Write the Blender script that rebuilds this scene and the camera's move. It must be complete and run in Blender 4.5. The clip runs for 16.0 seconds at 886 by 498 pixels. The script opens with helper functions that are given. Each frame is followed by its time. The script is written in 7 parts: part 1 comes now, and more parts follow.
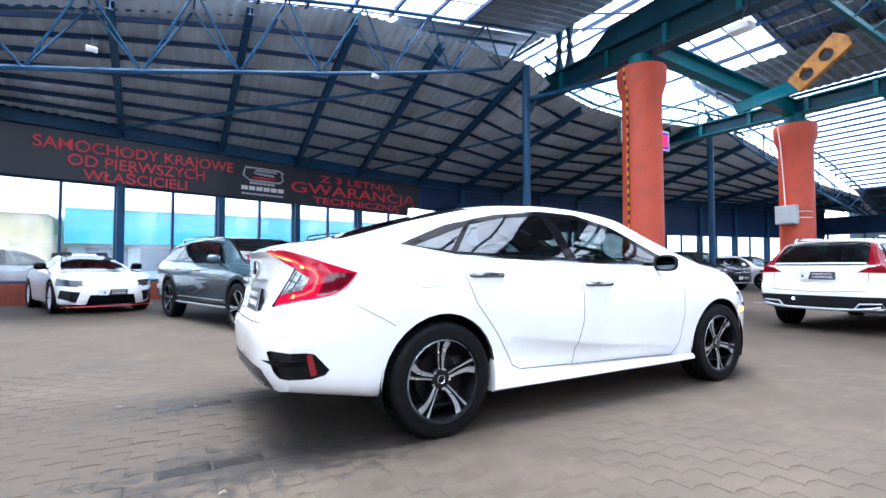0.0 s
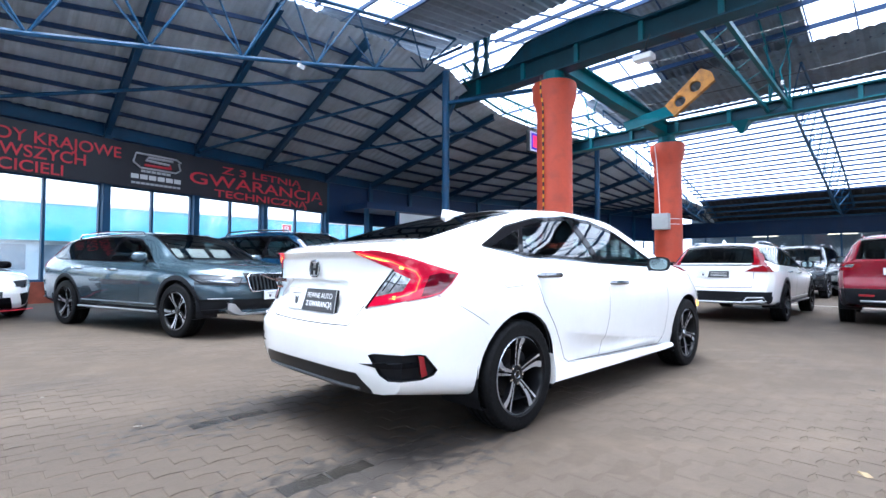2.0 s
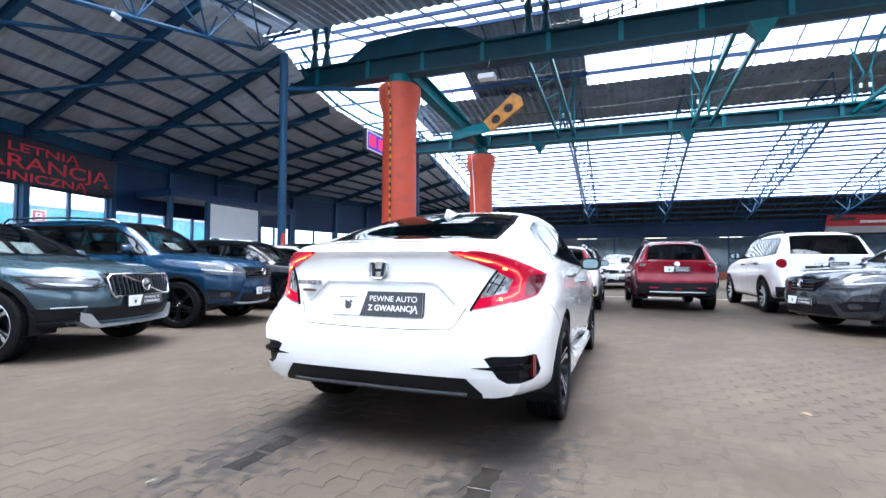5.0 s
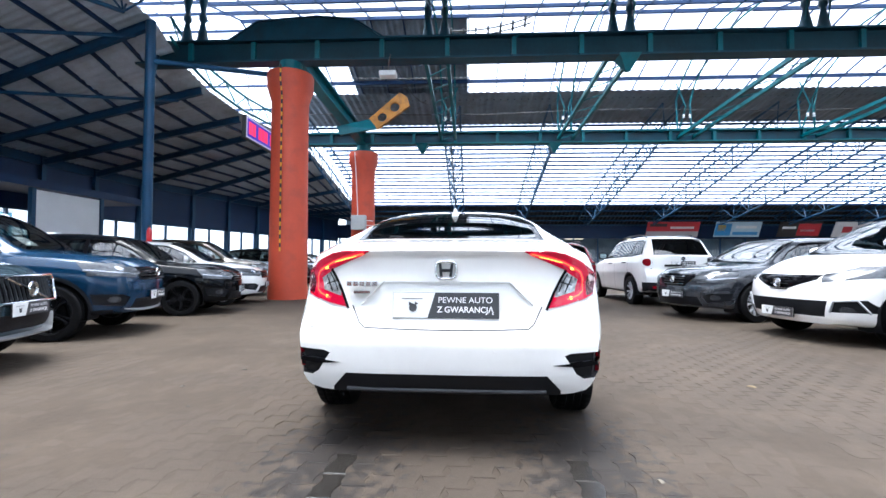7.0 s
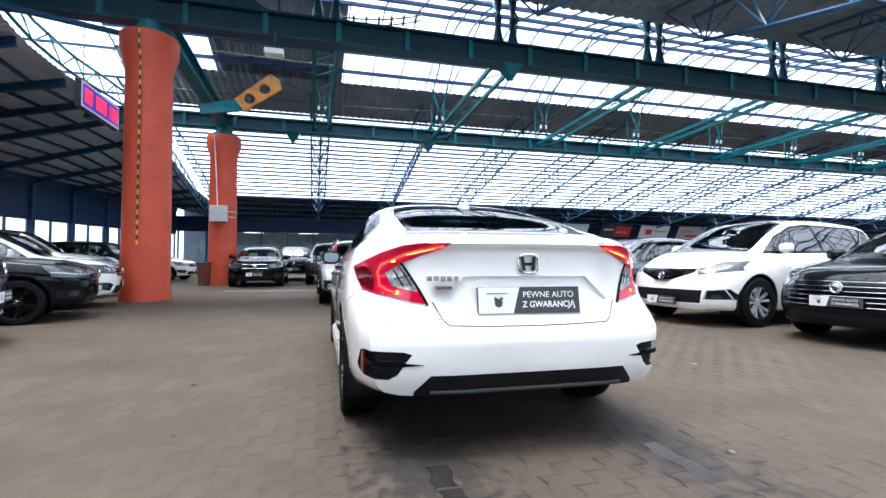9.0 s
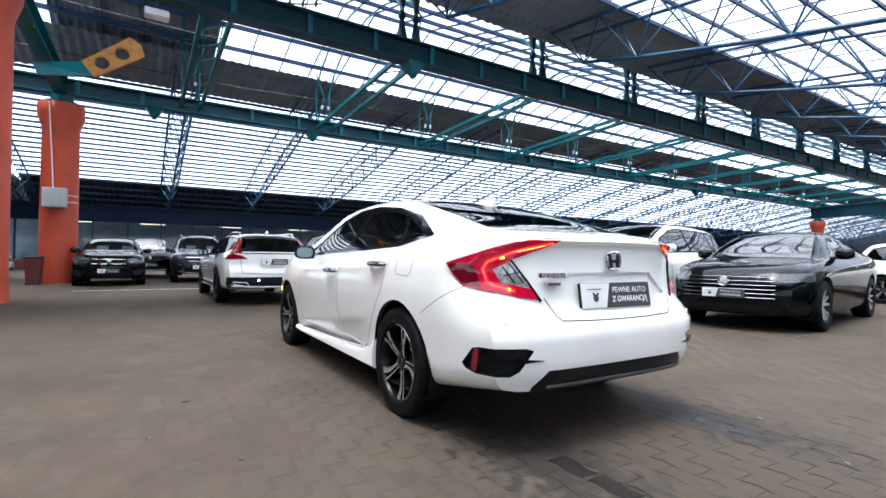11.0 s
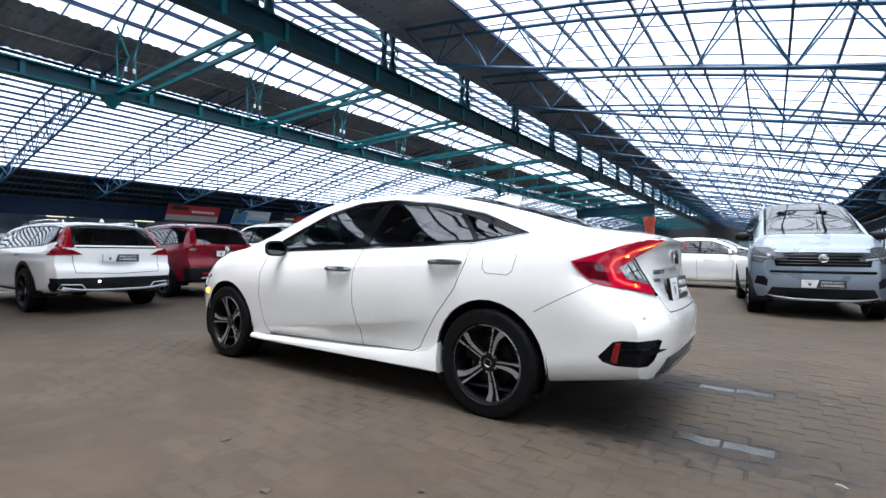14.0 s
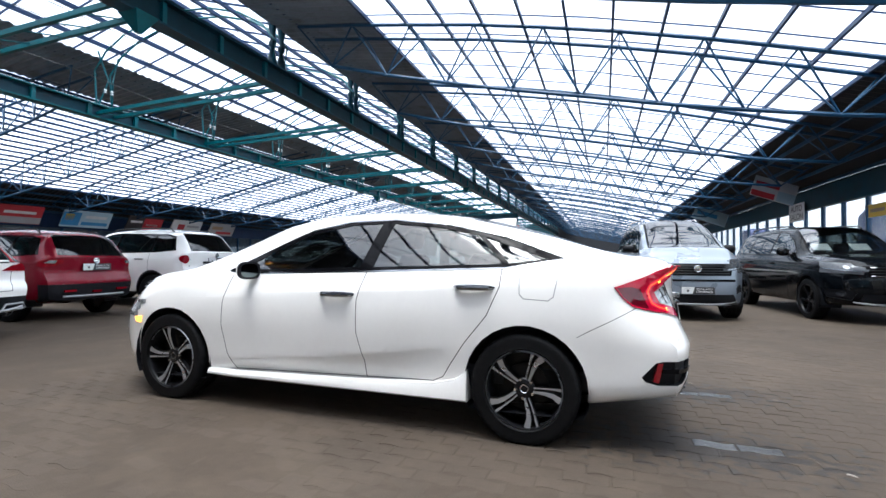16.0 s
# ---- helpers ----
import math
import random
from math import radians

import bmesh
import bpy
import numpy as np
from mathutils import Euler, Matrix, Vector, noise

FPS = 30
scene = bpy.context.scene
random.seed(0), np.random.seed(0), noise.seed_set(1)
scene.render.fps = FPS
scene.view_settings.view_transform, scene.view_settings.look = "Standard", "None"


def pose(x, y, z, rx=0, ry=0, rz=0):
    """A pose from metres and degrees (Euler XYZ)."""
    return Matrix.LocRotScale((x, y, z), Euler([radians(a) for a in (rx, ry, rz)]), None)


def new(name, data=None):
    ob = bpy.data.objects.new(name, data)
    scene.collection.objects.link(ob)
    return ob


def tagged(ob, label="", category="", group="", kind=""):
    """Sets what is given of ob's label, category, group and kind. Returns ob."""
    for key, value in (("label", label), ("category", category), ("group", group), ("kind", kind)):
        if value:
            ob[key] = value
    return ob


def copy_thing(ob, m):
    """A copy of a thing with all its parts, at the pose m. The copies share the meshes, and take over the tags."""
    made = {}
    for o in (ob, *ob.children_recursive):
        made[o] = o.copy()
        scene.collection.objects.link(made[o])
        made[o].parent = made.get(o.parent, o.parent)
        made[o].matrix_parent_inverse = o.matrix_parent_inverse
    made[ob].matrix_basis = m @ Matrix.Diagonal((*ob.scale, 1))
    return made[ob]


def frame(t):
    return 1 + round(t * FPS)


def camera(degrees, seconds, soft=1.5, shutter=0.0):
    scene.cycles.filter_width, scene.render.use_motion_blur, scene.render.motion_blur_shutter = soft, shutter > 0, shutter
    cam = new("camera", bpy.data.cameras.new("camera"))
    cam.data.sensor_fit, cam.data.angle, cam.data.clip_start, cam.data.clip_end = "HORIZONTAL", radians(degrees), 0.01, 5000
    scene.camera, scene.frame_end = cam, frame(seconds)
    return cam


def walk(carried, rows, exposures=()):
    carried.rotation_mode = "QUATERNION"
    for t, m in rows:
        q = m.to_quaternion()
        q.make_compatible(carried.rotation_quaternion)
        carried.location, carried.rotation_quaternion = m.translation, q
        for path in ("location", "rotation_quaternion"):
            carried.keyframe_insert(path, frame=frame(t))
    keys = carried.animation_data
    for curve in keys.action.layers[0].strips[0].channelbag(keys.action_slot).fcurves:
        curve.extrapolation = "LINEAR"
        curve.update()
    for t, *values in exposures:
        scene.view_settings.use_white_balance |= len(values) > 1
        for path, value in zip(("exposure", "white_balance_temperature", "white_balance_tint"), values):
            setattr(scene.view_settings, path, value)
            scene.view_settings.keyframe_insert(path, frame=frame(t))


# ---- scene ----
cam = camera(85.5, 16.0)
# seconds, eye x y z, yaw, pitch, lean
PATH = [
    (0.0, -1.371, -3.123, 0.931, -30.84, 2.14, -0.05),
    (0.5, -1.612, -3.008, 0.930, -33.39, 2.16, -0.04),
    (1.0, -1.866, -2.867, 0.937, -36.73, 2.18, -0.16),
    (1.5, -2.087, -2.697, 0.941, -40.40, 2.10, -0.11),
    (2.0, -2.296, -2.516, 0.940, -44.76, 2.02, -0.15),
    (2.5, -2.489, -2.303, 0.945, -49.65, 2.13, -0.29),
    (3.0, -2.643, -2.090, 0.937, -53.59, 2.09, -0.23),
    (3.5, -2.767, -1.897, 0.940, -57.67, 2.00, -0.31),
    (4.0, -2.898, -1.680, 0.957, -62.02, 2.03, -0.39),
    (6.5, -3.282, -0.377, 0.940, -81.89, 1.59, -0.16),
    (7.0, -3.294, -0.102, 0.954, -86.81, 1.74, -0.24),
    (7.5, -3.248, 0.194, 0.944, -91.13, 1.66, -0.28),
    (8.0, -3.193, 0.466, 0.933, -95.46, 1.59, -0.33),
    (8.5, -3.137, 0.765, 0.937, -101.00, 1.64, -0.38),
    (9.0, -3.039, 1.049, 0.934, -105.08, 1.39, -0.29),
    (11.5, -2.363, 2.401, 0.920, -126.10, 1.05, -0.80),
    (12.0, -2.179, 2.626, 0.907, -129.62, 0.95, -0.81),
    (12.5, -1.995, 2.807, 0.914, -133.06, 0.79, -0.69),
    (13.0, -1.808, 2.965, 0.926, -137.90, 0.77, -0.61),
    (13.5, -1.564, 3.121, 0.922, -142.15, 0.58, -0.59),
    (14.0, -1.329, 3.265, 0.943, -145.61, 0.38, -0.51),
    (14.5, -1.090, 3.390, 0.962, -150.30, 0.61, -0.52),
    (15.0, -0.846, 3.489, 0.989, -154.87, 0.73, -0.43),
    (15.5, -0.616, 3.550, 1.019, -158.33, 0.92, -0.40),
    (16.0, -0.417, 3.600, 1.054, -161.54, 1.11, -0.35),
]
# seconds, stops, kelvin, tint
EXPOSURE = [(0.0, 2.58, 5500, 8), (4.0, 2.62, 5550, 8), (7.0, 2.25, 5800, 8), (9.0, 2.08, 5850, 8), (11.5, 1.76, 5950, 7), (16.0, 1.63, 5950, 7)]
walk(cam, [(t, pose(x, y, z, 0, 0, yaw) @ pose(0, 0, 0, 90 + pitch) @ pose(0, 0, 0, 0, 0, -lean)) for t, x, y, z, yaw, pitch, lean in PATH], EXPOSURE)

# ---- light ----
world = bpy.data.worlds.new("overcast_sky")
scene.world = world
world.use_nodes = True
wn = world.node_tree.nodes
sky = wn.new("ShaderNodeTexSky")
sky.sky_type, sky.sun_disc = "NISHITA", False
sky.sun_elevation, sky.sun_rotation = radians(84), radians(0)
sky.air_density, sky.dust_density, sky.ozone_density = 1.0, 6.0, 1.0
grey = wn.new("ShaderNodeHueSaturation")
grey.inputs["Saturation"].default_value = 0.7
world.node_tree.links.new(sky.outputs[0], grey.inputs["Color"])
world.node_tree.links.new(grey.outputs[0], wn["Background"].inputs[0])
wn["Background"].inputs[1].default_value = 0.15
sun = new("sun", bpy.data.lights.new("sun", "SUN"))
sun.data.energy, sun.data.angle, sun.data.color = 1.2, radians(25), (1.0, 0.97, 0.92)
sun.matrix_world = pose(0, 0, 30, -6, 0, 0)

# ---- tools ----
def part(name, bm, material, parent=None, label="", smooth=False):
    """Links a bmesh as one mesh object under a thing."""
    me = bpy.data.meshes.new(name)
    bm.to_mesh(me)
    bm.free()
    for m in (material if isinstance(material, (list, tuple)) else [material]):
        me.materials.append(m)
    if smooth:
        me.shade_smooth()
        if smooth != "all":
            me.set_sharp_from_angle(angle=radians(smooth if smooth is not True else 40))
    ob = new(name, me)
    if parent is not None:
        ob.parent = parent
    if label:
        tagged(ob, label)
    return ob


def thing(name, label, category, m=None, group="", kind=""):
    """An Empty at a thing's base."""
    ob = new(name)
    ob.empty_display_size = 0.1
    if m is not None:
        ob.matrix_world = m
    return tagged(ob, label, category, group, kind)


def box(bm, x0, x1, y0, y1, z0, z1, m=None, bevel=0.0):
    vs = [bm.verts.new((x, y, z)) for z in (z0, z1) for y in (y0, y1) for x in (x0, x1)]
    fs = [bm.faces.new([vs[i] for i in f]) for f in ((0, 2, 3, 1), (4, 5, 7, 6), (0, 1, 5, 4), (2, 6, 7, 3), (0, 4, 6, 2), (1, 3, 7, 5))]
    if m is not None:
        bmesh.ops.transform(bm, matrix=m, verts=vs)
    if bevel:
        es = list({e for f in fs for e in f.edges})
        bmesh.ops.bevel(bm, geom=es, offset=bevel, segments=2, affect="EDGES", profile=0.5)
    return vs


def frame_of(p, q, up=(0, 0, 1)):
    d = (Vector(q) - Vector(p)).normalized()
    u = Vector(up)
    if abs(d.dot(u)) > 0.98:
        u = Vector((1, 0, 0))
    s = d.cross(u).normalized()
    return d, s, s.cross(d).normalized()


def tube(bm, pts, r, n=6, cap=True):
    """A round bar along a line of points."""
    pts = [Vector(p) for p in pts]
    rings = []
    for i, p in enumerate(pts):
        a, b = pts[max(0, i - 1)], pts[min(len(pts) - 1, i + 1)]
        d, s, u = frame_of(a, b)
        rr = r[i] if isinstance(r, (list, tuple)) else r
        rings.append([bm.verts.new(p + (s * math.cos(t) + u * math.sin(t)) * rr) for t in (2 * math.pi * k / n for k in range(n))])
    for a, b in zip(rings, rings[1:]):
        for k in range(n):
            bm.faces.new((a[k], a[(k + 1) % n], b[(k + 1) % n], b[k]))
    if cap:
        bm.faces.new(rings[0][::-1])
        bm.faces.new(rings[-1])


def bar(bm, p, q, w, h, up=(0, 0, 1)):
    """A rectangular bar from p to q, w wide and h high."""
    d, s, u = frame_of(p, q, up)
    p, q = Vector(p), Vector(q)
    vs = [bm.verts.new(e + s * (a * w / 2) + u * (b * h / 2)) for e in (p, q) for a, b in ((-1, -1), (1, -1), (1, 1), (-1, 1))]
    for f in ((3, 2, 1, 0), (4, 5, 6, 7), (0, 1, 5, 4), (1, 2, 6, 5), (2, 3, 7, 6), (3, 0, 4, 7)):
        bm.faces.new([vs[i] for i in f])


def ibeam(bm, p, q, w, h, t=0.03, up=(0, 0, 1)):
    """A rolled I-section from p to q."""
    d, s, u = frame_of(p, q, up)
    half = [(-w / 2, -h / 2), (w / 2, -h / 2), (w / 2, t - h / 2), (t / 2, t - h / 2), (t / 2, h / 2 - t), (w / 2, h / 2 - t)]
    prof = half + [(-a, -b) for a, b in half]
    ends = [[bm.verts.new(Vector(e) + s * a + u * b) for a, b in prof] for e in (p, q)]
    n = len(prof)
    for k in range(n):
        bm.faces.new((ends[0][k], ends[0][(k + 1) % n], ends[1][(k + 1) % n], ends[1][k]))
    bm.faces.new(ends[0][::-1])
    bm.faces.new(ends[1])


def lathe(bm, profile, n=24, axis="z", m=None):
    """Turns (radius, height) pairs round an axis."""
    rings = []
    for r, h in profile:
        ring = []
        for k in range(n):
            a = 2 * math.pi * k / n
            c, s = r * math.cos(a), r * math.sin(a)
            co = Vector((c, s, h)) if axis == "z" else Vector((c, h, s))
            ring.append(bm.verts.new(m @ co if m is not None else co))
        rings.append(ring)
    for a, b in zip(rings, rings[1:]):
        for k in range(n):
            f = (a[k], a[(k + 1) % n], b[(k + 1) % n], b[k])
            bm.faces.new(f if axis == "z" else f[::-1])
    return rings


# ---- materials ----
def mat(name, color, rough=0.5, metal=0.0, vary=0.15, scale=3.0, bump=0.0, bump_scale=60.0, coat=0.0, spec=0.5, dirt=None, dirt_amount=0.0, rough_vary=0.1):
    """A painted or plain surface with variation at two scales and fine relief."""
    m = bpy.data.materials.new(name)
    m.use_nodes = True
    nt = m.node_tree
    N, L = nt.nodes, nt.links
    b = N["Principled BSDF"]
    b.inputs["Metallic"].default_value = metal
    b.inputs["Specular IOR Level"].default_value = spec
    b.inputs["Coat Weight"].default_value = coat
    b.inputs["Coat Roughness"].default_value = 0.03
    tc = N.new("ShaderNodeTexCoord")
    n1 = N.new("ShaderNodeTexNoise")
    n1.inputs["Scale"].default_value, n1.inputs["Detail"].default_value = scale, 6
    n2 = N.new("ShaderNodeTexNoise")
    n2.inputs["Scale"].default_value, n2.inputs["Detail"].default_value = scale * 14, 3
    for n in (n1, n2):
        L.new(tc.outputs["Object"], n.inputs["Vector"])
    add = N.new("ShaderNodeMath")
    add.operation = "MULTIPLY_ADD"
    add.inputs[1].default_value = 0.35
    L.new(n2.outputs["Fac"], add.inputs[0])
    L.new(n1.outputs["Fac"], add.inputs[2])
    ramp = N.new("ShaderNodeMapRange")
    ramp.inputs["From Min"].default_value, ramp.inputs["From Max"].default_value = 0.4, 0.95
    ramp.inputs["To Min"].default_value, ramp.inputs["To Max"].default_value = 1 - vary, 1 + vary
    L.new(add.outputs[0], ramp.inputs["Value"])
    mul = N.new("ShaderNodeMix")
    mul.data_type, mul.blend_type = "RGBA", "MULTIPLY"
    mul.inputs["Factor"].default_value = 1.0
    mul.inputs["A"].default_value = (*color, 1)
    L.new(ramp.outputs[0], mul.inputs["B"])
    out = mul.outputs["Result"]
    if dirt is not None:
        n3 = N.new("ShaderNodeTexNoise")
        n3.inputs["Scale"].default_value, n3.inputs["Detail"].default_value = scale * 2.3, 8
        L.new(tc.outputs["Object"], n3.inputs["Vector"])
        r3 = N.new("ShaderNodeMapRange")
        r3.inputs["From Min"].default_value, r3.inputs["From Max"].default_value = 0.5, 0.75
        r3.inputs["To Max"].default_value = dirt_amount
        L.new(n3.outputs["Fac"], r3.inputs["Value"])
        mx = N.new("ShaderNodeMix")
        mx.data_type = "RGBA"
        L.new(r3.outputs[0], mx.inputs["Factor"])
        L.new(out, mx.inputs["A"])
        mx.inputs["B"].default_value = (*dirt, 1)
        out = mx.outputs["Result"]
    L.new(out, b.inputs["Base Color"])
    rr = N.new("ShaderNodeMapRange")
    rr.inputs["To Min"].default_value, rr.inputs["To Max"].default_value = max(0.0, rough - rough_vary * rough), min(1.0, rough + rough_vary * rough)
    L.new(n1.outputs["Fac"], rr.inputs["Value"])
    L.new(rr.outputs[0], b.inputs["Roughness"])
    if bump:
        n4 = N.new("ShaderNodeTexNoise")
        n4.inputs["Scale"].default_value, n4.inputs["Detail"].default_value = bump_scale, 5
        L.new(tc.outputs["Object"], n4.inputs["Vector"])
        bp = N.new("ShaderNodeBump")
        bp.inputs["Strength"].default_value, bp.inputs["Distance"].default_value = bump, 0.01
        L.new(n4.outputs["Fac"], bp.inputs["Height"])
        L.new(bp.outputs[0], b.inputs["Normal"])
    return m


def facing_gloss(nt, base):
    """How much a pane mirrors: little face-on, much at a glancing angle, alike from both sides."""
    N, L = nt.nodes, nt.links
    lw, pw, ma = N.new("ShaderNodeLayerWeight"), N.new("ShaderNodeMath"), N.new("ShaderNodeMath")
    lw.inputs["Blend"].default_value = 0.5
    pw.operation, ma.operation = "POWER", "MULTIPLY_ADD"
    pw.inputs[1].default_value = 4.0
    ma.inputs[1].default_value, ma.inputs[2].default_value = 0.6, base
    L.new(lw.outputs["Facing"], pw.inputs[0])
    L.new(pw.outputs[0], ma.inputs[0])
    return ma.outputs[0]


def pane_mat(name, tint, clear, rough=0.05, gloss=0.04):
    """Thin glazing: lets daylight through, with a surface gloss."""
    m = bpy.data.materials.new(name)
    m.use_nodes = True
    nt = m.node_tree
    N, L = nt.nodes, nt.links
    N.remove(N["Principled BSDF"])
    tr, gl, di = N.new("ShaderNodeBsdfTransparent"), N.new("ShaderNodeBsdfGlossy"), N.new("ShaderNodeBsdfTranslucent")
    tr.inputs[0].default_value = (*tint, 1)
    di.inputs[0].default_value = (0.75, 0.78, 0.8, 1)
    gl.inputs["Roughness"].default_value = rough
    a, b = N.new("ShaderNodeMixShader"), N.new("ShaderNodeMixShader")
    tc, nz, mr = N.new("ShaderNodeTexCoord"), N.new("ShaderNodeTexNoise"), N.new("ShaderNodeMapRange")
    nz.inputs["Scale"].default_value, nz.inputs["Detail"].default_value = 0.9, 6
    L.new(tc.outputs["Object"], nz.inputs["Vector"])
    mr.inputs["From Min"].default_value, mr.inputs["From Max"].default_value = 0.35, 0.75
    mr.inputs["To Min"].default_value, mr.inputs["To Max"].default_value = clear, max(0.0, clear - 0.2)
    L.new(nz.outputs["Fac"], mr.inputs["Value"])
    L.new(mr.outputs[0], a.inputs[0])
    L.new(di.outputs[0], a.inputs[1])
    L.new(tr.outputs[0], a.inputs[2])
    if gloss is None:
        b.inputs[0].default_value = 0.02
    else:
        L.new(facing_gloss(nt, gloss), b.inputs[0])
    L.new(a.outputs[0], b.inputs[1])
    L.new(gl.outputs[0], b.inputs[2])
    L.new(b.outputs[0], N["Material Output"].inputs["Surface"])
    return m


M_BLUE = mat("blue_steel_paint", (0.010, 0.058, 0.128), 0.45, 0.0, 0.25, 1.5, dirt=(0.03, 0.04, 0.06), dirt_amount=0.35, spec=0.3)
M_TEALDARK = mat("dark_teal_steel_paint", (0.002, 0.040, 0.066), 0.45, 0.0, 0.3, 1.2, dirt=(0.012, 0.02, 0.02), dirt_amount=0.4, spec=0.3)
M_WEB = mat("deep_teal_web", (0.002, 0.030, 0.046), 0.5, 0.0, 0.3, 1.2, spec=0.25)
M_TEAL = mat("teal_steel_paint", (0.002, 0.108, 0.135), 0.42, 0.0, 0.25, 1.2, dirt=(0.01, 0.04, 0.045), dirt_amount=0.4, spec=0.3)
M_NAVY = mat("dark_blue_panel", (0.006, 0.030, 0.092), 0.5, 0.0, 0.2, 1.0, dirt=(0.02, 0.03, 0.05), dirt_amount=0.3, spec=0.3)
M_CORR = mat("galvanised_roof_sheet", (0.52, 0.58, 0.64), 0.5, 0.0, 0.2, 0.8, dirt=(0.14, 0.12, 0.10), dirt_amount=0.3)
M_STRIP = mat("dull_roof_sheet", (0.17, 0.20, 0.245), 0.6, 0.0, 0.25, 0.9, dirt=(0.06, 0.05, 0.045), dirt_amount=0.5, spec=0.3)
M_ORANGE = mat("orange_column_paint", (0.50, 0.065, 0.026), 0.55, 0.0, 0.12, 1.5, bump=0.15, bump_scale=40, dirt=(0.24, 0.05, 0.03), dirt_amount=0.4)
M_GLAZE = pane_mat("roof_glazing", (0.95, 0.97, 0.98), 0.55, 0.2, None)
M_WIN = pane_mat("window_glass", (0.95, 0.97, 0.97), 1.0)
M_BRICK = mat("red_brick", (0.28, 0.07, 0.04), 0.85, 0.0, 0.3, 5, bump=0.3)
M_CRANE = mat("dirty_crane_yellow", (0.42, 0.17, 0.012), 0.5, 0.0, 0.3, 3, dirt=(0.06, 0.03, 0.015), dirt_amount=0.6)
M_YELLOW = mat("crane_yellow", (0.75, 0.36, 0.02), 0.5, 0.0, 0.2, 3, dirt=(0.1, 0.05, 0.02), dirt_amount=0.5)
M_DARK = mat("dark_steel", (0.03, 0.035, 0.04), 0.5, 0.3, 0.2, 3)
M_ROOFDARK = mat("dark_roof_lining", (0.022, 0.025, 0.030), 0.7, 0.0, 0.2, 1)
M_GREY = mat("grey_enclosure", (0.42, 0.44, 0.44), 0.4, 0.0, 0.08, 4)
M_BANNER = mat("black_banner_vinyl", (0.012, 0.013, 0.02), 0.42, 0.0, 0.2, 0.8)
M_RED = mat("red_print", (0.65, 0.03, 0.05), 0.5, 0.0, 0.1, 3)
M_WHITE = mat("white_print", (0.78, 0.78, 0.78), 0.5, 0.0, 0.05, 3)
M_SILVER = mat("silver_print", (0.5, 0.5, 0.52), 0.45, 0.0, 0.05, 3)
M_GROUND = mat("paving", (0.115, 0.10, 0.088), 0.8, 0.0, 0.25, 0.7, bump=0.3, bump_scale=50)

# ---- the hall ----
XC = 13.0                                   # the hall's middle line
EAVE, BAY, NBAY, YEND = 4.75, 4.85, 24, 8.0  # eaves height, truss spacing, bays, first truss
YFAR = YEND - BAY * NBAY
FRAMES = [7.45] + [0.8 - k * BAY for k in range(NBAY - 1)]   # where the inner frames stand
PX = (-9.5, -6.0, -3.0, 0.0, 3.0, 6.5, 9.0)
PZ = (4.0, 5.25, 6.05, 6.75, 7.3, 7.8, 8.1)


def roof_z(x):
    """Height of the roof over x; the two halves mirror each other."""
    near = x < XC
    x = XC - abs(x - XC)
    if near and x < -6.0:
        return 5.25 - (-6.0 - x) * 0.27
    if x > 9.0:
        return 8.35 + (x - 9.0) * 0.3
    return float(np.interp(x, PX, PZ))


def sheet(bm, xs, y0, y1, lift=0.0, flip=False):
    rows = [(bm.verts.new((x, y0, roof_z(x) + lift)), bm.verts.new((x, y1, roof_z(x) + lift))) for x in xs]
    for a, b in zip(rows, rows[1:]):
        bm.faces.new((a[0], a[1], b[1], b[0]))


ground = bmesh.new()
box(ground, -300, 300, -400, 300, -0.6, 0.0)
tagged(part("floor", ground, M_GROUND), "grey-brown dusty block paving of the car hall", "floor", kind="structure")

# end wall: a shallow bow of straight bays
WALL = [(-9.5, 10.65), (-7.1, 11.25), (-4.7, 11.85), (-2.25, 12.45), (0.3, 13.07), (2.75, 13.66), (5.25, 14.27), (8.2, 14.98), (10.6, 15.2), (13.0, 15.25)]
WALL += [(2 * XC - x, y) for x, y in WALL[-2::-1]]


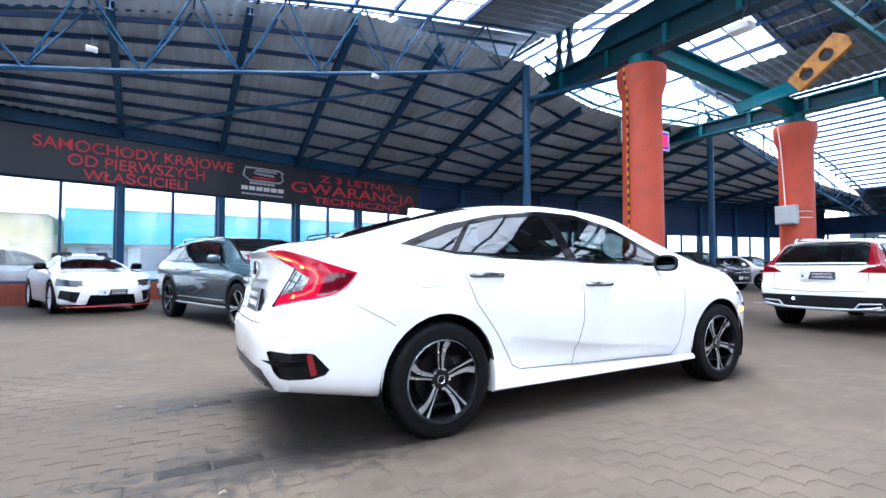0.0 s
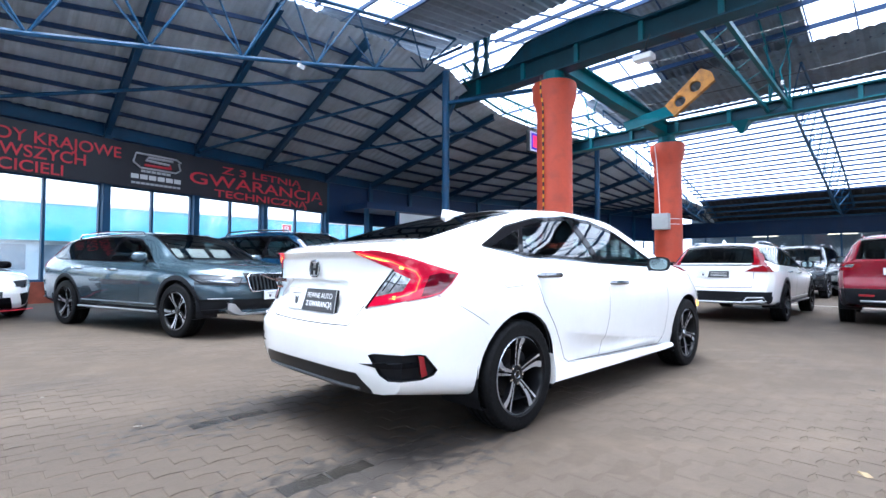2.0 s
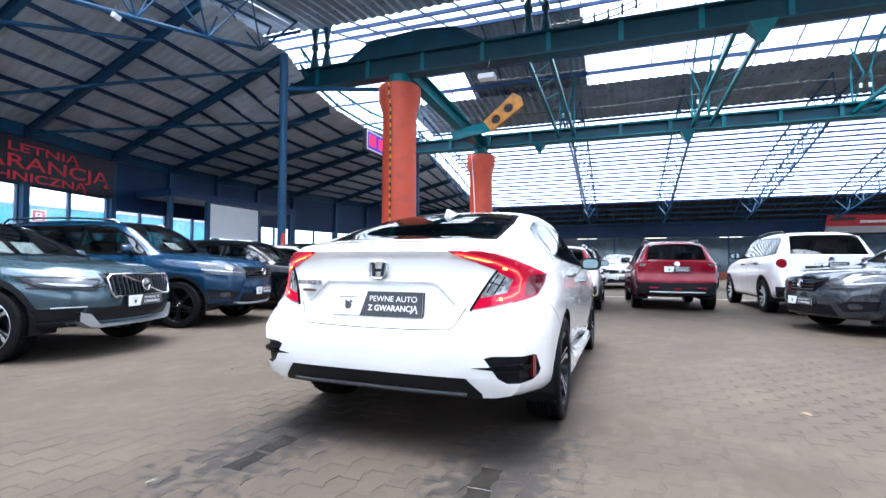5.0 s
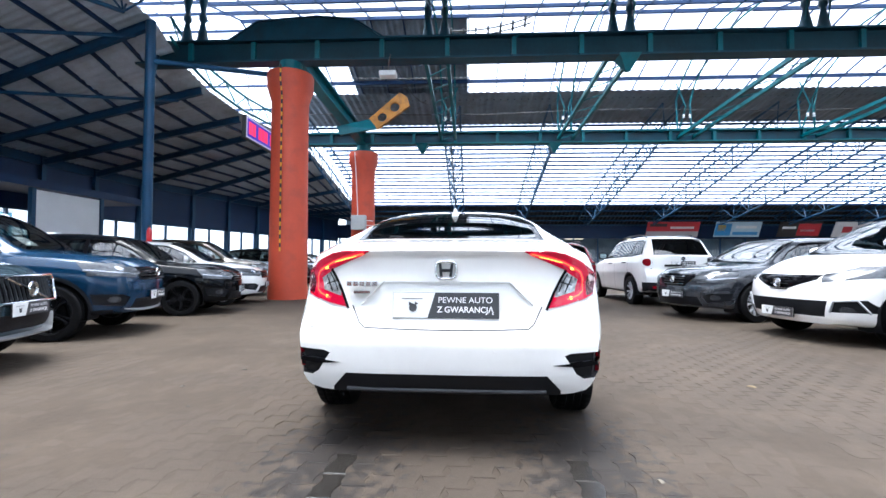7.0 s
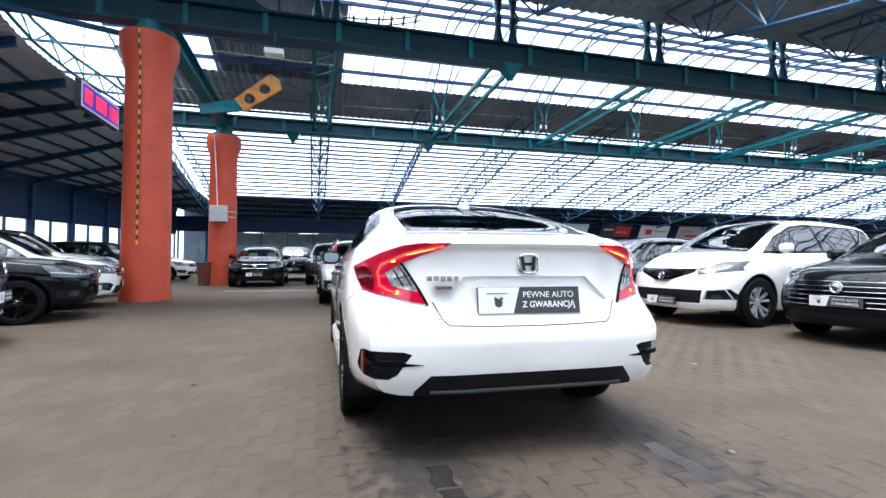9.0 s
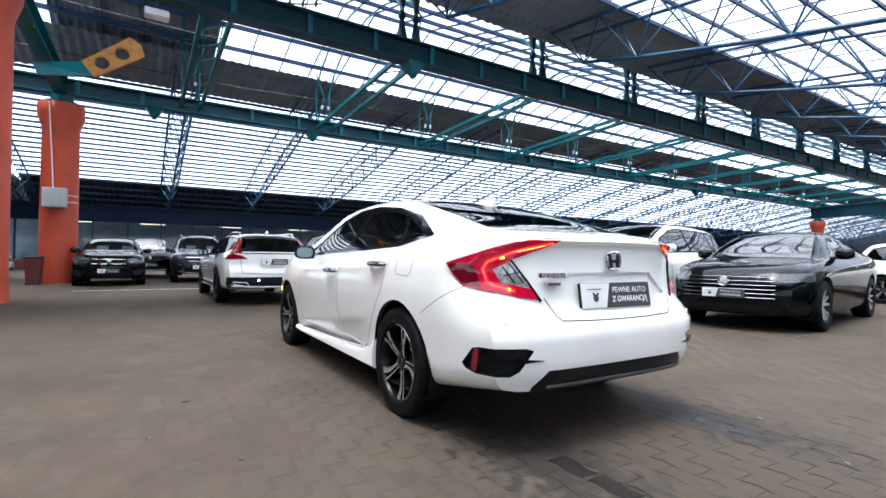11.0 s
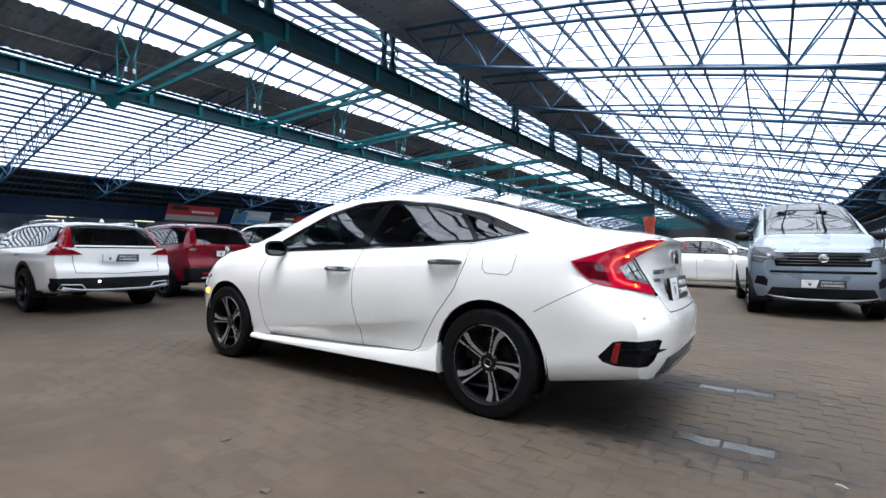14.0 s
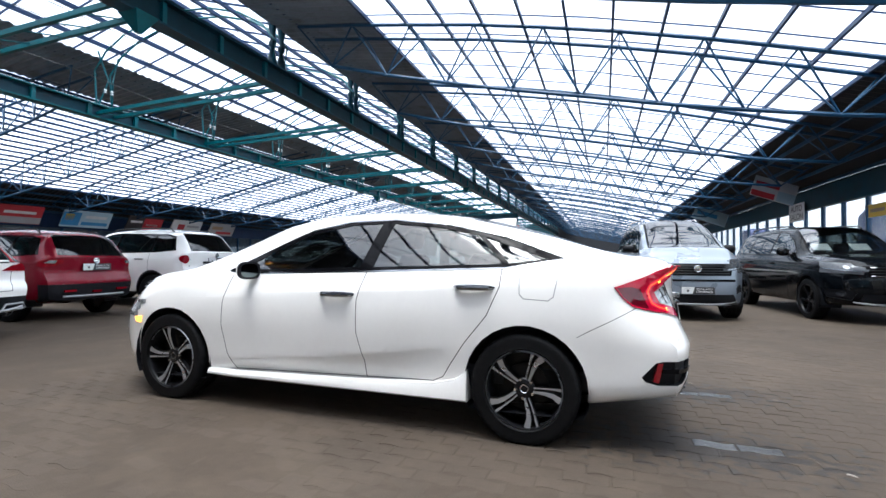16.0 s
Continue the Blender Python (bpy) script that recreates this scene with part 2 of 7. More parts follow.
def end_bay(i, p, q):
    """One bay of the end wall: brick base, windows, blue boarding above, post."""
    d = (Vector(q) - Vector(p)).to_3d()
    n, L = d.length, math.degrees(math.atan2(d.y, d.x))
    top = 3.15 if p[0] < 8.0 else 2.8
    m = pose(p[0], p[1], 0, 0, 0, L)
    wall = thing("wall_end_%d" % i, "bay of the hall's end wall with brick base and blue boarding", "wall", m, kind="structure")
    bm = bmesh.new()
    box(bm, 0, n, 0, 0.25, 0, 0.52)
    part("brick_base", bm, M_BRICK, wall, "red brick base")
    bm = bmesh.new()
    box(bm, 0, n, 0.05, 0.2, top, EAVE + 0.05)
    part("boarding", bm, M_NAVY, wall, "dark blue sheet boarding")
    bm = bmesh.new()
    box(bm, 0, n, -0.03, 0.047, 4.42, EAVE - 0.02)
    part("eaves_beam", bm, M_BLUE, wall, "blue steel eaves beam")
    win = thing("window_end_%d" % i, "tall blue-framed glazing between steel posts", "window", m, kind="structure")
    bm = bmesh.new()
    for x in (0.09, n / 2, n - 0.09):
        box(bm, x - 0.03, x + 0.03, 0.06, 0.18, 0.52, top)
    for z in (0.55, top - 0.03):
        box(bm, 0.06, n - 0.06, 0.08, 0.16, z - 0.03, z + 0.03)
    part("window_frame", bm, M_BLUE, win)
    for k in range(2):
        bm = bmesh.new()
        x0 = 0.12 + k * (n / 2 - 0.09)
        box(bm, x0, x0 + n / 2 - 0.15, 0.115, 0.125, 0.58, top - 0.06)
        part("pane", bm, M_WIN, win).visible_shadow = False
    post = bmesh.new()
    box(post, -0.09, 0.09, -0.10, 0.06, 0, EAVE)
    part("post", post, M_BLUE, wall, "blue steel wall post")


for i, (p, q) in enumerate(zip(WALL, WALL[1:])):
    end_bay(i, p, q)


def wall_y(x):
    return float(np.interp(x, [p[0] for p in WALL], [p[1] for p in WALL]))


def hip_top(x):
    """Height of the upper edge of the end roof."""
    return min(roof_z(x), float(np.interp(x, (-9.5, 0, 5, 8.4, 9.5, 11, 13, 16, 20, 24, 28, 35.5), (9.0, 7.2, 7.25, 7.15, 6.58, 6.28, 6.22, 6.45, 6.65, 5.95, 5.2, 4.85))))


# hip roof between the end wall and the first truss, ribbed sheet with rafters and purlins
bm = bmesh.new()
xs, k = [], 0
x = -9.5
while x < 2 * XC + 9.5:
    xs.append((x, 0.04 if k % 4 in (1, 2) else 0.0))
    x += 0.06
    k += 1
prev = None
for x, rib in xs:
    col = []
    for f in (0, 0.25, 0.5, 0.75, 1.0):
        y = wall_y(x) + 0.15 + (YEND - wall_y(x) - 0.15) * f
        top = hip_top(x)
        col.append(bm.verts.new((x, y, EAVE + (top - EAVE) * f + rib * 0.8)))
    if prev:
        for a in range(4):
            bm.faces.new((prev[a], prev[a + 1], col[a + 1], col[a]))
    prev = col
tagged(part("ceiling_hip", bm, M_CORR), "ribbed grey sheet roof sloping up from the end wall", "roof", kind="structure")


def hip_point(x, f, drop=0.12):
    y = wall_y(x) + (YEND - wall_y(x)) * f
    return (x, y, EAVE + (hip_top(x) - EAVE) * f - drop)


for i, (p, q) in enumerate(zip(WALL, WALL[1:])):
    bm = bmesh.new()
    ibeam(bm, hip_point(p[0], 0.0, 0.22), hip_point(p[0], 1.0, 0.22), 0.14, 0.22, 0.02)
    tagged(part("rafter", bm, M_BLUE), "blue steel rafter under the ribbed roof", "rafter", "rafters of the end roof", "structure")
for k in range(1, 8):
    bm = bmesh.new()
    f = k / 8
    for p, q in zip(WALL, WALL[1:]):
        bar(bm, hip_point(p[0], f, 0.06), hip_point(q[0], f, 0.06), 0.06, 0.1)
    tagged(part("purlin", bm, M_NAVY), "thin dark purlin under the ribbed roof", "purlin", "purlins of the end roof", "structure")

# side walls
for side, X in (("near", -9.5), ("far", 2 * XC + 9.5)):
    s = 1 if side == "far" else -1
    bm = bmesh.new()
    x0, x1 = sorted((X, X + s * 0.25))
    box(bm, x0, x1, YFAR, 10.7, 0, 0.5)
    tagged(part("wall_%s_base" % side, bm, M_BRICK), "red brick base of the long side wall", "wall", kind="structure")
    bm = bmesh.new()
    ztop = 3.42 if side == "near" else 3.0
    box(bm, x0, x1, YFAR, 10.7, ztop, 4.36 if side == "near" else 4.1)
    tagged(part("wall_%s_fascia" % side, bm, M_TEALDARK if side == "near" else M_NAVY), "teal sheet fascia over the long side windows", "wall", kind="structure")
    win = thing("window_%s" % side, "long row of blue-framed side windows", "window", kind="structure")
    y = 10.6
    k = 0
    while y > YFAR:
        bm = bmesh.new()
        box(bm, x0 + 0.05, x1 - 0.05, y - 0.05, y + 0.05, 0.5, ztop)
        part("mullion", bm, M_BLUE, win)
        bm = bmesh.new()
        box(bm, X + s * 0.12, X + s * 0.13, y - 1.85, y - 0.05, 0.5, ztop)
        part("pane", bm, M_WIN, win).visible_shadow = False
        y -= 1.9
bm = bmesh.new()
box(bm, -9.8, 2 * XC + 9.8, YFAR - 0.3, YFAR, 0, 9)
tagged(part("wall_south", bm, M_ROOFDARK), "dark closed end of the long hall", "wall", kind="structure")

# long roof: dark eaves strip, glazing, solid strip, clerestory
for side in (0, 1):
    f = (lambda x: x) if side == 0 else (lambda x: 2 * XC - x)
    for nm, x0, x1, lift, mt, lab in (("eaves", -9.5, -6.0, 0.05, M_ROOFDARK, "dark lined strip of roof along the eaves"), ("strip", 5.8, 9.2, 0.05, M_STRIP, "ribbed sheet strip beside the roof light")):
        bm = bmesh.new()
        xs = [f(v) for v in np.linspace(x0, x1, 5)]
        n = int((YEND - YFAR) / 0.3)
        rows = []
        for r in range(n * 2):
            y = YEND - r * 0.15
            if y < YFAR:
                break
            rows.append([bm.verts.new((x, y, roof_z(min(max(x, -9.5), 9.0) if side == 0 else max(x, 2 * XC - 9.0)) + lift + (0.05 if r % 2 else 0) + (0.0 if nm == "eaves" else 0.02))) for x in xs])
        for a, b in zip(rows, rows[1:]):
            for c in range(len(xs) - 1):
                bm.faces.new((a[c], a[c + 1], b[c + 1], b[c]))
        tagged(part("ceiling_%s_%d" % (nm, side), bm, mt), lab, "roof", kind="structure")
    bm = bmesh.new()
    sheet(bm, [f(v) for v in np.linspace(-6.0, 5.8, 12)], YEND, YFAR, 0.06)
    tagged(part("ceiling_glazing_%d" % side, bm, M_GLAZE), "milky glazed slope of the hall roof", "roof glazing", kind="structure").visible_shadow = False
    for v in np.linspace(-6.0, 5.8, 12 if side == 0 else 21):
        x = f(v)
        bm = bmesh.new()
        bar(bm, (x, YEND, roof_z(x)), (x, YFAR, roof_z(x)), *((0.06, 0.10) if side == 0 else (0.055, 0.10)))
        tagged(part("purlin", bm, M_NAVY), "thin dark blue purlin under the roof glazing", "purlin", "purlins of the roof glazing", "structure")
for side, xs in ((0, (-9.2, -8.4, -7.6, -6.8)), (1, tuple(2 * XC + d for d in (9.2, 8.4, 7.6, 6.8)))):
    for x in xs:
        bm = bmesh.new()
        bar(bm, (x, YEND, roof_z(x) - 0.06), (x, YFAR, roof_z(x) - 0.06), 0.06, 0.12)
        tagged(part("purlin", bm, M_BLUE), "blue purlin under the dark eaves strip", "purlin", "purlins of the eaves", "structure")
bm = bmesh.new()
for s, y0, y1 in ((-1, YEND, YFAR), (1, YEND, 4.8), (1, 0.0, YFAR)):
    a = [bm.verts.new((XC + s * dx, y, z)) for y in (y0, y1) for dx, z in ((0, 9.55), (5.0, 8.15))]
    bm.faces.new((a[0], a[1], a[3], a[2]))
tagged(part("ceiling_monitor", bm, M_GLAZE), "raised glazed ridge over the hall's middle", "roof glazing", kind="structure").visible_shadow = False
bm = bmesh.new()
prev = None
for k in range(81):
    y = 4.8 - k * 0.06
    col = [bm.verts.new((XC + dx, y, z + (0.035 if k % 4 in (1, 2) else 0))) for dx, z in ((0, 9.56), (5.0, 8.16))]
    if prev:
        bm.faces.new((prev[0], prev[1], col[1], col[0]))
    prev = col
tagged(part("ceiling_ribbed_bay", bm, M_STRIP), "ribbed sheet bay in the raised ridge", "roof", kind="structure")
for dx in np.arange(-4.6, 4.7, 1.15):
    z = 9.5 - abs(dx) * 0.28
    bm = bmesh.new()
    bar(bm, (XC + dx, YEND, z), (XC + dx, YFAR, z), 0.09, 0.15)
    tagged(part("purlin", bm, M_NAVY), "thin dark blue purlin under the raised ridge glazing", "purlin", "purlins of the ridge", "structure")
bm = bmesh.new()
for v in np.arange(YEND, YFAR, -1.15):
    for s in (-1, 1):
        bar(bm, (XC, v, 9.52), (XC + s * 5.0, v, 8.12), 0.04, 0.06)
        pts = [XC + s * (XC - x) for x in (-6.0, -3.0, 0.0, 3.0, 5.8)]
        for a, b in zip(pts, pts[1:]):
            bar(bm, (a, v, roof_z(a) + 0.03), (b, v, roof_z(b) + 0.03), 0.02, 0.03)
tagged(part("glazing_bars", bm, M_NAVY), "thin dark glazing bars across the roof lights", "glazing bars", kind="structure")


# roof light carried on over the end roof, and the teal lattice beam along the end roof's edge
bm = bmesh.new()
for k in range(30):
    y, up = YEND + k * 0.15, 0.05 if k % 2 else 0.0
    bm.faces.new([bm.verts.new((x, v, roof_z(min(x, 9.0)) + 0.07 + u)) for x, v, u in ((4.0, y, up), (9.0, y, up), (9.0, y + 0.15, 0.05 - up), (4.0, y + 0.15, 0.05 - up))])
bmesh.ops.remove_doubles(bm, verts=bm.verts[:], dist=0.001)
tagged(part("ceiling_strip_end", bm, M_STRIP), "ribbed sheet strip carried over the end roof", "roof", kind="structure")
bm = bmesh.new()
xs = [9.0 + 0.75 * k for k in range(20)]
for a, b in zip(xs, xs[1:]):
    bm.faces.new([bm.verts.new(p) for p in ((a, YEND, roof_z(a) + 0.06), (b, YEND, roof_z(b) + 0.06), (b, 12.6, roof_z(b) + 0.06), (a, 12.6, roof_z(a) + 0.06))])
tagged(part("ceiling_glazing_end", bm, M_GLAZE), "milky roof glazing carried over the end roof", "roof glazing", kind="structure").visible_shadow = False
bm = bmesh.new()
for x in xs[::2]:
    bar(bm, (x, YEND, roof_z(x)), (x, 12.6, roof_z(x)), 0.05, 0.09)
for v in np.arange(YEND, 12.6, 1.15):
    for a, b in zip(xs, xs[1:]):
        bar(bm, (a, v, roof_z(a) + 0.03), (b, v, roof_z(b) + 0.03), 0.02, 0.03)
tagged(part("glazing_bars", bm, M_NAVY), "dark glazing bars over the end roof", "glazing bars", kind="structure")
lb = thing("lattice_beam", "teal tubular lattice beam along the end roof's edge", "beam", pose(0, YEND - 0.1, 0), kind="structure")
xs = np.linspace(8.9, 20.5, 17)
for up in (0.10, 0.62):
    bm = bmesh.new()
    tube(bm, [(x, 0, hip_top(x) + up) for x in xs], 0.045, 6)
    part("chord", bm, M_TEAL, lb, smooth=True)
for k, (a, b) in enumerate(zip(xs, xs[1:])):
    bm = bmesh.new()
    lo, hi = (a, b) if k % 2 else (b, a)
    tube(bm, [(lo, 0, hip_top(lo) + 0.10), (hi, 0, hip_top(hi) + 0.62)], 0.024, 5)
    part("web_bar", bm, M_TEAL, lb, smooth=True)


# trusses
def truss(y, side):
    f = (lambda x: x) if side == 0 else (lambda x: 2 * XC - x)
    t = thing("roof_truss", "blue tubular three-chord roof truss", "truss", pose(0, y, 0), "roof trusses", "structure")
    xs = np.linspace(-8.0, 8.2, 10)
    top = [(f(x), roof_z(f(x)) - 0.08) for x in xs]
    mids = [(xs[k] + xs[k + 1]) / 2 for k in range(9)]
    low = [(f(x), roof_z(f(x)) - 0.15 - 1.45 * math.sin(math.pi * (x + 9.5) / 20.0) ** 0.6) for x in mids]
    for o in (-0.45, 0.45):
        bm = bmesh.new()
        tube(bm, [(x, o, z) for x, z in top], 0.052)
        part("upper_chord", bm, M_BLUE, t, smooth=True)
    bm = bmesh.new()
    tube(bm, [(x, 0, z) for x, z in low], 0.052)
    part("lower_chord", bm, M_BLUE, t, smooth=True)
    bm = bmesh.new()
    for k, (x, z) in enumerate(low):
        for o in (-0.45, 0.45):
            tube(bm, [(x, 0, z), (top[k][0], o, top[k][1])], 0.025, 5)
            tube(bm, [(x, 0, z), (top[k + 1][0], o, top[k + 1][1])], 0.025, 5)
        tube(bm, [(top[k][0], -0.45, top[k][1]), (top[k][0], 0.45, top[k][1])], 0.017, 5)
    part("lattice", bm, M_BLUE, t, smooth=True)
    return t


for side in (0, 1):
    first = truss(YEND, side)
    for y in FRAMES[1:]:
        copy_thing(first, pose(0, y, 0))

# orange columns, teal girders
def column(x, y, h):
    c = thing("column", "round orange painted concrete column with a flared head", "column", pose(x, y, 0), "orange columns", "structure")
    bm = bmesh.new()
    R = 0.5
    rings = lathe(bm, [(R * 1.05, 0), (R, 0.4), (R * 0.96, h - 1.0), (R * 0.98, h - 0.75), (R * 1.2, h - 0.4), (R * 1.22, h - 0.05), (R * 1.18, h)], 32)
    bm.faces.new(rings[-1])
    part("shaft", bm, M_ORANGE, c, smooth=True)
    bm = bmesh.new()
    lathe(bm, [(0.0, h + 0.34), (0.30, h + 0.34), (0.30, h + 0.12), (0.44, h + 0.1), (0.44, h)], 20)
    part("bearing_plate", bm, M_TEAL, c, "teal steel bearing")
    return c


XA, XB, ZA, ZB = 9.3, 16.7, 6.35, 5.95
column(XA, 4.75, 6.02)
column(XB, 4.4, 5.6)
column(XA, -51.0, 4.85)
column(XB, -51.0, 4.7)
for nm, X, Z, H in (("girder_near", XA, ZA, 0.62), ("girder_far", XB, ZB, 0.5)):
    g = thing(nm, "long teal riveted steel girder carrying the raised roof", "girder", kind="structure")
    bm = bmesh.new()
    ibeam(bm, (X, 9.0, Z + H / 2), (X, YFAR, Z + H / 2), 0.42, H, 0.05)
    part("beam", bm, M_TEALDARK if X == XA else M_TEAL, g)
    # plates over the web between the flanges, a darker teal than the beam
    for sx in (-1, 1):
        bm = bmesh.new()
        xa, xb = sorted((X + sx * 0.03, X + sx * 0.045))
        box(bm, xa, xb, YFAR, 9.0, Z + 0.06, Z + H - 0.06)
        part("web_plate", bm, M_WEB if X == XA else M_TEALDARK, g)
    for y in FRAMES:
        if X == XA:
            # stout brackets with a waisted bearing between girder and roof
            for o in (-0.22, 0.22):
                bm = bmesh.new()
                top = roof_z(X) - 0.1
                mid = (Z + H + top) / 2
                lathe(bm, [(0.0, Z + H), (0.17, Z + H), (0.15, Z + H + 0.12), (0.06, mid - 0.12), (0.11, mid - 0.06), (0.11, mid + 0.06), (0.06, mid + 0.12), (0.13, top - 0.1), (0.16, top), (0.0, top)], 8, "z", Matrix.Translation((X, y + o, 0)))
                part("bearing_bracket", bm, M_TEALDARK, g, smooth=50)
        else:
            # slim raking hangers with pale insulators
            for o in (-0.25, 0.25):
                bm = bmesh.new()
                tube(bm, [(X, y + o, Z + H), (X - 0.25, y + o * 0.3, Z + H + 0.9), (X - 0.1, y + o * 1.5, roof_z(X) - 0.1)], 0.032, 6)
                part("hanger", bm, M_TEAL, g)
                bm = bmesh.new()
                lathe(bm, [(0.0, 0), (0.06, 0.02), (0.03, 0.07), (0.06, 0.12), (0.03, 0.17), (0.0, 0.18)], 8, "z", Matrix.Translation((X - 0.16, y + o * 0.5, Z + H + 0.45)))
                part("insulator", bm, M_WHITE, g)
for y in FRAMES[1:]:
    t = thing("tie_pair", "pair of teal ties between the two girders", "tie", pose(0, y, 0), "ties", "structure")
    for o in (-0.3, 0.3):
        bm = bmesh.new()
        bar(bm, (XA, o, ZA + 0.1), (XB, o, ZB + 0.2), 0.1, 0.12)
        part("tie", bm, M_TEAL, t)
bm = bmesh.new()
ibeam(bm, (XA, 4.6, ZA + 0.25), (XB, 4.4, ZB + 0.2), 0.35, 0.5, 0.04)
tagged(part("cross_girder", bm, M_TEAL), "teal cross girder between the two columns", "girder", kind="structure")
bm = bmesh.new()
ibeam(bm, (XA - 0.5, -51.0, 5.72), (XB + 0.5, -51.0, 5.5), 0.5, 1.05, 0.06)
tagged(part("cross_girder", bm, M_TEALDARK), "dark teal cross girder at the far columns", "girder", kind="structure")
for X in (8.14, 2 * XC - 8.14):
    bm = bmesh.new()
    tube(bm, [(X, 7.9, 0), (X, 7.9, 7.0)], 0.12, 12)
    tagged(part("post", bm, M_BLUE, smooth=True), "round blue steel post under the first truss", "post", kind="structure")

# ---- fittings of the hall ----
BD = math.radians(13.64)
BAN = pose(-4.68, 11.72, 0, 0, 0, 13.64) @ Matrix(((1, 0, 0, 0), (0, 0, -1, 0), (0, 1, 0, 0), (0, 0, 0, 1)))  # x along the wall, y up, z into the hall


def text_on(body, size, material, parent, m, stretch=1.0, width=None, bold=0.0, extrude=0.002, name="lettering"):
    """Raised flat letters; fitted to a width where one is given. m's x runs along the line, its z faces the reader."""
    cu = bpy.data.curves.new(name, "FONT")
    cu.body, cu.size, cu.extrude, cu.offset, cu.align_x, cu.align_y = body, size, extrude, bold, "LEFT", "BOTTOM_BASELINE"
    tmp = bpy.data.objects.new("tmp_text", cu)
    scene.collection.objects.link(tmp)
    me = bpy.data.meshes.new_from_object(tmp.evaluated_get(bpy.context.evaluated_depsgraph_get()))
    bpy.data.objects.remove(tmp)
    bpy.data.curves.remove(cu)
    if width:
        xs = [v.co.x for v in me.vertices]
        k = width / (max(xs) - min(xs))
        me.transform(Matrix.Diagonal((k, 1, 1, 1)) @ Matrix.Translation((-min(xs), 0, 0)))
    me.name = name
    me.materials.clear()
    me.materials.append(material)
    ob = new(name, me)
    ob.parent, ob.matrix_local = parent, m
    return ob


banner = thing("banner", "long black vinyl banner with red capital lettering above the windows", "banner", BAN)
bm = bmesh.new()
nx = 60
rows = []
for k in range(nx + 1):
    x = 13.2 * k / nx
    rows.append([bm.verts.new((x, y, 0.02 + 0.012 * math.sin(x * 2.1 + y) + 0.008 * math.sin(x * 5.3))) for y in (3.12, 3.55, 4.0, 4.34)])
for a, b in zip(rows, rows[1:]):
    for j in range(3):
        bm.faces.new((a[j], b[j], b[j + 1], a[j + 1]))
part("banner_sheet", bm, M_BANNER, banner, smooth="all")
for body, x, y, w, size in (("SAMOCHODY KRAJOWE", 0.68, 3.87, 4.76, 0.31), ("OD PIERWSZYCH", 1.36, 3.51, 3.25, 0.31), ("WŁAŚCICIELI", 1.68, 3.165, 2.45, 0.29),
                            ("Z 3 LETNIĄ", 8.45, 3.95, 3.35, 0.25), ("GWARANCJĄ", 7.38, 3.50, 5.55, 0.39), ("TECHNICZNĄ", 8.2, 3.17, 3.9, 0.25)):
    text_on(body, size * 1.32, M_RED, banner, pose(x, y, 0.046), width=w, bold=0.004)
# the dealer's emblem and its lettering as plain shapes
bm = bmesh.new()
for pts in ([(5.75, 3.84), (5.82, 4.10), (6.95, 4.10), (7.10, 4.02)], [(5.75, 3.84), (5.95, 3.70), (6.95, 3.70), (7.08, 3.80), (7.02, 4.00)]):
    tube(bm, [(x, y, 0.05) for x, y in pts], 0.028, 6)
part("emblem_outline", bm, M_SILVER, banner)
bm = bmesh.new()
tube(bm, [(x, y, 0.055) for x, y in ((6.85, 4.02), (6.15, 4.02), (6.08, 3.93), (6.75, 3.90))], 0.035, 6)
part("emblem_upper", bm, M_SILVER, banner)
bm = bmesh.new()
tube(bm, [(x, y, 0.055) for x, y in ((6.75, 3.90), (6.80, 3.80), (6.05, 3.79))], 0.035, 6)
part("emblem_lower", bm, M_RED, banner)
for y, h, n, x0, x1, mt in ((3.58, 0.07, 6, 5.95, 6.80, M_SILVER), (3.38, 0.13, 6, 5.68, 7.12, M_WHITE), (3.23, 0.06, 11, 5.70, 7.10, M_SILVER)):
    bm = bmesh.new()
    w = (x1 - x0) / n
    for k in range(n):
        box(bm, x0 + k * w + w * 0.08, x0 + (k + 1) * w - w * 0.08, y, y + h, 0.045, 0.05)
    part("name_bars", bm, mt, banner)

M_STRIPLAMP = mat("lit_strip_lamp", (0.9, 0.85, 0.7), 0.4)
b = M_STRIPLAMP.node_tree.nodes["Principled BSDF"]
b.inputs["Emission Color"].default_value, b.inputs["Emission Strength"].default_value = (1.0, 0.85, 0.6, 1), 0.6

# running-letter display
led = thing("led_display", "red and blue running-letter display in a white frame", "sign", pose(11.1, 6.85, 4.83))
bm = bmesh.new()
box(bm, 0, 2.5, 0, 0.14, 0, 0.74, bevel=0.02)
part("case", bm, M_DARK, led)
M_LEDBLUE = mat("led_blue", (0.02, 0.02, 0.3), 0.4)
M_LEDRED = mat("led_red", (0.5, 0.02, 0.04), 0.4)
M_LEDWHITE = mat("led_white", (0.5, 0.5, 0.6), 0.4)
for mm, c, s in ((M_LEDBLUE, (0.05, 0.03, 1.0), 0.05), (M_LEDRED, (1.0, 0.02, 0.10), 0.22), (M_LEDWHITE, (0.9, 0.85, 1.0), 0.06)):
    b = mm.node_tree.nodes["Principled BSDF"]
    b.inputs["Emission Color"].default_value, b.inputs["Emission Strength"].default_value = (*c, 1), s
bm = bmesh.new()
box(bm, 0.04, 2.46, -0.012, -0.004, 0.04, 0.70)
part("light_frame", bm, M_LEDWHITE, led)
bm = bmesh.new()
box(bm, 0.09, 2.41, -0.02, -0.013, 0.09, 0.65)
part("field", bm, M_LEDBLUE, led)
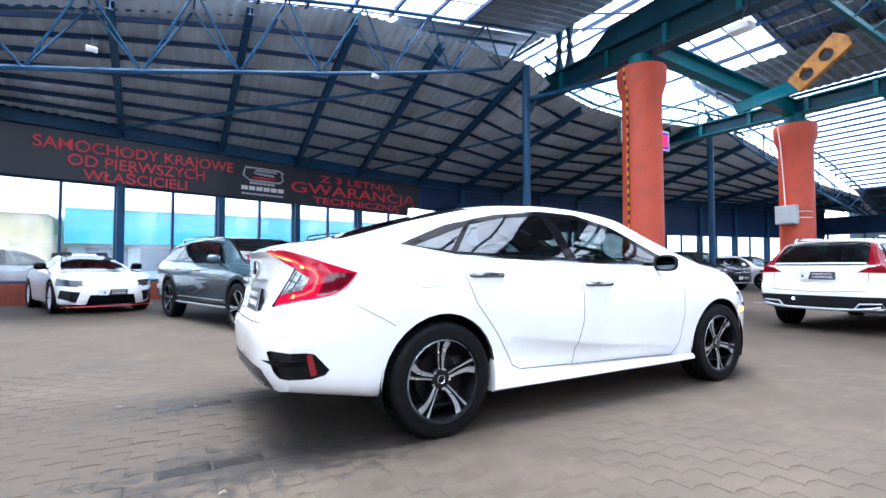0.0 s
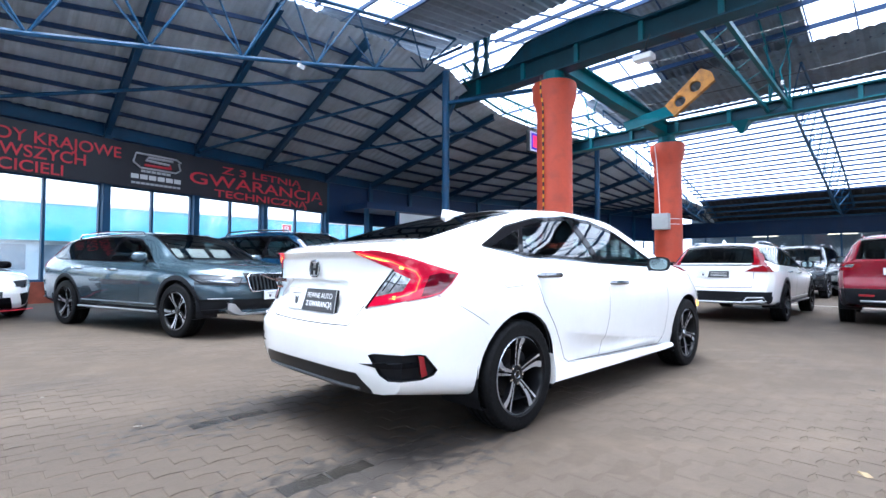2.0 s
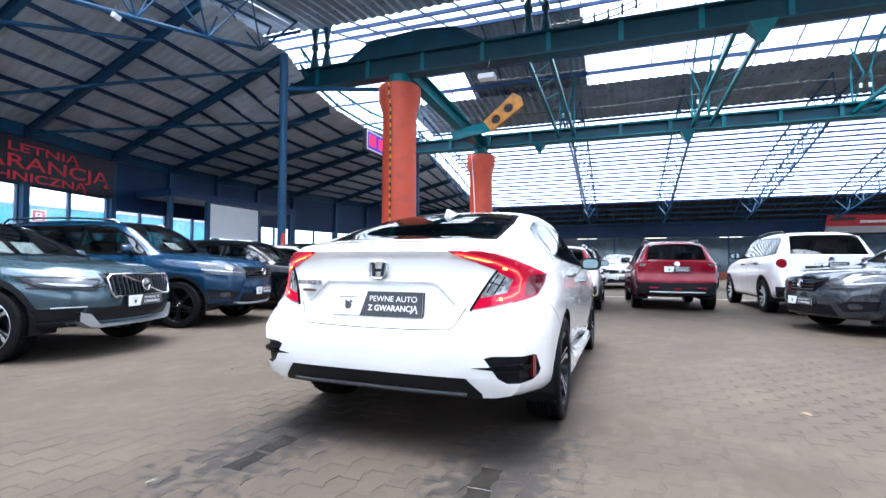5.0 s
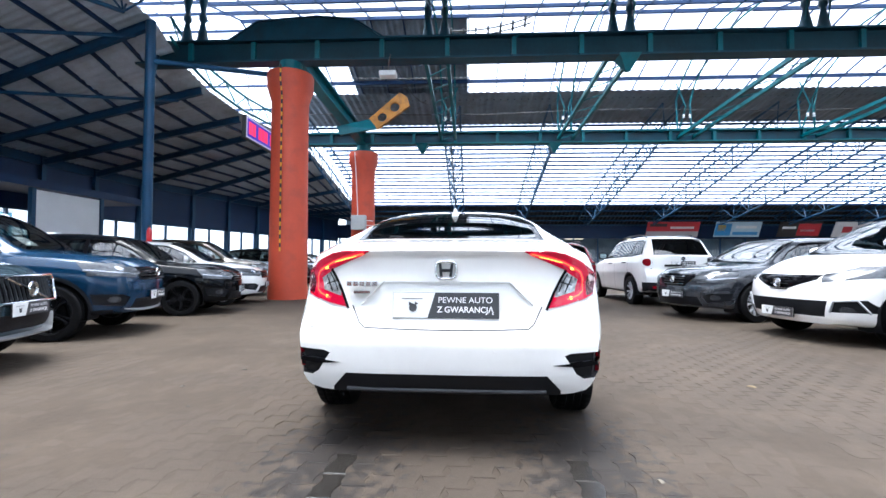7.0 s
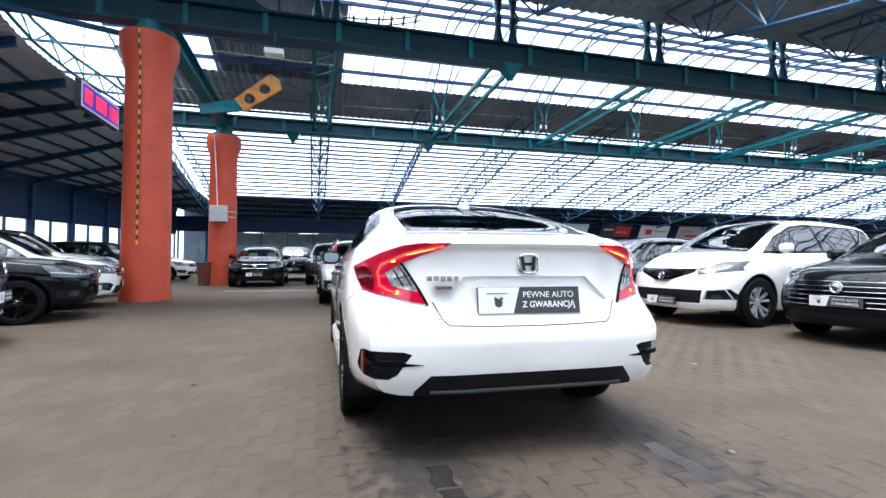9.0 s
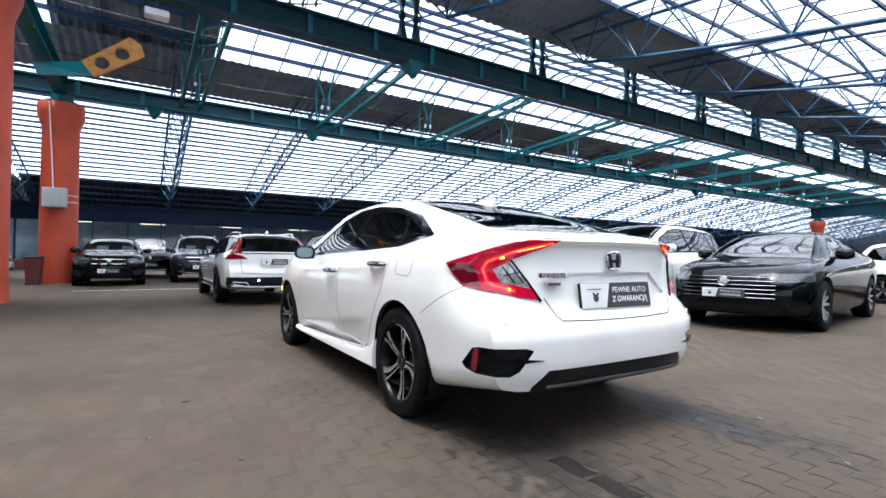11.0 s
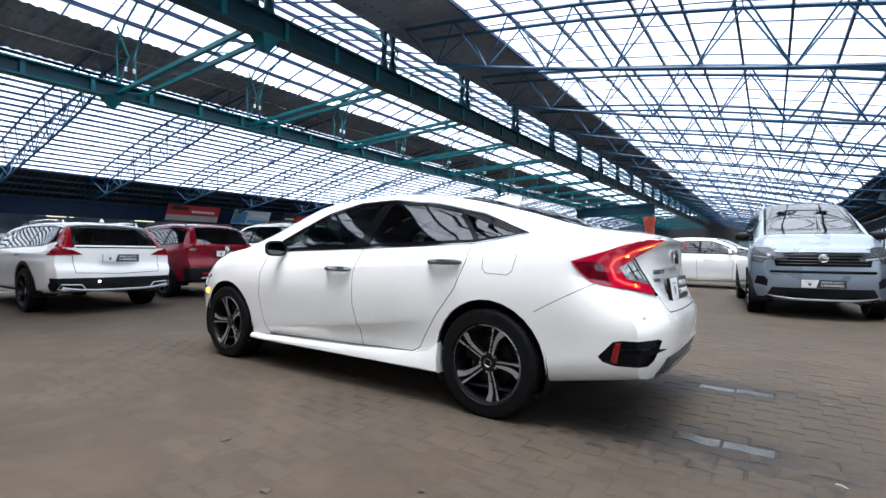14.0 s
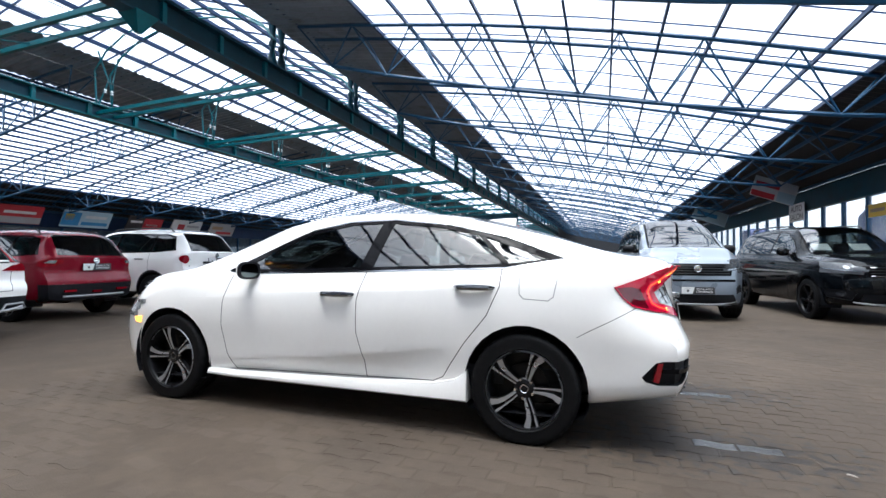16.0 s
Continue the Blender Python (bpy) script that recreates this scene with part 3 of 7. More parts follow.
for k, (x, w) in enumerate(((0.18, 0.22), (0.43, 0.22), (0.85, 0.22), (1.10, 0.22), (1.36, 0.2), (1.75, 0.1), (1.92, 0.22), (2.17, 0.18))):
    bm = bmesh.new()
    box(bm, x, x + w, -0.026, -0.021, 0.17, 0.57)
    part("letter_bar", bm, M_LEDRED, led)
for x in (0.3, 2.2):
    bm = bmesh.new()
    tube(bm, [(x, 0.07, 0.74), (x, 0.07, 3.6)], 0.012, 6)
    part("hanger", bm, M_DARK, led)

# striped cable on the near column, cabinet and cable on the other
strip = thing("striped_cable", "yellow and black striped cable running up the orange column", "cable", pose(XA - 0.515, 4.78, 0))
for nm, mt, o in (("yellow_band", M_YELLOW, 0), ("black_band", M_DARK, 1)):
    for k in range(o, 44, 2):
        bm = bmesh.new()
        z0 = 1.25 + k * 0.11
        off = 0.0 if z0 < 5.3 else -0.11 * min(1, (z0 - 5.3) / 0.35)
        box(bm, -0.02 + off, 0.005 + off, -0.019, 0.019, z0, z0 + 0.105)
        part(nm, bm, mt, strip)
cab = thing("switch_box", "grey metal switch box on the orange column", "switch box", pose(XB - 0.60, 4.45, 2.32))
bm = bmesh.new()
box(bm, -0.10, 0.14, -0.30, 0.30, 0, 0.60, bevel=0.015)
part("case", bm, M_GREY, cab)
bm = bmesh.new()
box(bm, -0.115, -0.101, -0.27, 0.27, 0.03, 0.57, bevel=0.006)
part("lid", bm, M_GREY, cab)
bm = bmesh.new()
tube(bm, [(0.05, 0.05, 0.6), (0.06, 0.1, 1.6), (0.07, 0.16, 2.6), (-0.05, 0.18, 3.2)], 0.018, 6)
part("cable", bm, M_WHITE, cab)
for z in (0.2, 0.4):
    bm = bmesh.new()
    tube(bm, [(0.1, -0.28, z), (0.25, -0.45, z), (0.5, -0.52, z)], 0.012, 6)
    part("side_cable", bm, M_WHITE, cab)
ext = thing("fire_extinguisher", "red fire extinguisher hung on the blue post", "extinguisher", pose(8.02, 7.74, 1.42) @ Matrix.Diagonal((0.8, 0.8, 0.72, 1)))
bm = bmesh.new()
lathe(bm, [(0.0, 0), (0.07, 0.0), (0.08, 0.03), (0.08, 0.42), (0.05, 0.50), (0.025, 0.52), (0.025, 0.56), (0.0, 0.56)], 16)
part("bottle", bm, mat("extinguisher_red", (0.5, 0.01, 0.015), 0.3, coat=0.5), ext, smooth=40)
bm = bmesh.new()
bar(bm, (-0.06, 0, 0.58), (0.05, 0, 0.60), 0.03, 0.03)
tube(bm, [(0.03, 0, 0.55), (0.10, 0, 0.45), (0.09, 0, 0.15)], 0.012, 6)
part("valve_and_hose", bm, M_DARK, ext)
bn = thing("litter_bin", "red-brown metal litter bin beside the column", "bin", pose(15.85, 4.85, 0))
bm = bmesh.new()
lathe(bm, [(0.0, 0.05), (0.22, 0.05), (0.27, 0.75), (0.25, 0.75), (0.21, 0.1), (0.0, 0.1)], 4, "z", pose(0, 0, 0, 0, 0, 40))
part("tub", bm, mat("bin_red_brown", (0.14, 0.03, 0.025), 0.6), bn)
bm = bmesh.new()
box(bm, -0.23, 0.23, -0.23, 0.23, 0.76, 0.84, bevel=0.03)
part("lid", bm, M_DARK, bn)
bm = bmesh.new()
box(bm, -0.18, 0.18, -0.18, 0.18, 0.0, 0.05)
part("foot", bm, M_DARK, bn)

# yellow crane jib with round holes
jib = thing("crane_jib", "yellow steel crane jib with round lightening holes", "crane jib", pose(14.85, 3.62, 6.30, -38.0, 0, 0) @ pose(0, 0, 0, 0, 0, 180) @ Matrix.Diagonal((1.15, 1.15, 1.15, 1)), kind="structure")
bm = bmesh.new()
L0, H0, n = 1.35, 0.27, 24
for sx in (-0.07, 0.07):
    edges = []
    cur = [bm.verts.new((sx, y, z)) for y, z in ((0, -H0 * 0.8), (L0, -H0), (L0 + 0.1, 0), (L0, H0), (0, H0 * 0.8))]
    edges += [bm.edges.new((a, b)) for a, b in zip(cur, cur[1:] + cur[:1])]
    for h in (0.38, 0.92):
        ring = [bm.verts.new((sx, h + 0.16 * math.cos(2 * math.pi * k / n), 0.16 * math.sin(2 * math.pi * k / n))) for k in range(n)]
        edges += [bm.edges.new((a, b)) for a, b in zip(ring, ring[1:] + ring[:1])]
    bmesh.ops.triangle_fill(bm, use_beauty=True, use_dissolve=False, edges=edges)
bar(bm, (0, 0, H0 * 0.8), (0, L0, H0), 0.16, 0.02, (0, 0, 1))
bar(bm, (0, 0, -H0 * 0.8), (0, L0, -H0), 0.16, 0.02, (0, 0, 1))
part("jib_plates", bm, M_CRANE, jib)
bm = bmesh.new()
vs = [bm.verts.new(p) for sx in (-0.06, 0.06) for p in ((sx, 0.02, -0.2), (sx, 0.02, 0.2), (sx + 1.2, -1.05, -0.05), (sx + 1.2, -0.95, 0.22))]
bmesh.ops.convex_hull(bm, input=vs)
part("jib_root", bm, M_TEAL, jib)

# haunch over the near column, stiffeners, lugs, arched ribs
bm = bmesh.new()
pts = [(6.4, ZA + 0.6), (5.6, ZA + 1.1), (4.0, ZA + 1.2), (3.0, ZA + 1.1), (2.2, ZA + 0.6)]
for s in (-0.16, 0.16):
    bm.faces.new([bm.verts.new((XA + s, y, z)) for y, z in pts])
for (y0, z0), (y1, z1) in zip(pts, pts[1:]):
    bar(bm, (XA, y0, z0), (XA, y1, z1), 0.42, 0.04)
tagged(part("girder_haunch", bm, M_TEALDARK), "deep teal haunch of the girder over the column", "girder", kind="structure")
for X, Z, H, ys in ((XA, ZA, 0.62, (-4.2, -31.0)), (XB, ZB, 0.5, (1.9, -3.6, -31.0))):
    for y in ys:
        bm = bmesh.new()
        vs = [bm.verts.new((X + a, y + b, z)) for z, q in ((Z + 0.02, 0.28), (Z - 0.10, 0.2), (Z - 0.38, 0.05)) for a, b in ((-q, -q), (q, -q), (q, q), (-q, q))]
        bmesh.ops.convex_hull(bm, input=vs)
        tagged(part("bearing_lug", bm, M_TEAL), "pointed teal bearing lug under the girder", "lug", "bearing lugs", "structure")
    bm = bmesh.new()
    for k in range(62):
        y = 7.5 - k * 1.75
        q = 0.13 if X == XA else 0.17
        box(bm, X - q, X + q, y - 0.06, y + 0.06, Z + 0.05, Z + H - 0.05)
    tagged(part("girder_stiffeners", bm, M_TEAL), "welded stiffener plates of the teal girder", "stiffeners", kind="structure")
for y in FRAMES[1:]:
    rib = thing("arched_rib", "pair of slim teal arched ribs under the raised ridge", "rib", pose(0, y, 0), "arched ribs", "structure")
    for o in (-0.28, 0.28):
        bm = bmesh.new()
        pts = [(XB + 0.05, o, ZB + 0.5)] + [(XC + (XB - XC + 0.3) * math.cos(t), o, 7.2 + 2.05 * math.sin(t)) for t in np.linspace(0.25, math.pi - 0.25, 9)] + [(XA - 0.05, o, ZA + 0.6)]
        tube(bm, pts, 0.035, 5)
        part("rib", bm, M_TEAL, rib, smooth=True)
    bm = bmesh.new()
    for f in np.linspace(0.08, 0.92, 7):
        p = Vector((XA, -0.28, ZA + 0.1)).lerp(Vector((XB, -0.28, ZB + 0.2)), f)
        q = Vector((XA, 0.28, ZA + 0.1)).lerp(Vector((XB, 0.28, ZB + 0.2)), min(1, f + 0.08))
        tube(bm, [p, q], 0.018, 5)
    part("lacing", bm, M_TEAL, rib)
bm = bmesh.new()
for k in range(7):
    y = 3.0 - k * 5.3
    pts = [(XA + 0.3 + 0.9 * j, y - 0.2 * j, 7.4 + 0.25 * math.sin(j * 0.9 + k)) for j in range(8)]
    tube(bm, pts, 0.012, 4)
for z, x in ((7.15, 10.2), (7.0, 12.0), (6.9, 15.5), (7.3, 13.6)):
    tube(bm, [(x + 0.1 * math.sin(j), 8 - j * 3.0, z + 0.06 * math.sin(j * 1.7)) for j in range(14)], 0.012, 4)
tagged(part("overhead_cables", bm, M_DARK), "slack dark cables among the girders", "cables", kind="stuff")
chain = thing("cable_chain", "black cable chain with clamps slung beside the teal girder", "cable")
for o, dz in ((0.0, 0.0), (0.12, -0.10)):
    pts = [Vector((9.9 + o, 0.6 - 2.4 * f, 7.45 + dz + 0.35 * f - 0.5 * f * (1 - f))) for f in np.linspace(0, 1, 15)]
    bm = bmesh.new()
    tube(bm, pts, 0.022, 6)
    part("cable", bm, M_DARK, chain, smooth=True)
    for p in pts[1:-1:2]:
        bm = bmesh.new()
        box(bm, p.x - 0.05, p.x + 0.05, p.y - 0.03, p.y + 0.03, p.z - 0.07, p.z + 0.07, bevel=0.015)
        part("clamp", bm, M_DARK, chain)
for x, y, z in ((-2.5, 7.95, 5.05), (3.24, 7.95, 5.72)):
    fl = thing("floodlight", "small white floodlight under the blue truss", "floodlight", pose(x, y - 0.05, z))
    bm = bmesh.new()
    box(bm, -0.09, 0.09, -0.045, 0.045, -0.07, 0.03, pose(0, 0, 0, 30, 0, 20), 0.012)
    part("housing", bm, M_WHITE, fl)
    bm = bmesh.new()
    tube(bm, [(0, 0, 0), (0, 0.03, 0.22)], 0.012, 6)
    part("bracket", bm, M_DARK, fl)
hl = thing("hanging_lamp", "pale hanging hall lamp below the teal girder", "lamp", pose(8.75, 2.0, 5.72))
bm = bmesh.new()
box(bm, -0.15, 0.15, -0.22, 0.22, 0, 0.14, bevel=0.03)
part("housing", bm, M_WHITE, hl)
bm = bmesh.new()
tube(bm, [(0, 0, 0.14), (0.1, 0, 0.4), (0.35, 0, 0.75)], 0.014, 6)
part("hook", bm, M_DARK, hl)

# diagonal wind braces on the hip roof
for a, b in (((-2.25, 0.12), (5.25, 0.78)), ((2.75, 0.05), (8.2, 0.95)), ((5.25, 0.05), (10.6, 0.9))):
    bm = bmesh.new()
    tube(bm, [hip_point(a[0], a[1], 0.36), hip_point(b[0], b[1], 0.36)], 0.045, 6)
    tagged(part("wind_brace", bm, M_BLUE), "slanting blue brace under the end roof", "brace", "wind braces", "structure")
for X in (XA - 1.16,):
    bm = bmesh.new()
    tube(bm, [(X, 7.9, 6.0), (XA, 5.2, 6.05)], 0.07, 8)
    tube(bm, [(X, 7.9, 5.4), (XA + 0.2, 8.6, 6.9)], 0.06, 8)
    tagged(part("strut", bm, M_BLUE), "blue strut from the post to the column", "strut", kind="structure")

# advertising boards on the far and near eaves: board, and plain bars and blocks for their print
def advert(m, w, h, ground, prints):
    b = thing("advert_board", "printed advertising board hung under the eaves", "advert", m, "advert boards")
    bm = bmesh.new()
    box(bm, -w / 2, w / 2, -0.03, 0.03, -h, 0)
    part("board", bm, ADS[ground], b)
    for x0, x1, z0, z1, c in prints:
        bm = bmesh.new()
        box(bm, x0 * w - w / 2, x1 * w - w / 2, -0.042, -0.031, -z1 * h, -z0 * h)
        part("print_bar", bm, ADS[c], b)
    for x in (-w * 0.4, w * 0.4):
        bm = bmesh.new()
        tube(bm, [(x, 0.0, -0.02), (x, 0.12, 0.5)], 0.012, 5)
        part("hanger", bm, M_DARK, b)


ADS = {k: mat("advert_" + k, c, 0.45, 0.0, 0.08, 2) for k, c in dict(red=(0.36, 0.02, 0.03), white=(0.55, 0.56, 0.56), blue=(0.04, 0.22, 0.45), pale=(0.35, 0.48, 0.55), black=(0.02, 0.02, 0.025), yellow=(0.7, 0.45, 0.03), grey=(0.3, 0.3, 0.31), brown=(0.30, 0.20, 0.12)).items()}
FAR_BOARDS = [(-15.2, 4.3, "red", [(0.0, 1.0, 0.62, 0.98, "grey"), (0.05, 0.38, 0.10, 0.30, "black"), (0.45, 0.9, 0.30, 0.44, "white")]), (-19.9, 3.7, "pale", [(0.0, 0.35, 0.1, 0.9, "blue"), (0.05, 0.22, 0.2, 0.6, "yellow"), (0.45, 0.9, 0.25, 0.42, "white"), (0.4, 0.95, 0.65, 0.85, "blue")]),
              (-24.3, 3.4, "black", [(0.45, 0.98, 0.1, 0.9, "red"), (0.08, 0.4, 0.3, 0.45, "white"), (0.52, 0.85, 0.5, 0.62, "white")]), (-28.2, 3.4, "white", [(0.2, 0.42, 0.3, 0.7, "red"), (0.5, 0.92, 0.35, 0.5, "grey")]), (-32.2, 3.4, "grey", [(0.1, 0.5, 0.25, 0.5, "brown"), (0.3, 0.9, 0.65, 0.85, "red")])]
for y, w, ground, prints in FAR_BOARDS:
    advert(pose(33.0, y, 4.10, 28, 0, -90), w * 0.88, 1.2, ground, prints)
advert(pose(-7.85, -21.5, 4.62, -12, 20, 180), 1.75, 0.95, "white", [(0.05, 0.6, 0.25, 0.45, "red"), (0.0, 0.55, 0.72, 1.0, "red"), (0.6, 1.0, 0.5, 1.0, "pale")])
advert(pose(-7.85, -35.0, 4.62, -12, 20, 180), 2.2, 0.95, "pale", [(0.1, 0.7, 0.3, 0.6, "blue")])
sg = thing("shop_sign", "white sign with black capitals in the side windows", "sign", pose(-9.365, -24.0, 2.95) @ Matrix(((0, 0, 1, 0), (1, 0, 0, 0), (0, 1, 0, 0), (0, 0, 0, 1))))
bm = bmesh.new()
box(bm, -0.95, 0.95, 0, 0.86, -0.03, 0)
part("board", bm, M_WHITE, sg)
for x in (-0.7, 0.7):
    bm = bmesh.new()
    box(bm, x - 0.03, x + 0.03, 0.47, 0.80, -0.20, -0.03)
    part("bracket", bm, M_DARK, sg)
text_on("AUTO", 0.42, M_DARK, sg, pose(-0.7, 0.48, 0.004), width=1.4)
text_on("SALON", 0.42, M_DARK, sg, pose(-0.8, 0.08, 0.004), width=1.6)

# booth in the bow of the end wall
bt = thing("booth", "blue panelled booth with a wide window in the bow of the end wall", "booth", pose(0, 0, 0), kind="structure")
bm = bmesh.new()
box(bm, 9.0, 15.6, 13.2, 14.9, 3.25, 3.5)
part("roof_edge", bm, M_NAVY, bt)
bm = bmesh.new()
for x in (9.1, 10.7, 13.45, 15.5):
    box(bm, x - 0.07, x + 0.07, 13.3, 13.44, 0, 3.25)
part("posts", bm, M_BLUE, bt)
# white sheet for the booth's window, its brightness put into the colour
bm = bmesh.new()
box(bm, 10.8, 13.35, 13.34, 13.36, 1.9, 3.2)
part("white_panel", bm, mat("white_panel", (0.75, 0.77, 0.78), 0.4, 0.0, 0.05, 2), bt, "large white panel standing in for a bright window")
bm = bmesh.new()
box(bm, 9.1, 15.5, 13.32, 13.42, 0, 1.0)
part("lower_panel", bm, M_NAVY, bt)

# outside
out = thing("outside_building", "low building with a turquoise fascia and white roof edge outside", "building", pose(0, 0, 0))
bm = bmesh.new()
box(bm, -5.6, 26, 30, 42, 0, 2.2)
part("wall", bm, mat("pale_blue_wall", (0.42, 0.55, 0.62), 0.6, 0.0, 0.1, 0.6), out)
bm = bmesh.new()
box(bm, -5.7, 26.1, 29.5, 42, 2.2, 4.12)
part("fascia", bm, mat("turquoise_fascia", (0.09, 0.50, 0.66), 0.45, 0.0, 0.08, 0.5), out, "turquoise sheet fascia")
bm = bmesh.new()
box(bm, -5.8, 26.2, 29.4, 42, 4.12, 4.30)
part("roof_edge", bm, M_WHITE, out)
for k in range(11):
    bm = bmesh.new()
    box(bm, -4.8 + k * 2.6, -2.8 + k * 2.6, 29.96, 30.0, 0.7, 2.0)
    part("window", bm, mat("outside_glass", (0.16, 0.22, 0.27), 0.15) if k == 0 else bpy.data.materials["outside_glass"], out)
out = thing("outside_house", "pale yellow rendered building outside the hall", "building", pose(0, 0, 0))
bm = bmesh.new()
box(bm, -30, -6.2, 27, 40, 0, 3.5)
part("wall", bm, mat("yellow_render", (0.68, 0.58, 0.34), 0.8, 0.0, 0.1, 0.8), out)
bm = bmesh.new()
box(bm, -30.1, -6.0, 26.8, 40, 3.5, 3.75)
part("roof_edge", bm, M_WHITE, out)
bm = bmesh.new()
box(bm, -8.3, -7.4, 26.75, 27.0, 1.6, 2.25, bevel=0.02)
lathe(bm, [(0.0, 0), (0.26, 0.0), (0.28, 0.02)], 20, "z", Matrix.Translation((-7.95, 26.74, 1.92)) @ Matrix.Rotation(radians(90), 4, "X"))
part("air_conditioner", bm, M_WHITE, out, "white air conditioner")
rs = thing("letter_sign", "red and white square letter sign on a post outside", "sign", pose(10.0, 22.0, 0))
bm = bmesh.new()
tube(bm, [(0, 0, 0), (0, 0, 2.5)], 0.04, 8)
part("post", bm, M_GREY, rs)
bm = bmesh.new()
box(bm, -0.28, 0.28, -0.04, 0.0, 2.65, 3.18)
part("board", bm, M_WHITE, rs)
bm = bmesh.new()
box(bm, -0.24, 0.24, -0.05, -0.041, 2.69, 3.14)
part("field", bm, M_RED, rs)
text_on("B", 0.46, M_WHITE, rs, pose(-0.14, -0.06, 2.75, 90, 0, 0), width=0.28)

# dim neighbouring hall behind the far side windows, with its strip lamps
M_ANNEXE = mat("annexe_wall", (0.10, 0.15, 0.20), 0.7, 0.0, 0.3, 0.35)
bm = bmesh.new()
box(bm, 43.0, 43.3, YFAR, 12.0, 0, 5.2)
tagged(part("wall_annexe", bm, M_ANNEXE), "dim blue-grey wall of the neighbouring hall", "wall", kind="structure")
# unseen roof added over the annexe to block the sky and keep it dim
bm = bmesh.new()
box(bm, 2 * XC + 9.8, 43.3, YFAR, 12.0, 5.2, 5.4)
tagged(part("ceiling_annexe", bm, M_ROOFDARK), "unseen dark flat roof added over the neighbouring hall to keep it dim", "roof", kind="structure")
for y in (6.0, 1.5, -4.0, -9.5, -15.0):
    sl = thing("strip_lamp", "lit warm strip lamp in the neighbouring hall", "lamp", pose(40.5, y, 3.3), "strip lamps")
    bm = bmesh.new()
    box(bm, -0.06, 0.06, -0.8, 0.8, -0.10, 0.0, bevel=0.015)
    part("tube", bm, M_STRIPLAMP, sl)
    for o in (-0.6, 0.6):
        bm = bmesh.new()
        tube(bm, [(0, o, 0), (0, o, 1.9)], 0.01, 5)
        part("hanger", bm, M_DARK, sl)

# glowing ring added far beyond the glass: whitens the windows, lights the hall
M_SKYGLOW = mat("pale_sky_glow", (0.8, 0.82, 0.84), 1.0)
b = M_SKYGLOW.node_tree.nodes["Principled BSDF"]
b.inputs["Emission Color"].default_value, b.inputs["Emission Strength"].default_value = (0.88, 0.95, 1.0, 1), 0.36
bm = bmesh.new()
lathe(bm, [(170.0, -0.5), (170.0, 14.0), (170.0, 42.0)], 64, "z", Matrix.Translation((13, -45, 0)))
tagged(part("backdrop", bm, M_SKYGLOW), "glowing pale ring added far outside the hall as bright overcast sky", "backdrop", kind="structure")

ln = thing("floor_line", "worn pale painted line across the paving", "line", pose(0, 0, 0))
bm = bmesh.new()
box(bm, 12.2, 12.29, -7, 3.6, 0.001, 0.005)
part("stripe", bm, mat("worn_line_paint", (0.40, 0.39, 0.36), 0.8, 0.0, 0.3, 8), ln)

# covered loads and a yellow sign behind the near side windows
M_TARP = mat("blue_tarpaulin", (0.012, 0.03, 0.16), 0.45, 0.0, 0.25, 2.0, bump=0.2, bump_scale=6)
for y, w, h in ((-18.9, 3.2, 3.25), (-13.6, 3.0, 3.15), (-36.4, 3.0, 3.3)):
    tp = thing("covered_stack", "stack covered with blue tarpaulin behind the side windows", "tarpaulin", pose(-10.9, y, 0))
    bm = bmesh.new()
    nn = 9
    g = [[bm.verts.new((0.9 * (i / 4 - 1), w * (j / (nn - 1) - 0.5), (h - 0.18 * abs(i / 4 - 1) ** 2 - 0.75 * abs(2 * j / (nn - 1) - 1) ** 3 + 0.06 * math.sin(j * 2.3 + i)) if 0 < i < 8 and 0 < j < nn - 1 else 0.0)) for j in range(nn)] for i in range(9)]
    for i in range(8):
        for j in range(nn - 1):
            bm.faces.new((g[i][j], g[i + 1][j], g[i + 1][j + 1], g[i][j + 1]))
    part("cover", bm, M_TARP, tp, smooth=60)
ys = thing("window_sign", "small yellow printed sign on the side windows", "sign", pose(-9.36, -16.7, 2.59))
bm = bmesh.new()
box(bm, -0.02, 0.0, -0.6, 0.6, 0, 0.44)
part("board", bm, ADS["yellow"], ys)
bm = bmesh.new()
box(bm, 0.001, 0.006, -0.45, 0.45, 0.16, 0.28)
part("print_bar", bm, ADS["brown"], ys)
bm = bmesh.new()
box(bm, -0.24, -0.02, -0.9, 0.9, 0.36, 0.42)
part("bracket", bm, M_DARK, ys)

# ---- car bodies ----
def paint(name, color, rough=0.22, metal=0.0, spec=0.4, coat=1.0):
    m = mat(name, color, rough, metal, 0.03, 2.0, coat=coat, spec=spec, dirt=(0.25, 0.23, 0.2), dirt_amount=0.04, rough_vary=0.15)
    return m


def glass_mat(name, tint, gloss=0.09):
    m = bpy.data.materials.new(name)
    m.use_nodes = True
    nt = m.node_tree
    N, L = nt.nodes, nt.links
    N.remove(N["Principled BSDF"])
    tr, gl, mx = N.new("ShaderNodeBsdfTransparent"), N.new("ShaderNodeBsdfGlossy"), N.new("ShaderNodeMixShader")
    tr.inputs[0].default_value = (*tint, 1)
    gl.inputs["Roughness"].default_value = 0.02
    L.new(facing_gloss(nt, gloss), mx.inputs[0])
    L.new(tr.outputs[0], mx.inputs[1])
    L.new(gl.outputs[0], mx.inputs[2])
    L.new(mx.outputs[0], N["Material Output"].inputs["Surface"])
    return m


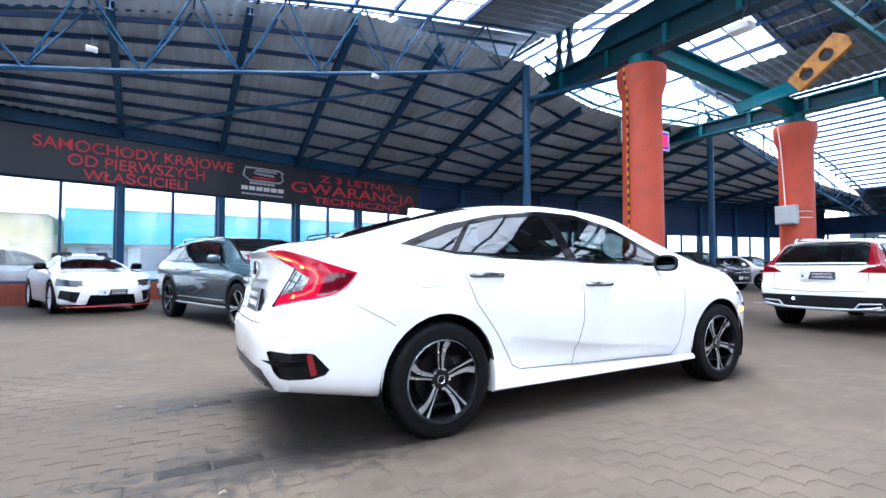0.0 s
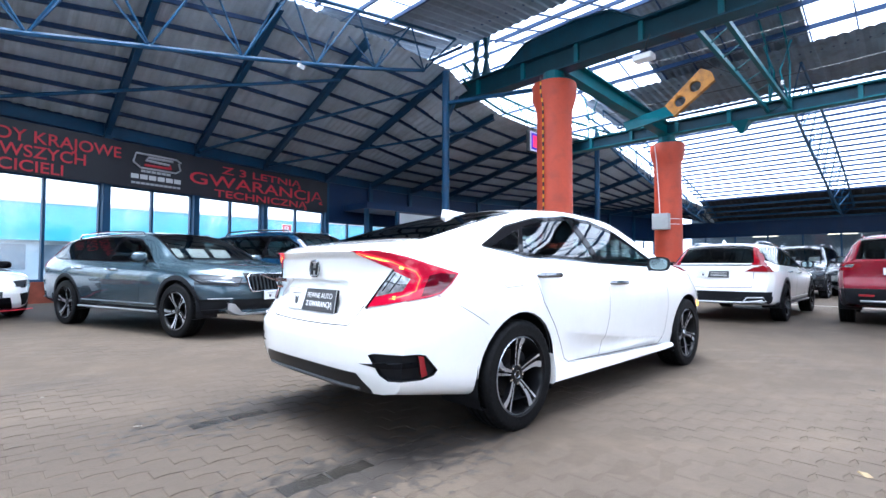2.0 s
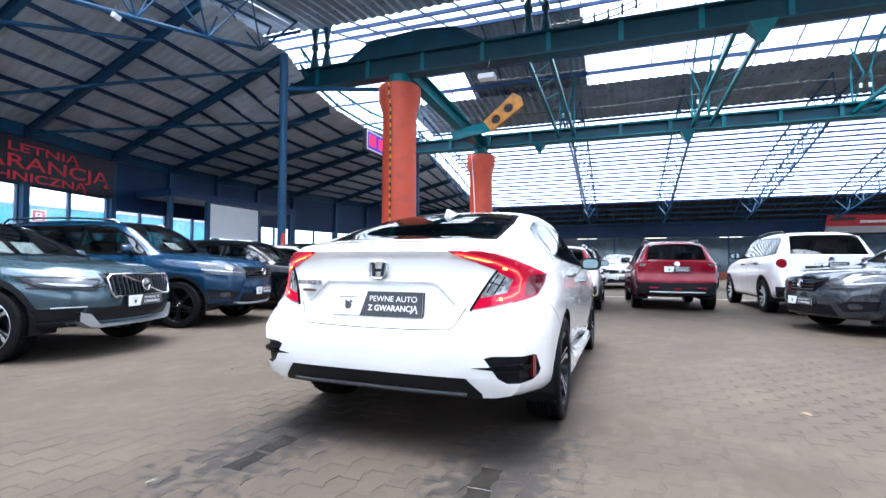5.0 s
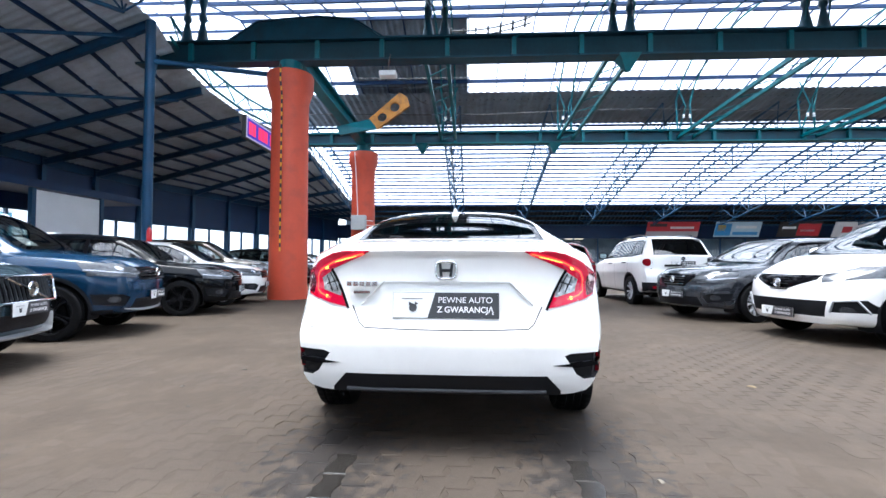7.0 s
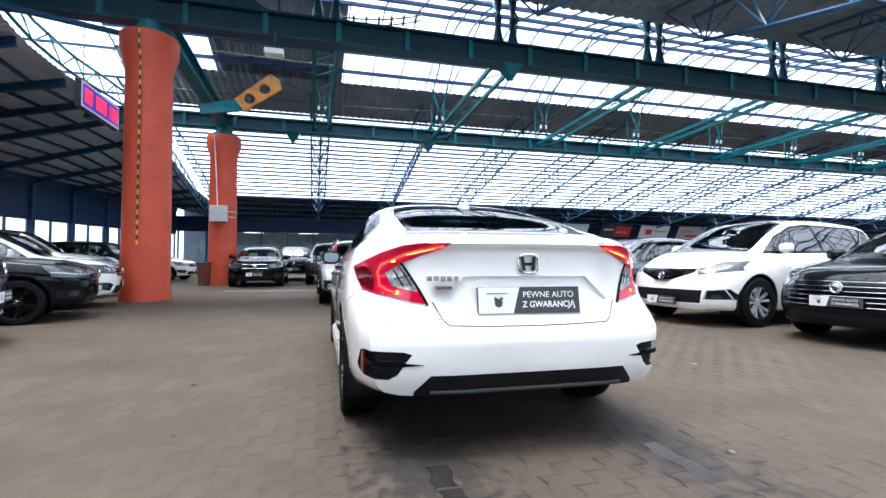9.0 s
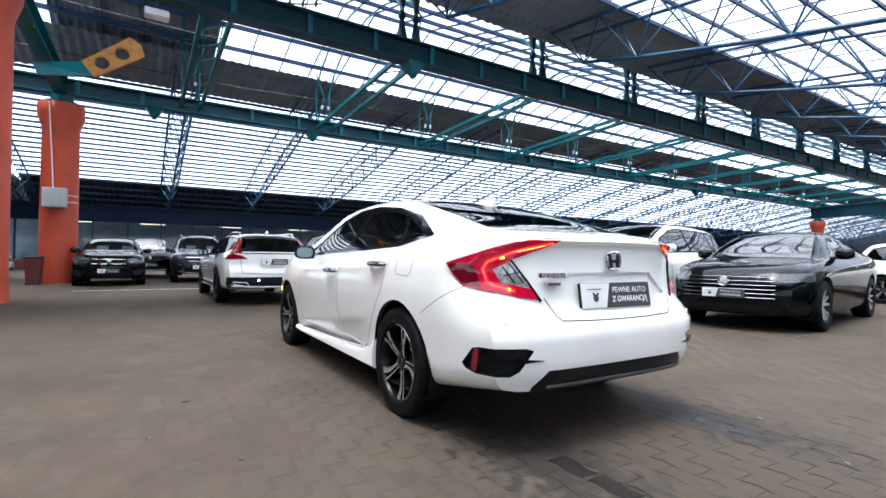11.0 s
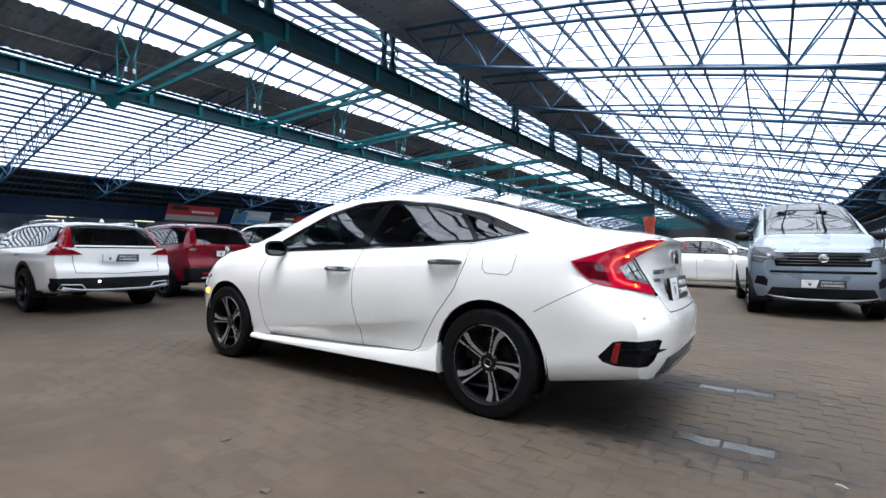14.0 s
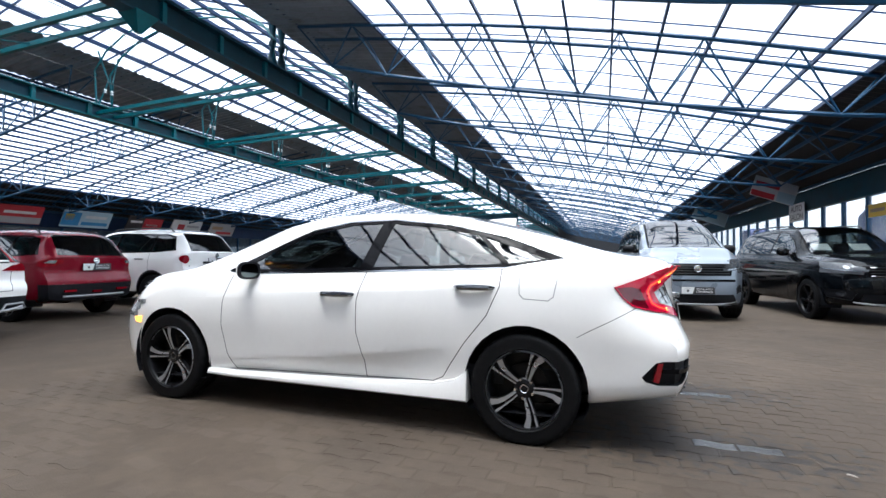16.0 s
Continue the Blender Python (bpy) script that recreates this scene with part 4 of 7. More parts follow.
def lamp_mat(name, color, glow, strength, rough=0.08, coat=1.0):
    m = mat(name, color, rough, 0.0, 0.05, 10, coat=coat, spec=0.3)
    b = m.node_tree.nodes["Principled BSDF"]
    b.inputs["Emission Color"].default_value = (*glow, 1)
    b.inputs["Emission Strength"].default_value = strength
    return m


M_CARWHITE = paint("white_pearl_paint", (0.86, 0.845, 0.815))
M_CARGREY = paint("grey_blue_metallic_paint", (0.046, 0.080, 0.104), 0.25, 0.5)
M_CARRED = paint("red_metallic_paint", (0.17, 0.002, 0.012), 0.2, 0.15, spec=0.2, coat=0.45)
M_CARBLUE = paint("deep_blue_metallic_paint", (0.002, 0.026, 0.066), 0.2, 0.3, 0.3, 0.7)
M_CARBLACK = paint("black_paint", (0.002, 0.0028, 0.004), 0.12, 0.0, 0.08, 0.35)
M_CARSILVER = paint("silver_blue_metallic_paint", (0.20, 0.235, 0.28), 0.28, 0.25)
M_CARDGREY = paint("dark_grey_metallic_paint", (0.036, 0.041, 0.050), 0.2, 0.4)
M_CARBROWN = paint("bronze_metallic_paint", (0.045, 0.036, 0.026), 0.22, 0.4)
M_GLASS = glass_mat("car_glass", (0.30, 0.345, 0.345), 0.11)
M_SCREEN = glass_mat("windscreen_glass", (0.52, 0.57, 0.57), 0.22)
M_PRIVACY = glass_mat("dark_car_glass", (0.14, 0.16, 0.16), 0.10)
M_TYRE = mat("tyre_rubber", (0.0045, 0.0045, 0.005), 0.6, 0.0, 0.2, 12, bump=0.2, bump_scale=90, dirt=(0.02, 0.018, 0.016), dirt_amount=0.12, spec=0.12)
M_ALLOY = mat("machined_alloy", (0.46, 0.47, 0.49), 0.28, 0.75, 0.08, 8)
M_ALLOYBRIGHT = mat("bright_silver_alloy", (0.66, 0.67, 0.69), 0.3, 0.5, 0.06, 8)
M_RIMBLACK = mat("gloss_black_alloy", (0.006, 0.006, 0.007), 0.3, 0.0, 0.1, 8, coat=0.15, spec=0.2)
M_PLASTIC = mat("black_grained_plastic", (0.007, 0.0075, 0.0095), 0.5, 0.0, 0.15, 8, bump=0.1, bump_scale=250, dirt=(0.03, 0.028, 0.026), dirt_amount=0.08, spec=0.2)
M_GLOSSBLACK = mat("gloss_black_trim", (0.004, 0.004, 0.005), 0.07, 0.0, 0.1, 6, spec=0.08)
M_SEAM = mat("shut_line", (0.026, 0.026, 0.027), 0.9, spec=0.02)
M_CHROME = mat("chrome", (0.72, 0.73, 0.75), 0.1, 1.0, 0.04, 6)
M_MIRROR = mat("mirror_glass", (0.13, 0.16, 0.165), 0.02, 1.0, 0.02, 6)
M_HANDLE = mat("dark_chrome", (0.30, 0.31, 0.33), 0.12, 1.0, 0.04, 6)
M_SEAMPALE = mat("pale_shut_line", (0.22, 0.22, 0.22), 0.7)
M_GLOSSPLASTIC = mat("black_satin_plastic", (0.007, 0.0075, 0.009), 0.3, 0.0, 0.15, 8, spec=0.25)
M_TRIMIN = mat("dark_cabin_cloth", (0.035, 0.036, 0.04), 0.85, 0.0, 0.2, 15, bump=0.2, bump_scale=200)
M_LINER = mat("cabin_lining", (0.07, 0.07, 0.072), 0.8, 0.0, 0.1, 10)
M_TAIL = lamp_mat("red_tail_lens", (0.34, 0.002, 0.022), (1.0, 0.008, 0.06), 0.03, coat=0.45)
M_TAILOFF = mat("unlit_red_lens", (0.20, 0.002, 0.008), 0.08, 0.0, 0.3, 20, coat=0.25, spec=0.3)
M_TAILLIT = lamp_mat("lit_red_light_bar", (0.45, 0.006, 0.030), (1.0, 0.010, 0.040), 0.14, coat=0.4)
M_TAILCORE = lamp_mat("lit_orange_light_guide", (0.5, 0.05, 0.03), (1.0, 0.095, 0.030), 0.55, coat=0.4)
M_TAILDARK = mat("smoky_red_lens", (0.085, 0.002, 0.008), 0.06, 0.0, 0.3, 25, coat=0.5)
M_SPOT = lamp_mat("lit_amber_spot", (0.8, 0.3, 0.03), (1.0, 0.40, 0.05), 1.6)
M_CLEAR = mat("clear_lamp_lens", (0.30, 0.305, 0.315), 0.1, 0.4, 0.9, 40, coat=0.8)
M_HEAD = mat("headlamp_glass", (0.075, 0.08, 0.088), 0.12, 0.35, 0.35, 26, coat=0.35, spec=0.3)
M_DAYLAMP = mat("headlamp_chrome", (0.34, 0.35, 0.37), 0.2, 0.9, 0.1, 20)
M_AMBER = lamp_mat("lit_amber_marker", (0.8, 0.3, 0.02), (1.0, 0.42, 0.05), 1.5)
M_REFL = mat("red_reflector", (0.20, 0.004, 0.010), 0.15, 0.0, 0.1, 30, coat=0.8)
M_PLATEDARK = mat("dark_plate_print", (0.035, 0.036, 0.04), 0.4, 0.0, 0.1, 8)
M_PAPER = mat("white_card", (0.72, 0.73, 0.72), 0.55, 0.0, 0.05, 8)
M_LAMPLIT = lamp_mat("lit_white_lamp", (0.9, 0.9, 0.9), (0.9, 0.95, 1.0), 4.0)


def smooth_table(table):
    """A smooth curve through (x, v) pairs, sampled by its return value."""
    xs, vs = np.array([p[0] for p in table], float), np.array([p[1] for p in table], float)
    h = np.diff(xs)
    d = np.diff(vs) / h
    m = np.zeros(len(xs))
    m[0], m[-1] = d[0], d[-1]
    for i in range(1, len(xs) - 1):
        if d[i - 1] * d[i] > 0:
            w1, w2 = 2 * h[i] + h[i - 1], h[i] + 2 * h[i - 1]
            m[i] = (w1 + w2) / (w1 / d[i - 1] + w2 / d[i])

    def f(x):
        x = min(max(x, xs[0]), xs[-1])
        i = min(int(np.searchsorted(xs, x, side="right")) - 1, len(xs) - 2)
        t = (x - xs[i]) / h[i]
        return float((2 * t ** 3 - 3 * t ** 2 + 1) * vs[i] + (t ** 3 - 2 * t ** 2 + t) * h[i] * m[i] + (-2 * t ** 3 + 3 * t ** 2) * vs[i + 1] + (t ** 3 - t ** 2) * h[i] * m[i + 1])
    return f


def section(spec, x, n):
    """Half a cross-section at x: n points from the middle underneath to the middle on top."""
    zb, w, zt, zbelt, wr = spec["sill"](x), spec["width"](x), spec["top"](x), spec["belt"](x), spec["roofw"](x)
    zbelt = min(zbelt, zt - 0.03)
    k = spec.get("crease", 0.62)
    zs = zb + (zbelt - zb) * k
    wb = w * spec.get("beltw", 0.93)
    wr = min(wr, wb)
    rise = zt - zbelt
    pts = [(0.0, zb), (w * 0.72, zb), (w * 0.90, zb + 0.015), (w * 0.955, zb + 0.07), (w * 0.975, zb + (zs - zb) * 0.45), (w, zs), (w * 0.985, zs + (zbelt - zs) * 0.6), (wb, zbelt),
           (wb + (wr - wb) * 0.5, zbelt + rise * 0.47), (wr, zbelt + rise * 0.83), (wr * 0.80, zbelt + rise * 0.94), (wr * 0.45, zbelt + rise * 0.99), (0.0, zt)]
    p = np.array(pts)
    out = []
    counts = spec["counts"]
    for i in range(len(p) - 1):
        a, b, c, d = p[max(i - 1, 0)], p[i], p[i + 1], p[min(i + 2, len(p) - 1)]
        if i == 0:
            a = np.array([-p[1][0], p[1][1]])
        if i == len(p) - 2:
            d = np.array([-p[i][0], p[i][1]])
        lb, lc, la = np.linalg.norm(c - b) + 1e-6, np.linalg.norm(d - c) + 1e-6, np.linalg.norm(b - a) + 1e-6
        m1 = (c - a) / (la + lb) * lb
        m2 = (d - b) / (lb + lc) * lb
        for s in range(counts[i]):
            t = s / counts[i]
            out.append((2 * t ** 3 - 3 * t ** 2 + 1) * b + (t ** 3 - 2 * t ** 2 + t) * m1 + (-2 * t ** 3 + 3 * t ** 2) * c + (t ** 3 - t ** 2) * m2)
    out.append(p[-1])
    return out


COUNTS = (2, 2, 2, 3, 4, 4, 4, 5, 5, 3, 3, 3)


def body_mesh(spec, nx=72):
    """The closed skin of a car: lofted sections, the ends bent to the tail's and the nose's own profiles."""
    spec["counts"] = COUNTS
    x0, x1 = spec["ends"]
    L = x1 - x0
    u = np.linspace(0, 1, nx)
    xs = x0 + L * (u - 0.10 * np.sin(2 * np.pi * u) / 1.3)
    bm = bmesh.new()
    rt, nt = spec["tail"], spec["nose"]
    reach = spec.get("reach", 0.85)
    rear_round = spec.get("rear_round", 0.2)
    W = max(spec["width"](x) for x in xs)

    def bend(x, y, z):
        fr, ff = max(0.0, 1 - (x - x0) / reach) ** 2, max(0.0, 1 - (x1 - x) / reach) ** 2
        a = (abs(y) / W)
        return x + fr * (rt(z) - x0 + (rear_round(z) if callable(rear_round) else rear_round) * a ** spec.get("rear_pow", 3)) + ff * (nt(z) - x1 - spec.get("front_round", 0.32) * a ** 2.6)

    rings = []
    for x in xs:
        half = section(spec, x, 0)
        ring = [bm.verts.new((bend(x, y, z), y, z)) for y, z in half]
        ring += [bm.verts.new((bend(x, -y, z), -y, z)) for y, z in half[-2:0:-1]]
        rings.append(ring)
    n = len(rings[0])
    for a, b in zip(rings, rings[1:]):
        for k in range(n):
            bm.faces.new((a[k], b[k], b[(k + 1) % n], a[(k + 1) % n]))
    for end, x in ((0, xs[0]), (1, xs[-1])):
        half = section(spec, x, 0)
        M = 22
        rows = []
        for j, (y, z) in enumerate(half):
            rows.append([bm.verts.new((bend(x, t * y, z), t * y, z)) for t in np.linspace(-1, 1, M + 1)])
        for j in range(len(rows) - 1):
            if half[j + 1][1] - half[j][1] < 1e-3:
                continue
            for c in range(M):
                f = (rows[j][c], rows[j + 1][c], rows[j + 1][c + 1], rows[j][c + 1])
                bm.faces.new(f if end == 0 else f[::-1])
    bmesh.ops.remove_doubles(bm, verts=bm.verts[:], dist=0.0008)
    bmesh.ops.dissolve_degenerate(bm, dist=0.0005, edges=bm.edges[:])
    bmesh.ops.recalc_face_normals(bm, faces=bm.faces[:])
    return bm


EX, EY, EZ = Vector((1, 0, 0)), Vector((0, 1, 0)), Vector((0, 0, 1))
AX = {"side": (EX, EZ), "end": (EY, EZ), "top": (EX, EY), "corner_left": (Vector((0.7071, 0.7071, 0)), EZ), "corner_right": (Vector((0.7071, -0.7071, 0)), EZ)}


def facing(plane, f, c):
    n = f.normal
    if plane == "side":
        return abs(n.y) > 0.30 and abs(c.y) > 0.3
    if plane == "rear":
        return n.x < -0.30
    if plane == "tail":
        return n.x < -0.05 and c.x < -0.45
    if plane == "front":
        return n.x > 0.22
    if plane in ("corner_left", "corner_right"):
        sg = 1 if plane == "corner_left" else -1
        return c.y * sg > 0.2 and c.x < 0.0 and (-n.x + sg * n.y) > 0.08
    return n.z > 0.12


def cut(bm, lay, tag, polys, plane, over=None, sign=0):
    """Cuts convex outlines into the skin, and marks the faces inside them."""
    if plane == "corner":
        cut(bm, lay, tag, polys, "corner_left", over)
        cut(bm, lay, tag, polys, "corner_right", over)
        return
    A, B = AX["end" if plane in ("rear", "front", "tail") else plane]
    for poly in polys:
        poly = [Vector(p) for p in poly]
        area = sum(a.x * b.y - b.x * a.y for a, b in zip(poly, poly[1:] + poly[:1]))
        if area < 0:
            poly.reverse()
        lo, hi = [min(p[k] for p in poly) for k in (0, 1)], [max(p[k] for p in poly) for k in (0, 1)]
        faces = []
        for f in bm.faces:
            c = f.calc_center_median()
            if not facing(plane, f, c) or (sign and c.y * sign < 0):
                continue
            if over is not None and f[lay] not in over:
                continue
            a, b = [v.co.dot(A) for v in f.verts], [v.co.dot(B) for v in f.verts]
            if min(a) < hi[0] and max(a) > lo[0] and min(b) < hi[1] and max(b) > lo[1]:
                faces.append(f)
        for p, q in zip(poly, poly[1:] + poly[:1]):
            if not faces:
                break
            nrm = Vector((q.y - p.y, p.x - q.x))
            if nrm.length < 1e-6:
                continue
            co, no = A * p.x + B * p.y, A * nrm.x + B * nrm.y
            geom = list({*faces, *(e for f in faces for e in f.edges), *(v for f in faces for v in f.verts)})
            r = bmesh.ops.bisect_plane(bm, geom=geom, dist=1e-5, plane_co=co, plane_no=no)
            no.normalize()
            faces = [g for g in r["geom"] if isinstance(g, bmesh.types.BMFace) and (g.calc_center_median() - co).dot(no) < 0]
        for f in faces:
            f[lay] = tag


def take(bm, lay, tags, offset=0.0, depth=0.0):
    """The faces with those marks as a mesh of their own, moved out by offset, with an edge of that depth."""
    out = bmesh.new()
    vmap = {}
    for f in bm.faces:
        if f[lay] in tags:
            vs = []
            for v in f.verts:
                if v.index not in vmap:
                    vmap[v.index] = out.verts.new(v.co + v.normal * offset)
                vs.append(vmap[v.index])
            try:
                out.faces.new(vs)
            except ValueError:
                pass
    if depth and out.faces:
        out.normal_update()
        nor = {v: v.normal.copy() for v in out.verts}
        edge = [e for e in out.edges if e.is_boundary]
        r = bmesh.ops.extrude_edge_only(out, edges=edge)
        src = {(round(v.co.x, 5), round(v.co.y, 5), round(v.co.z, 5)): n for v, n in nor.items()}
        for v in r["geom"]:
            if isinstance(v, bmesh.types.BMVert):
                n = src.get((round(v.co.x, 5), round(v.co.y, 5), round(v.co.z, 5)))
                if n:
                    v.co -= n * depth
    return out


def circle(cx, cz, r, n=30, squash=1.0):
    return [(cx + r * math.cos(2 * math.pi * k / n), cz + r * squash * math.sin(2 * math.pi * k / n)) for k in range(n)]


def stroke(points, w):
    """Thin convex strips along a line of points."""
    out = []
    for p, q in zip(points, points[1:]):
        p, q = Vector(p), Vector(q)
        d = (q - p).normalized()
        n = Vector((-d.y, d.x)) * (w / 2)
        e = d * (w * 0.3)
        out.append([p + n - e, p - n - e, q - n + e, q + n + e])
    return out


def mirror(polys):
    return list(polys) + [[(-a, b) for a, b in p] for p in polys]


# wheels
def wheel_meshes(R, width, spokes, style):
    """Tyre and rim of one wheel, turned round y, outer face towards -y."""
    w = width / 2
    rim = R * (0.69 if style != "small" else 0.62)
    bm = bmesh.new()
    prof = [(rim, -w * 0.80), (rim * 1.03, -w * 0.93), (rim * 1.06, -w * 0.985), (rim * 1.09, -w * 0.97), (R * 0.86, -w * 1.0), (R * 0.93, -w * 0.99), (R * 0.985, -w * 0.86), (R, -w * 0.62)]
    for g in (-0.42, 0.0, 0.42):
        prof += [(R, (g - 0.09) * w), (R - 0.008, (g - 0.05) * w), (R - 0.008, (g + 0.05) * w), (R, (g + 0.09) * w)]
    prof += [(R, w * 0.62), (R * 0.985, w * 0.86), (R * 0.93, w), (rim, w * 0.8)]
    for ring in lathe(bm, prof, 120, "y"):
        for k, v in enumerate(ring):
            r = math.hypot(v.co.x, v.co.z)
            if r > R * 0.978 and abs(v.co.y) > 0.3 * w and k % 3 == 0:
                f = (r - 0.0045) / r
                v.co.x, v.co.z = v.co.x * f, v.co.z * f
    bmesh.ops.recalc_face_normals(bm, faces=bm.faces[:])
    tyre = bpy.data.meshes.new("tyre")
    bm.to_mesh(tyre)
    bm.free()
    tyre.materials.append(M_TYRE)
    tyre.shade_smooth()
    tyre.set_sharp_from_angle(angle=radians(38))
    bm = bmesh.new()
    lathe(bm, [(rim * 1.015, -w * 0.86), (rim * 0.985, -w * 0.92), (rim * 0.955, -w * 0.80), (rim * 0.93, -w * 0.1), (rim * 0.92, w * 0.8)], 40, "y")
    lathe(bm, [(rim * 0.92, w * 0.3), (0.05, w * 0.3)], 30, "y")          # brake side
    lathe(bm, [(rim * 0.62, -w * 0.1), (rim * 0.62, w * 0.05), (0.06, w * 0.05), (0.06, -w * 0.1), (rim * 0.62, -w * 0.1)], 30, "y")
    barrel = len(bm.faces)
    face = []
    for k in range(spokes):
        a0 = 2 * math.pi * k / spokes + math.pi / 2
        for s in ((-1, 1) if style in ("twin", "small", "dark") else (0,)):
            r1 = rim * 0.968
            if style in ("twin", "dark"):
                # each spoke a thin blade and a broad one, swept to one side
                line = ((0.34, 0.046, 0.004, 0.60), (0.30, 0.10, 0.004, 0.68), (0.27, 0.16, 0.005, 0.77), (0.25, r1, 0.008, 0.88)) if s < 0 else ((-0.16, 0.040, 0.006, 0.60), (0.02, 0.085, 0.008, 0.68), (0.06, 0.13, 0.011, 0.75), (0.04, 0.17, 0.014, 0.80), (-0.04, r1, 0.019, 0.88))
            elif style == "small":
                line = ((s * 0.30, 0.060, 0.011, 0.62), (s * 0.22, 0.12, 0.012, 0.72), (s * 0.27, r1, 0.018, 0.86))
            else:
                line = ((0, 0.065, 0.036, 0.62), (0, 0.13, 0.038, 0.74), (0, r1, 0.052, 0.86))
            mids = [Vector((math.cos(a0 + da) * r, 0, math.sin(a0 + da) * r)) for da, r, ww, yy in line]
            q = []
            for i, (da, r, ww, yy) in enumerate(line):
                d = (mids[min(i + 1, len(mids) - 1)] - mids[max(i - 1, 0)]).normalized()
                t = Vector((-d.z, 0, d.x))
                q.append([bm.verts.new(mids[i] + t * (ww * sgn) + Vector((0, -w * yy + dy, 0))) for sgn, dy in ((-1, 0.0), (1, 0.0), (1.2, 0.035), (-1.2, 0.035))])
            for a, b in zip(q, q[1:]):
                for j in range(4):
                    f = bm.faces.new((a[j], a[(j + 1) % 4], b[(j + 1) % 4], b[j]))
                    if j == 0:
                        face.append(f)
    lathe(bm, [(0.062, -w * 0.45), (0.062, -w * 0.56), (0.055, -w * 0.62), (0.036, -w * 0.66), (0.034, -w * 0.64), (0.0, -w * 0.64)], 20, "y")
    bmesh.ops.recalc_face_normals(bm, faces=bm.faces[:])
    for f in bm.faces:
        f.material_index = 1
    for f in face:
        f.material_index = 0
    for f in bm.faces:
        c = f.calc_center_median()
        if math.hypot(c.x, c.z) > rim * 0.975:
            f.material_index = 0
    if style in ("small", "plain"):
        for f in list(bm.faces)[barrel:]:
            f.material_index = 0
    rimm = bpy.data.meshes.new("rim")
    bm.to_mesh(rimm)
    bm.free()
    rimm.materials.append(M_ALLOYBRIGHT if style in ("small", "plain") else M_RIMBLACK if style == "dark" else M_ALLOY)
    rimm.materials.append(M_RIMBLACK)
    rimm.shade_smooth()
    rimm.set_sharp_from_angle(angle=radians(30))
    bm = bmesh.new()
    for k in range(5):
        a = 2 * math.pi * k / 5
        lathe(bm, [(0.009, -w * 0.55), (0.009, -w * 0.64), (0.0, -w * 0.64)], 6, "y", Matrix.Translation((0.055 * math.cos(a), 0, 0.055 * math.sin(a))))
    nuts = bpy.data.meshes.new("wheel_nuts")
    bm.to_mesh(nuts)
    bm.free()
    bm = bmesh.new()
    bm.from_mesh(nuts)
    tube(bm, [(0.022 * math.copysign(abs(math.cos(t)) ** 0.7, math.cos(t)), -w * 0.655, 0.022 * math.copysign(abs(math.sin(t)) ** 0.7, math.sin(t))) for t in np.linspace(0, 2 * math.pi, 17)], 0.003, 5, False)
    bm.to_mesh(nuts)
    bm.free()
    nuts.materials.append(M_CHROME)
    return tyre, rimm, nuts


WHEELS = {}


def add_wheels(car, base, track, R, width, spokes=5, style="twin"):
    key = (R, width, spokes, style)
    if key not in WHEELS:
        WHEELS[key] = wheel_meshes(*key)
    tyre, rimm, nuts = WHEELS[key]
    for x in (0.0, base):
        for s in (-1, 1):
            w = new("wheel")
            w.empty_display_size = 0.1
            w.parent = car
            w.matrix_local = pose(x, s * track / 2, R - 0.008, 0, 17 + 40 * x + 11 * s, 0 if s < 0 else 180)
            for nm, me in (("tyre", tyre), ("rim", rimm), ("wheel_nuts", nuts)):
                new(nm, me).parent = w


def interior(car, spec, base, seats):
    """Cabin floor, seats, dashboard and steering wheel."""
    w = spec["width"](base / 2) * 0.86
    bm = bmesh.new()
    box(bm, -0.55, base - 0.25, -w, w, 0.30, 0.42, bevel=0.02)
    box(bm, base - 0.75, base - 0.15, -w, w, 0.42, 0.86, bevel=0.06)
    box(bm, -0.75, -0.25, -w * 0.9, w * 0.9, 0.42, 0.90, bevel=0.04)
    part("cabin_floor", bm, M_TRIMIN, car, "dark cabin floor and dashboard", smooth=30)
    for x, y in seats:
        bm = bmesh.new()
        box(bm, x, x + 0.5, y - 0.25, y + 0.25, 0.42, 0.58, bevel=0.05)
        box(bm, -0.07, 0.07, -0.25, 0.25, 0, 0.60, pose(x, y, 0.52, 0, -16, 0), 0.06)
        box(bm, -0.05, 0.05, -0.13, 0.13, 0.64, 0.82, pose(x, y, 0.52, 0, -12, 0), 0.045)
        part("seat", bm, M_TRIMIN, car, smooth=30)
    bm = bmesh.new()
    pts = [Vector((0, 0.185 * math.cos(t), 0.185 * math.sin(t))) for t in np.linspace(0, 2 * math.pi, 25)]
    m = pose(base - 0.85, 0.37, 0.82, 0, -22, 0)
    tube(bm, [m @ p for p in pts], 0.016, 8, False)
    for t in (0.0, 2.2, 4.1):
        tube(bm, [m @ Vector((0, 0, 0)), m @ Vector((0, 0.18 * math.cos(t - 0.5), 0.18 * math.sin(t - 0.5)))], 0.018, 6)
    part("steering_wheel", bm, M_GLOSSBLACK, car, smooth=True)


def handle(car, x, y, z, ln=0.24, material=M_HANDLE, thick=1.0):
    s = 1 if y > 0 else -1
    bm = bmesh.new()
    pts = [(x - ln / 2, y - s * 0.01, z), (x - ln / 2 + 0.03, y + s * 0.028, z), (x, y + s * 0.036, z), (x + ln / 2 - 0.03, y + s * 0.03, z), (x + ln / 2, y - s * 0.01, z)]
    tube(bm, pts, [thick * r for r in (0.008, 0.013, 0.014, 0.013, 0.009)], 8)
    part("door_handle", bm, material, car, smooth=True)


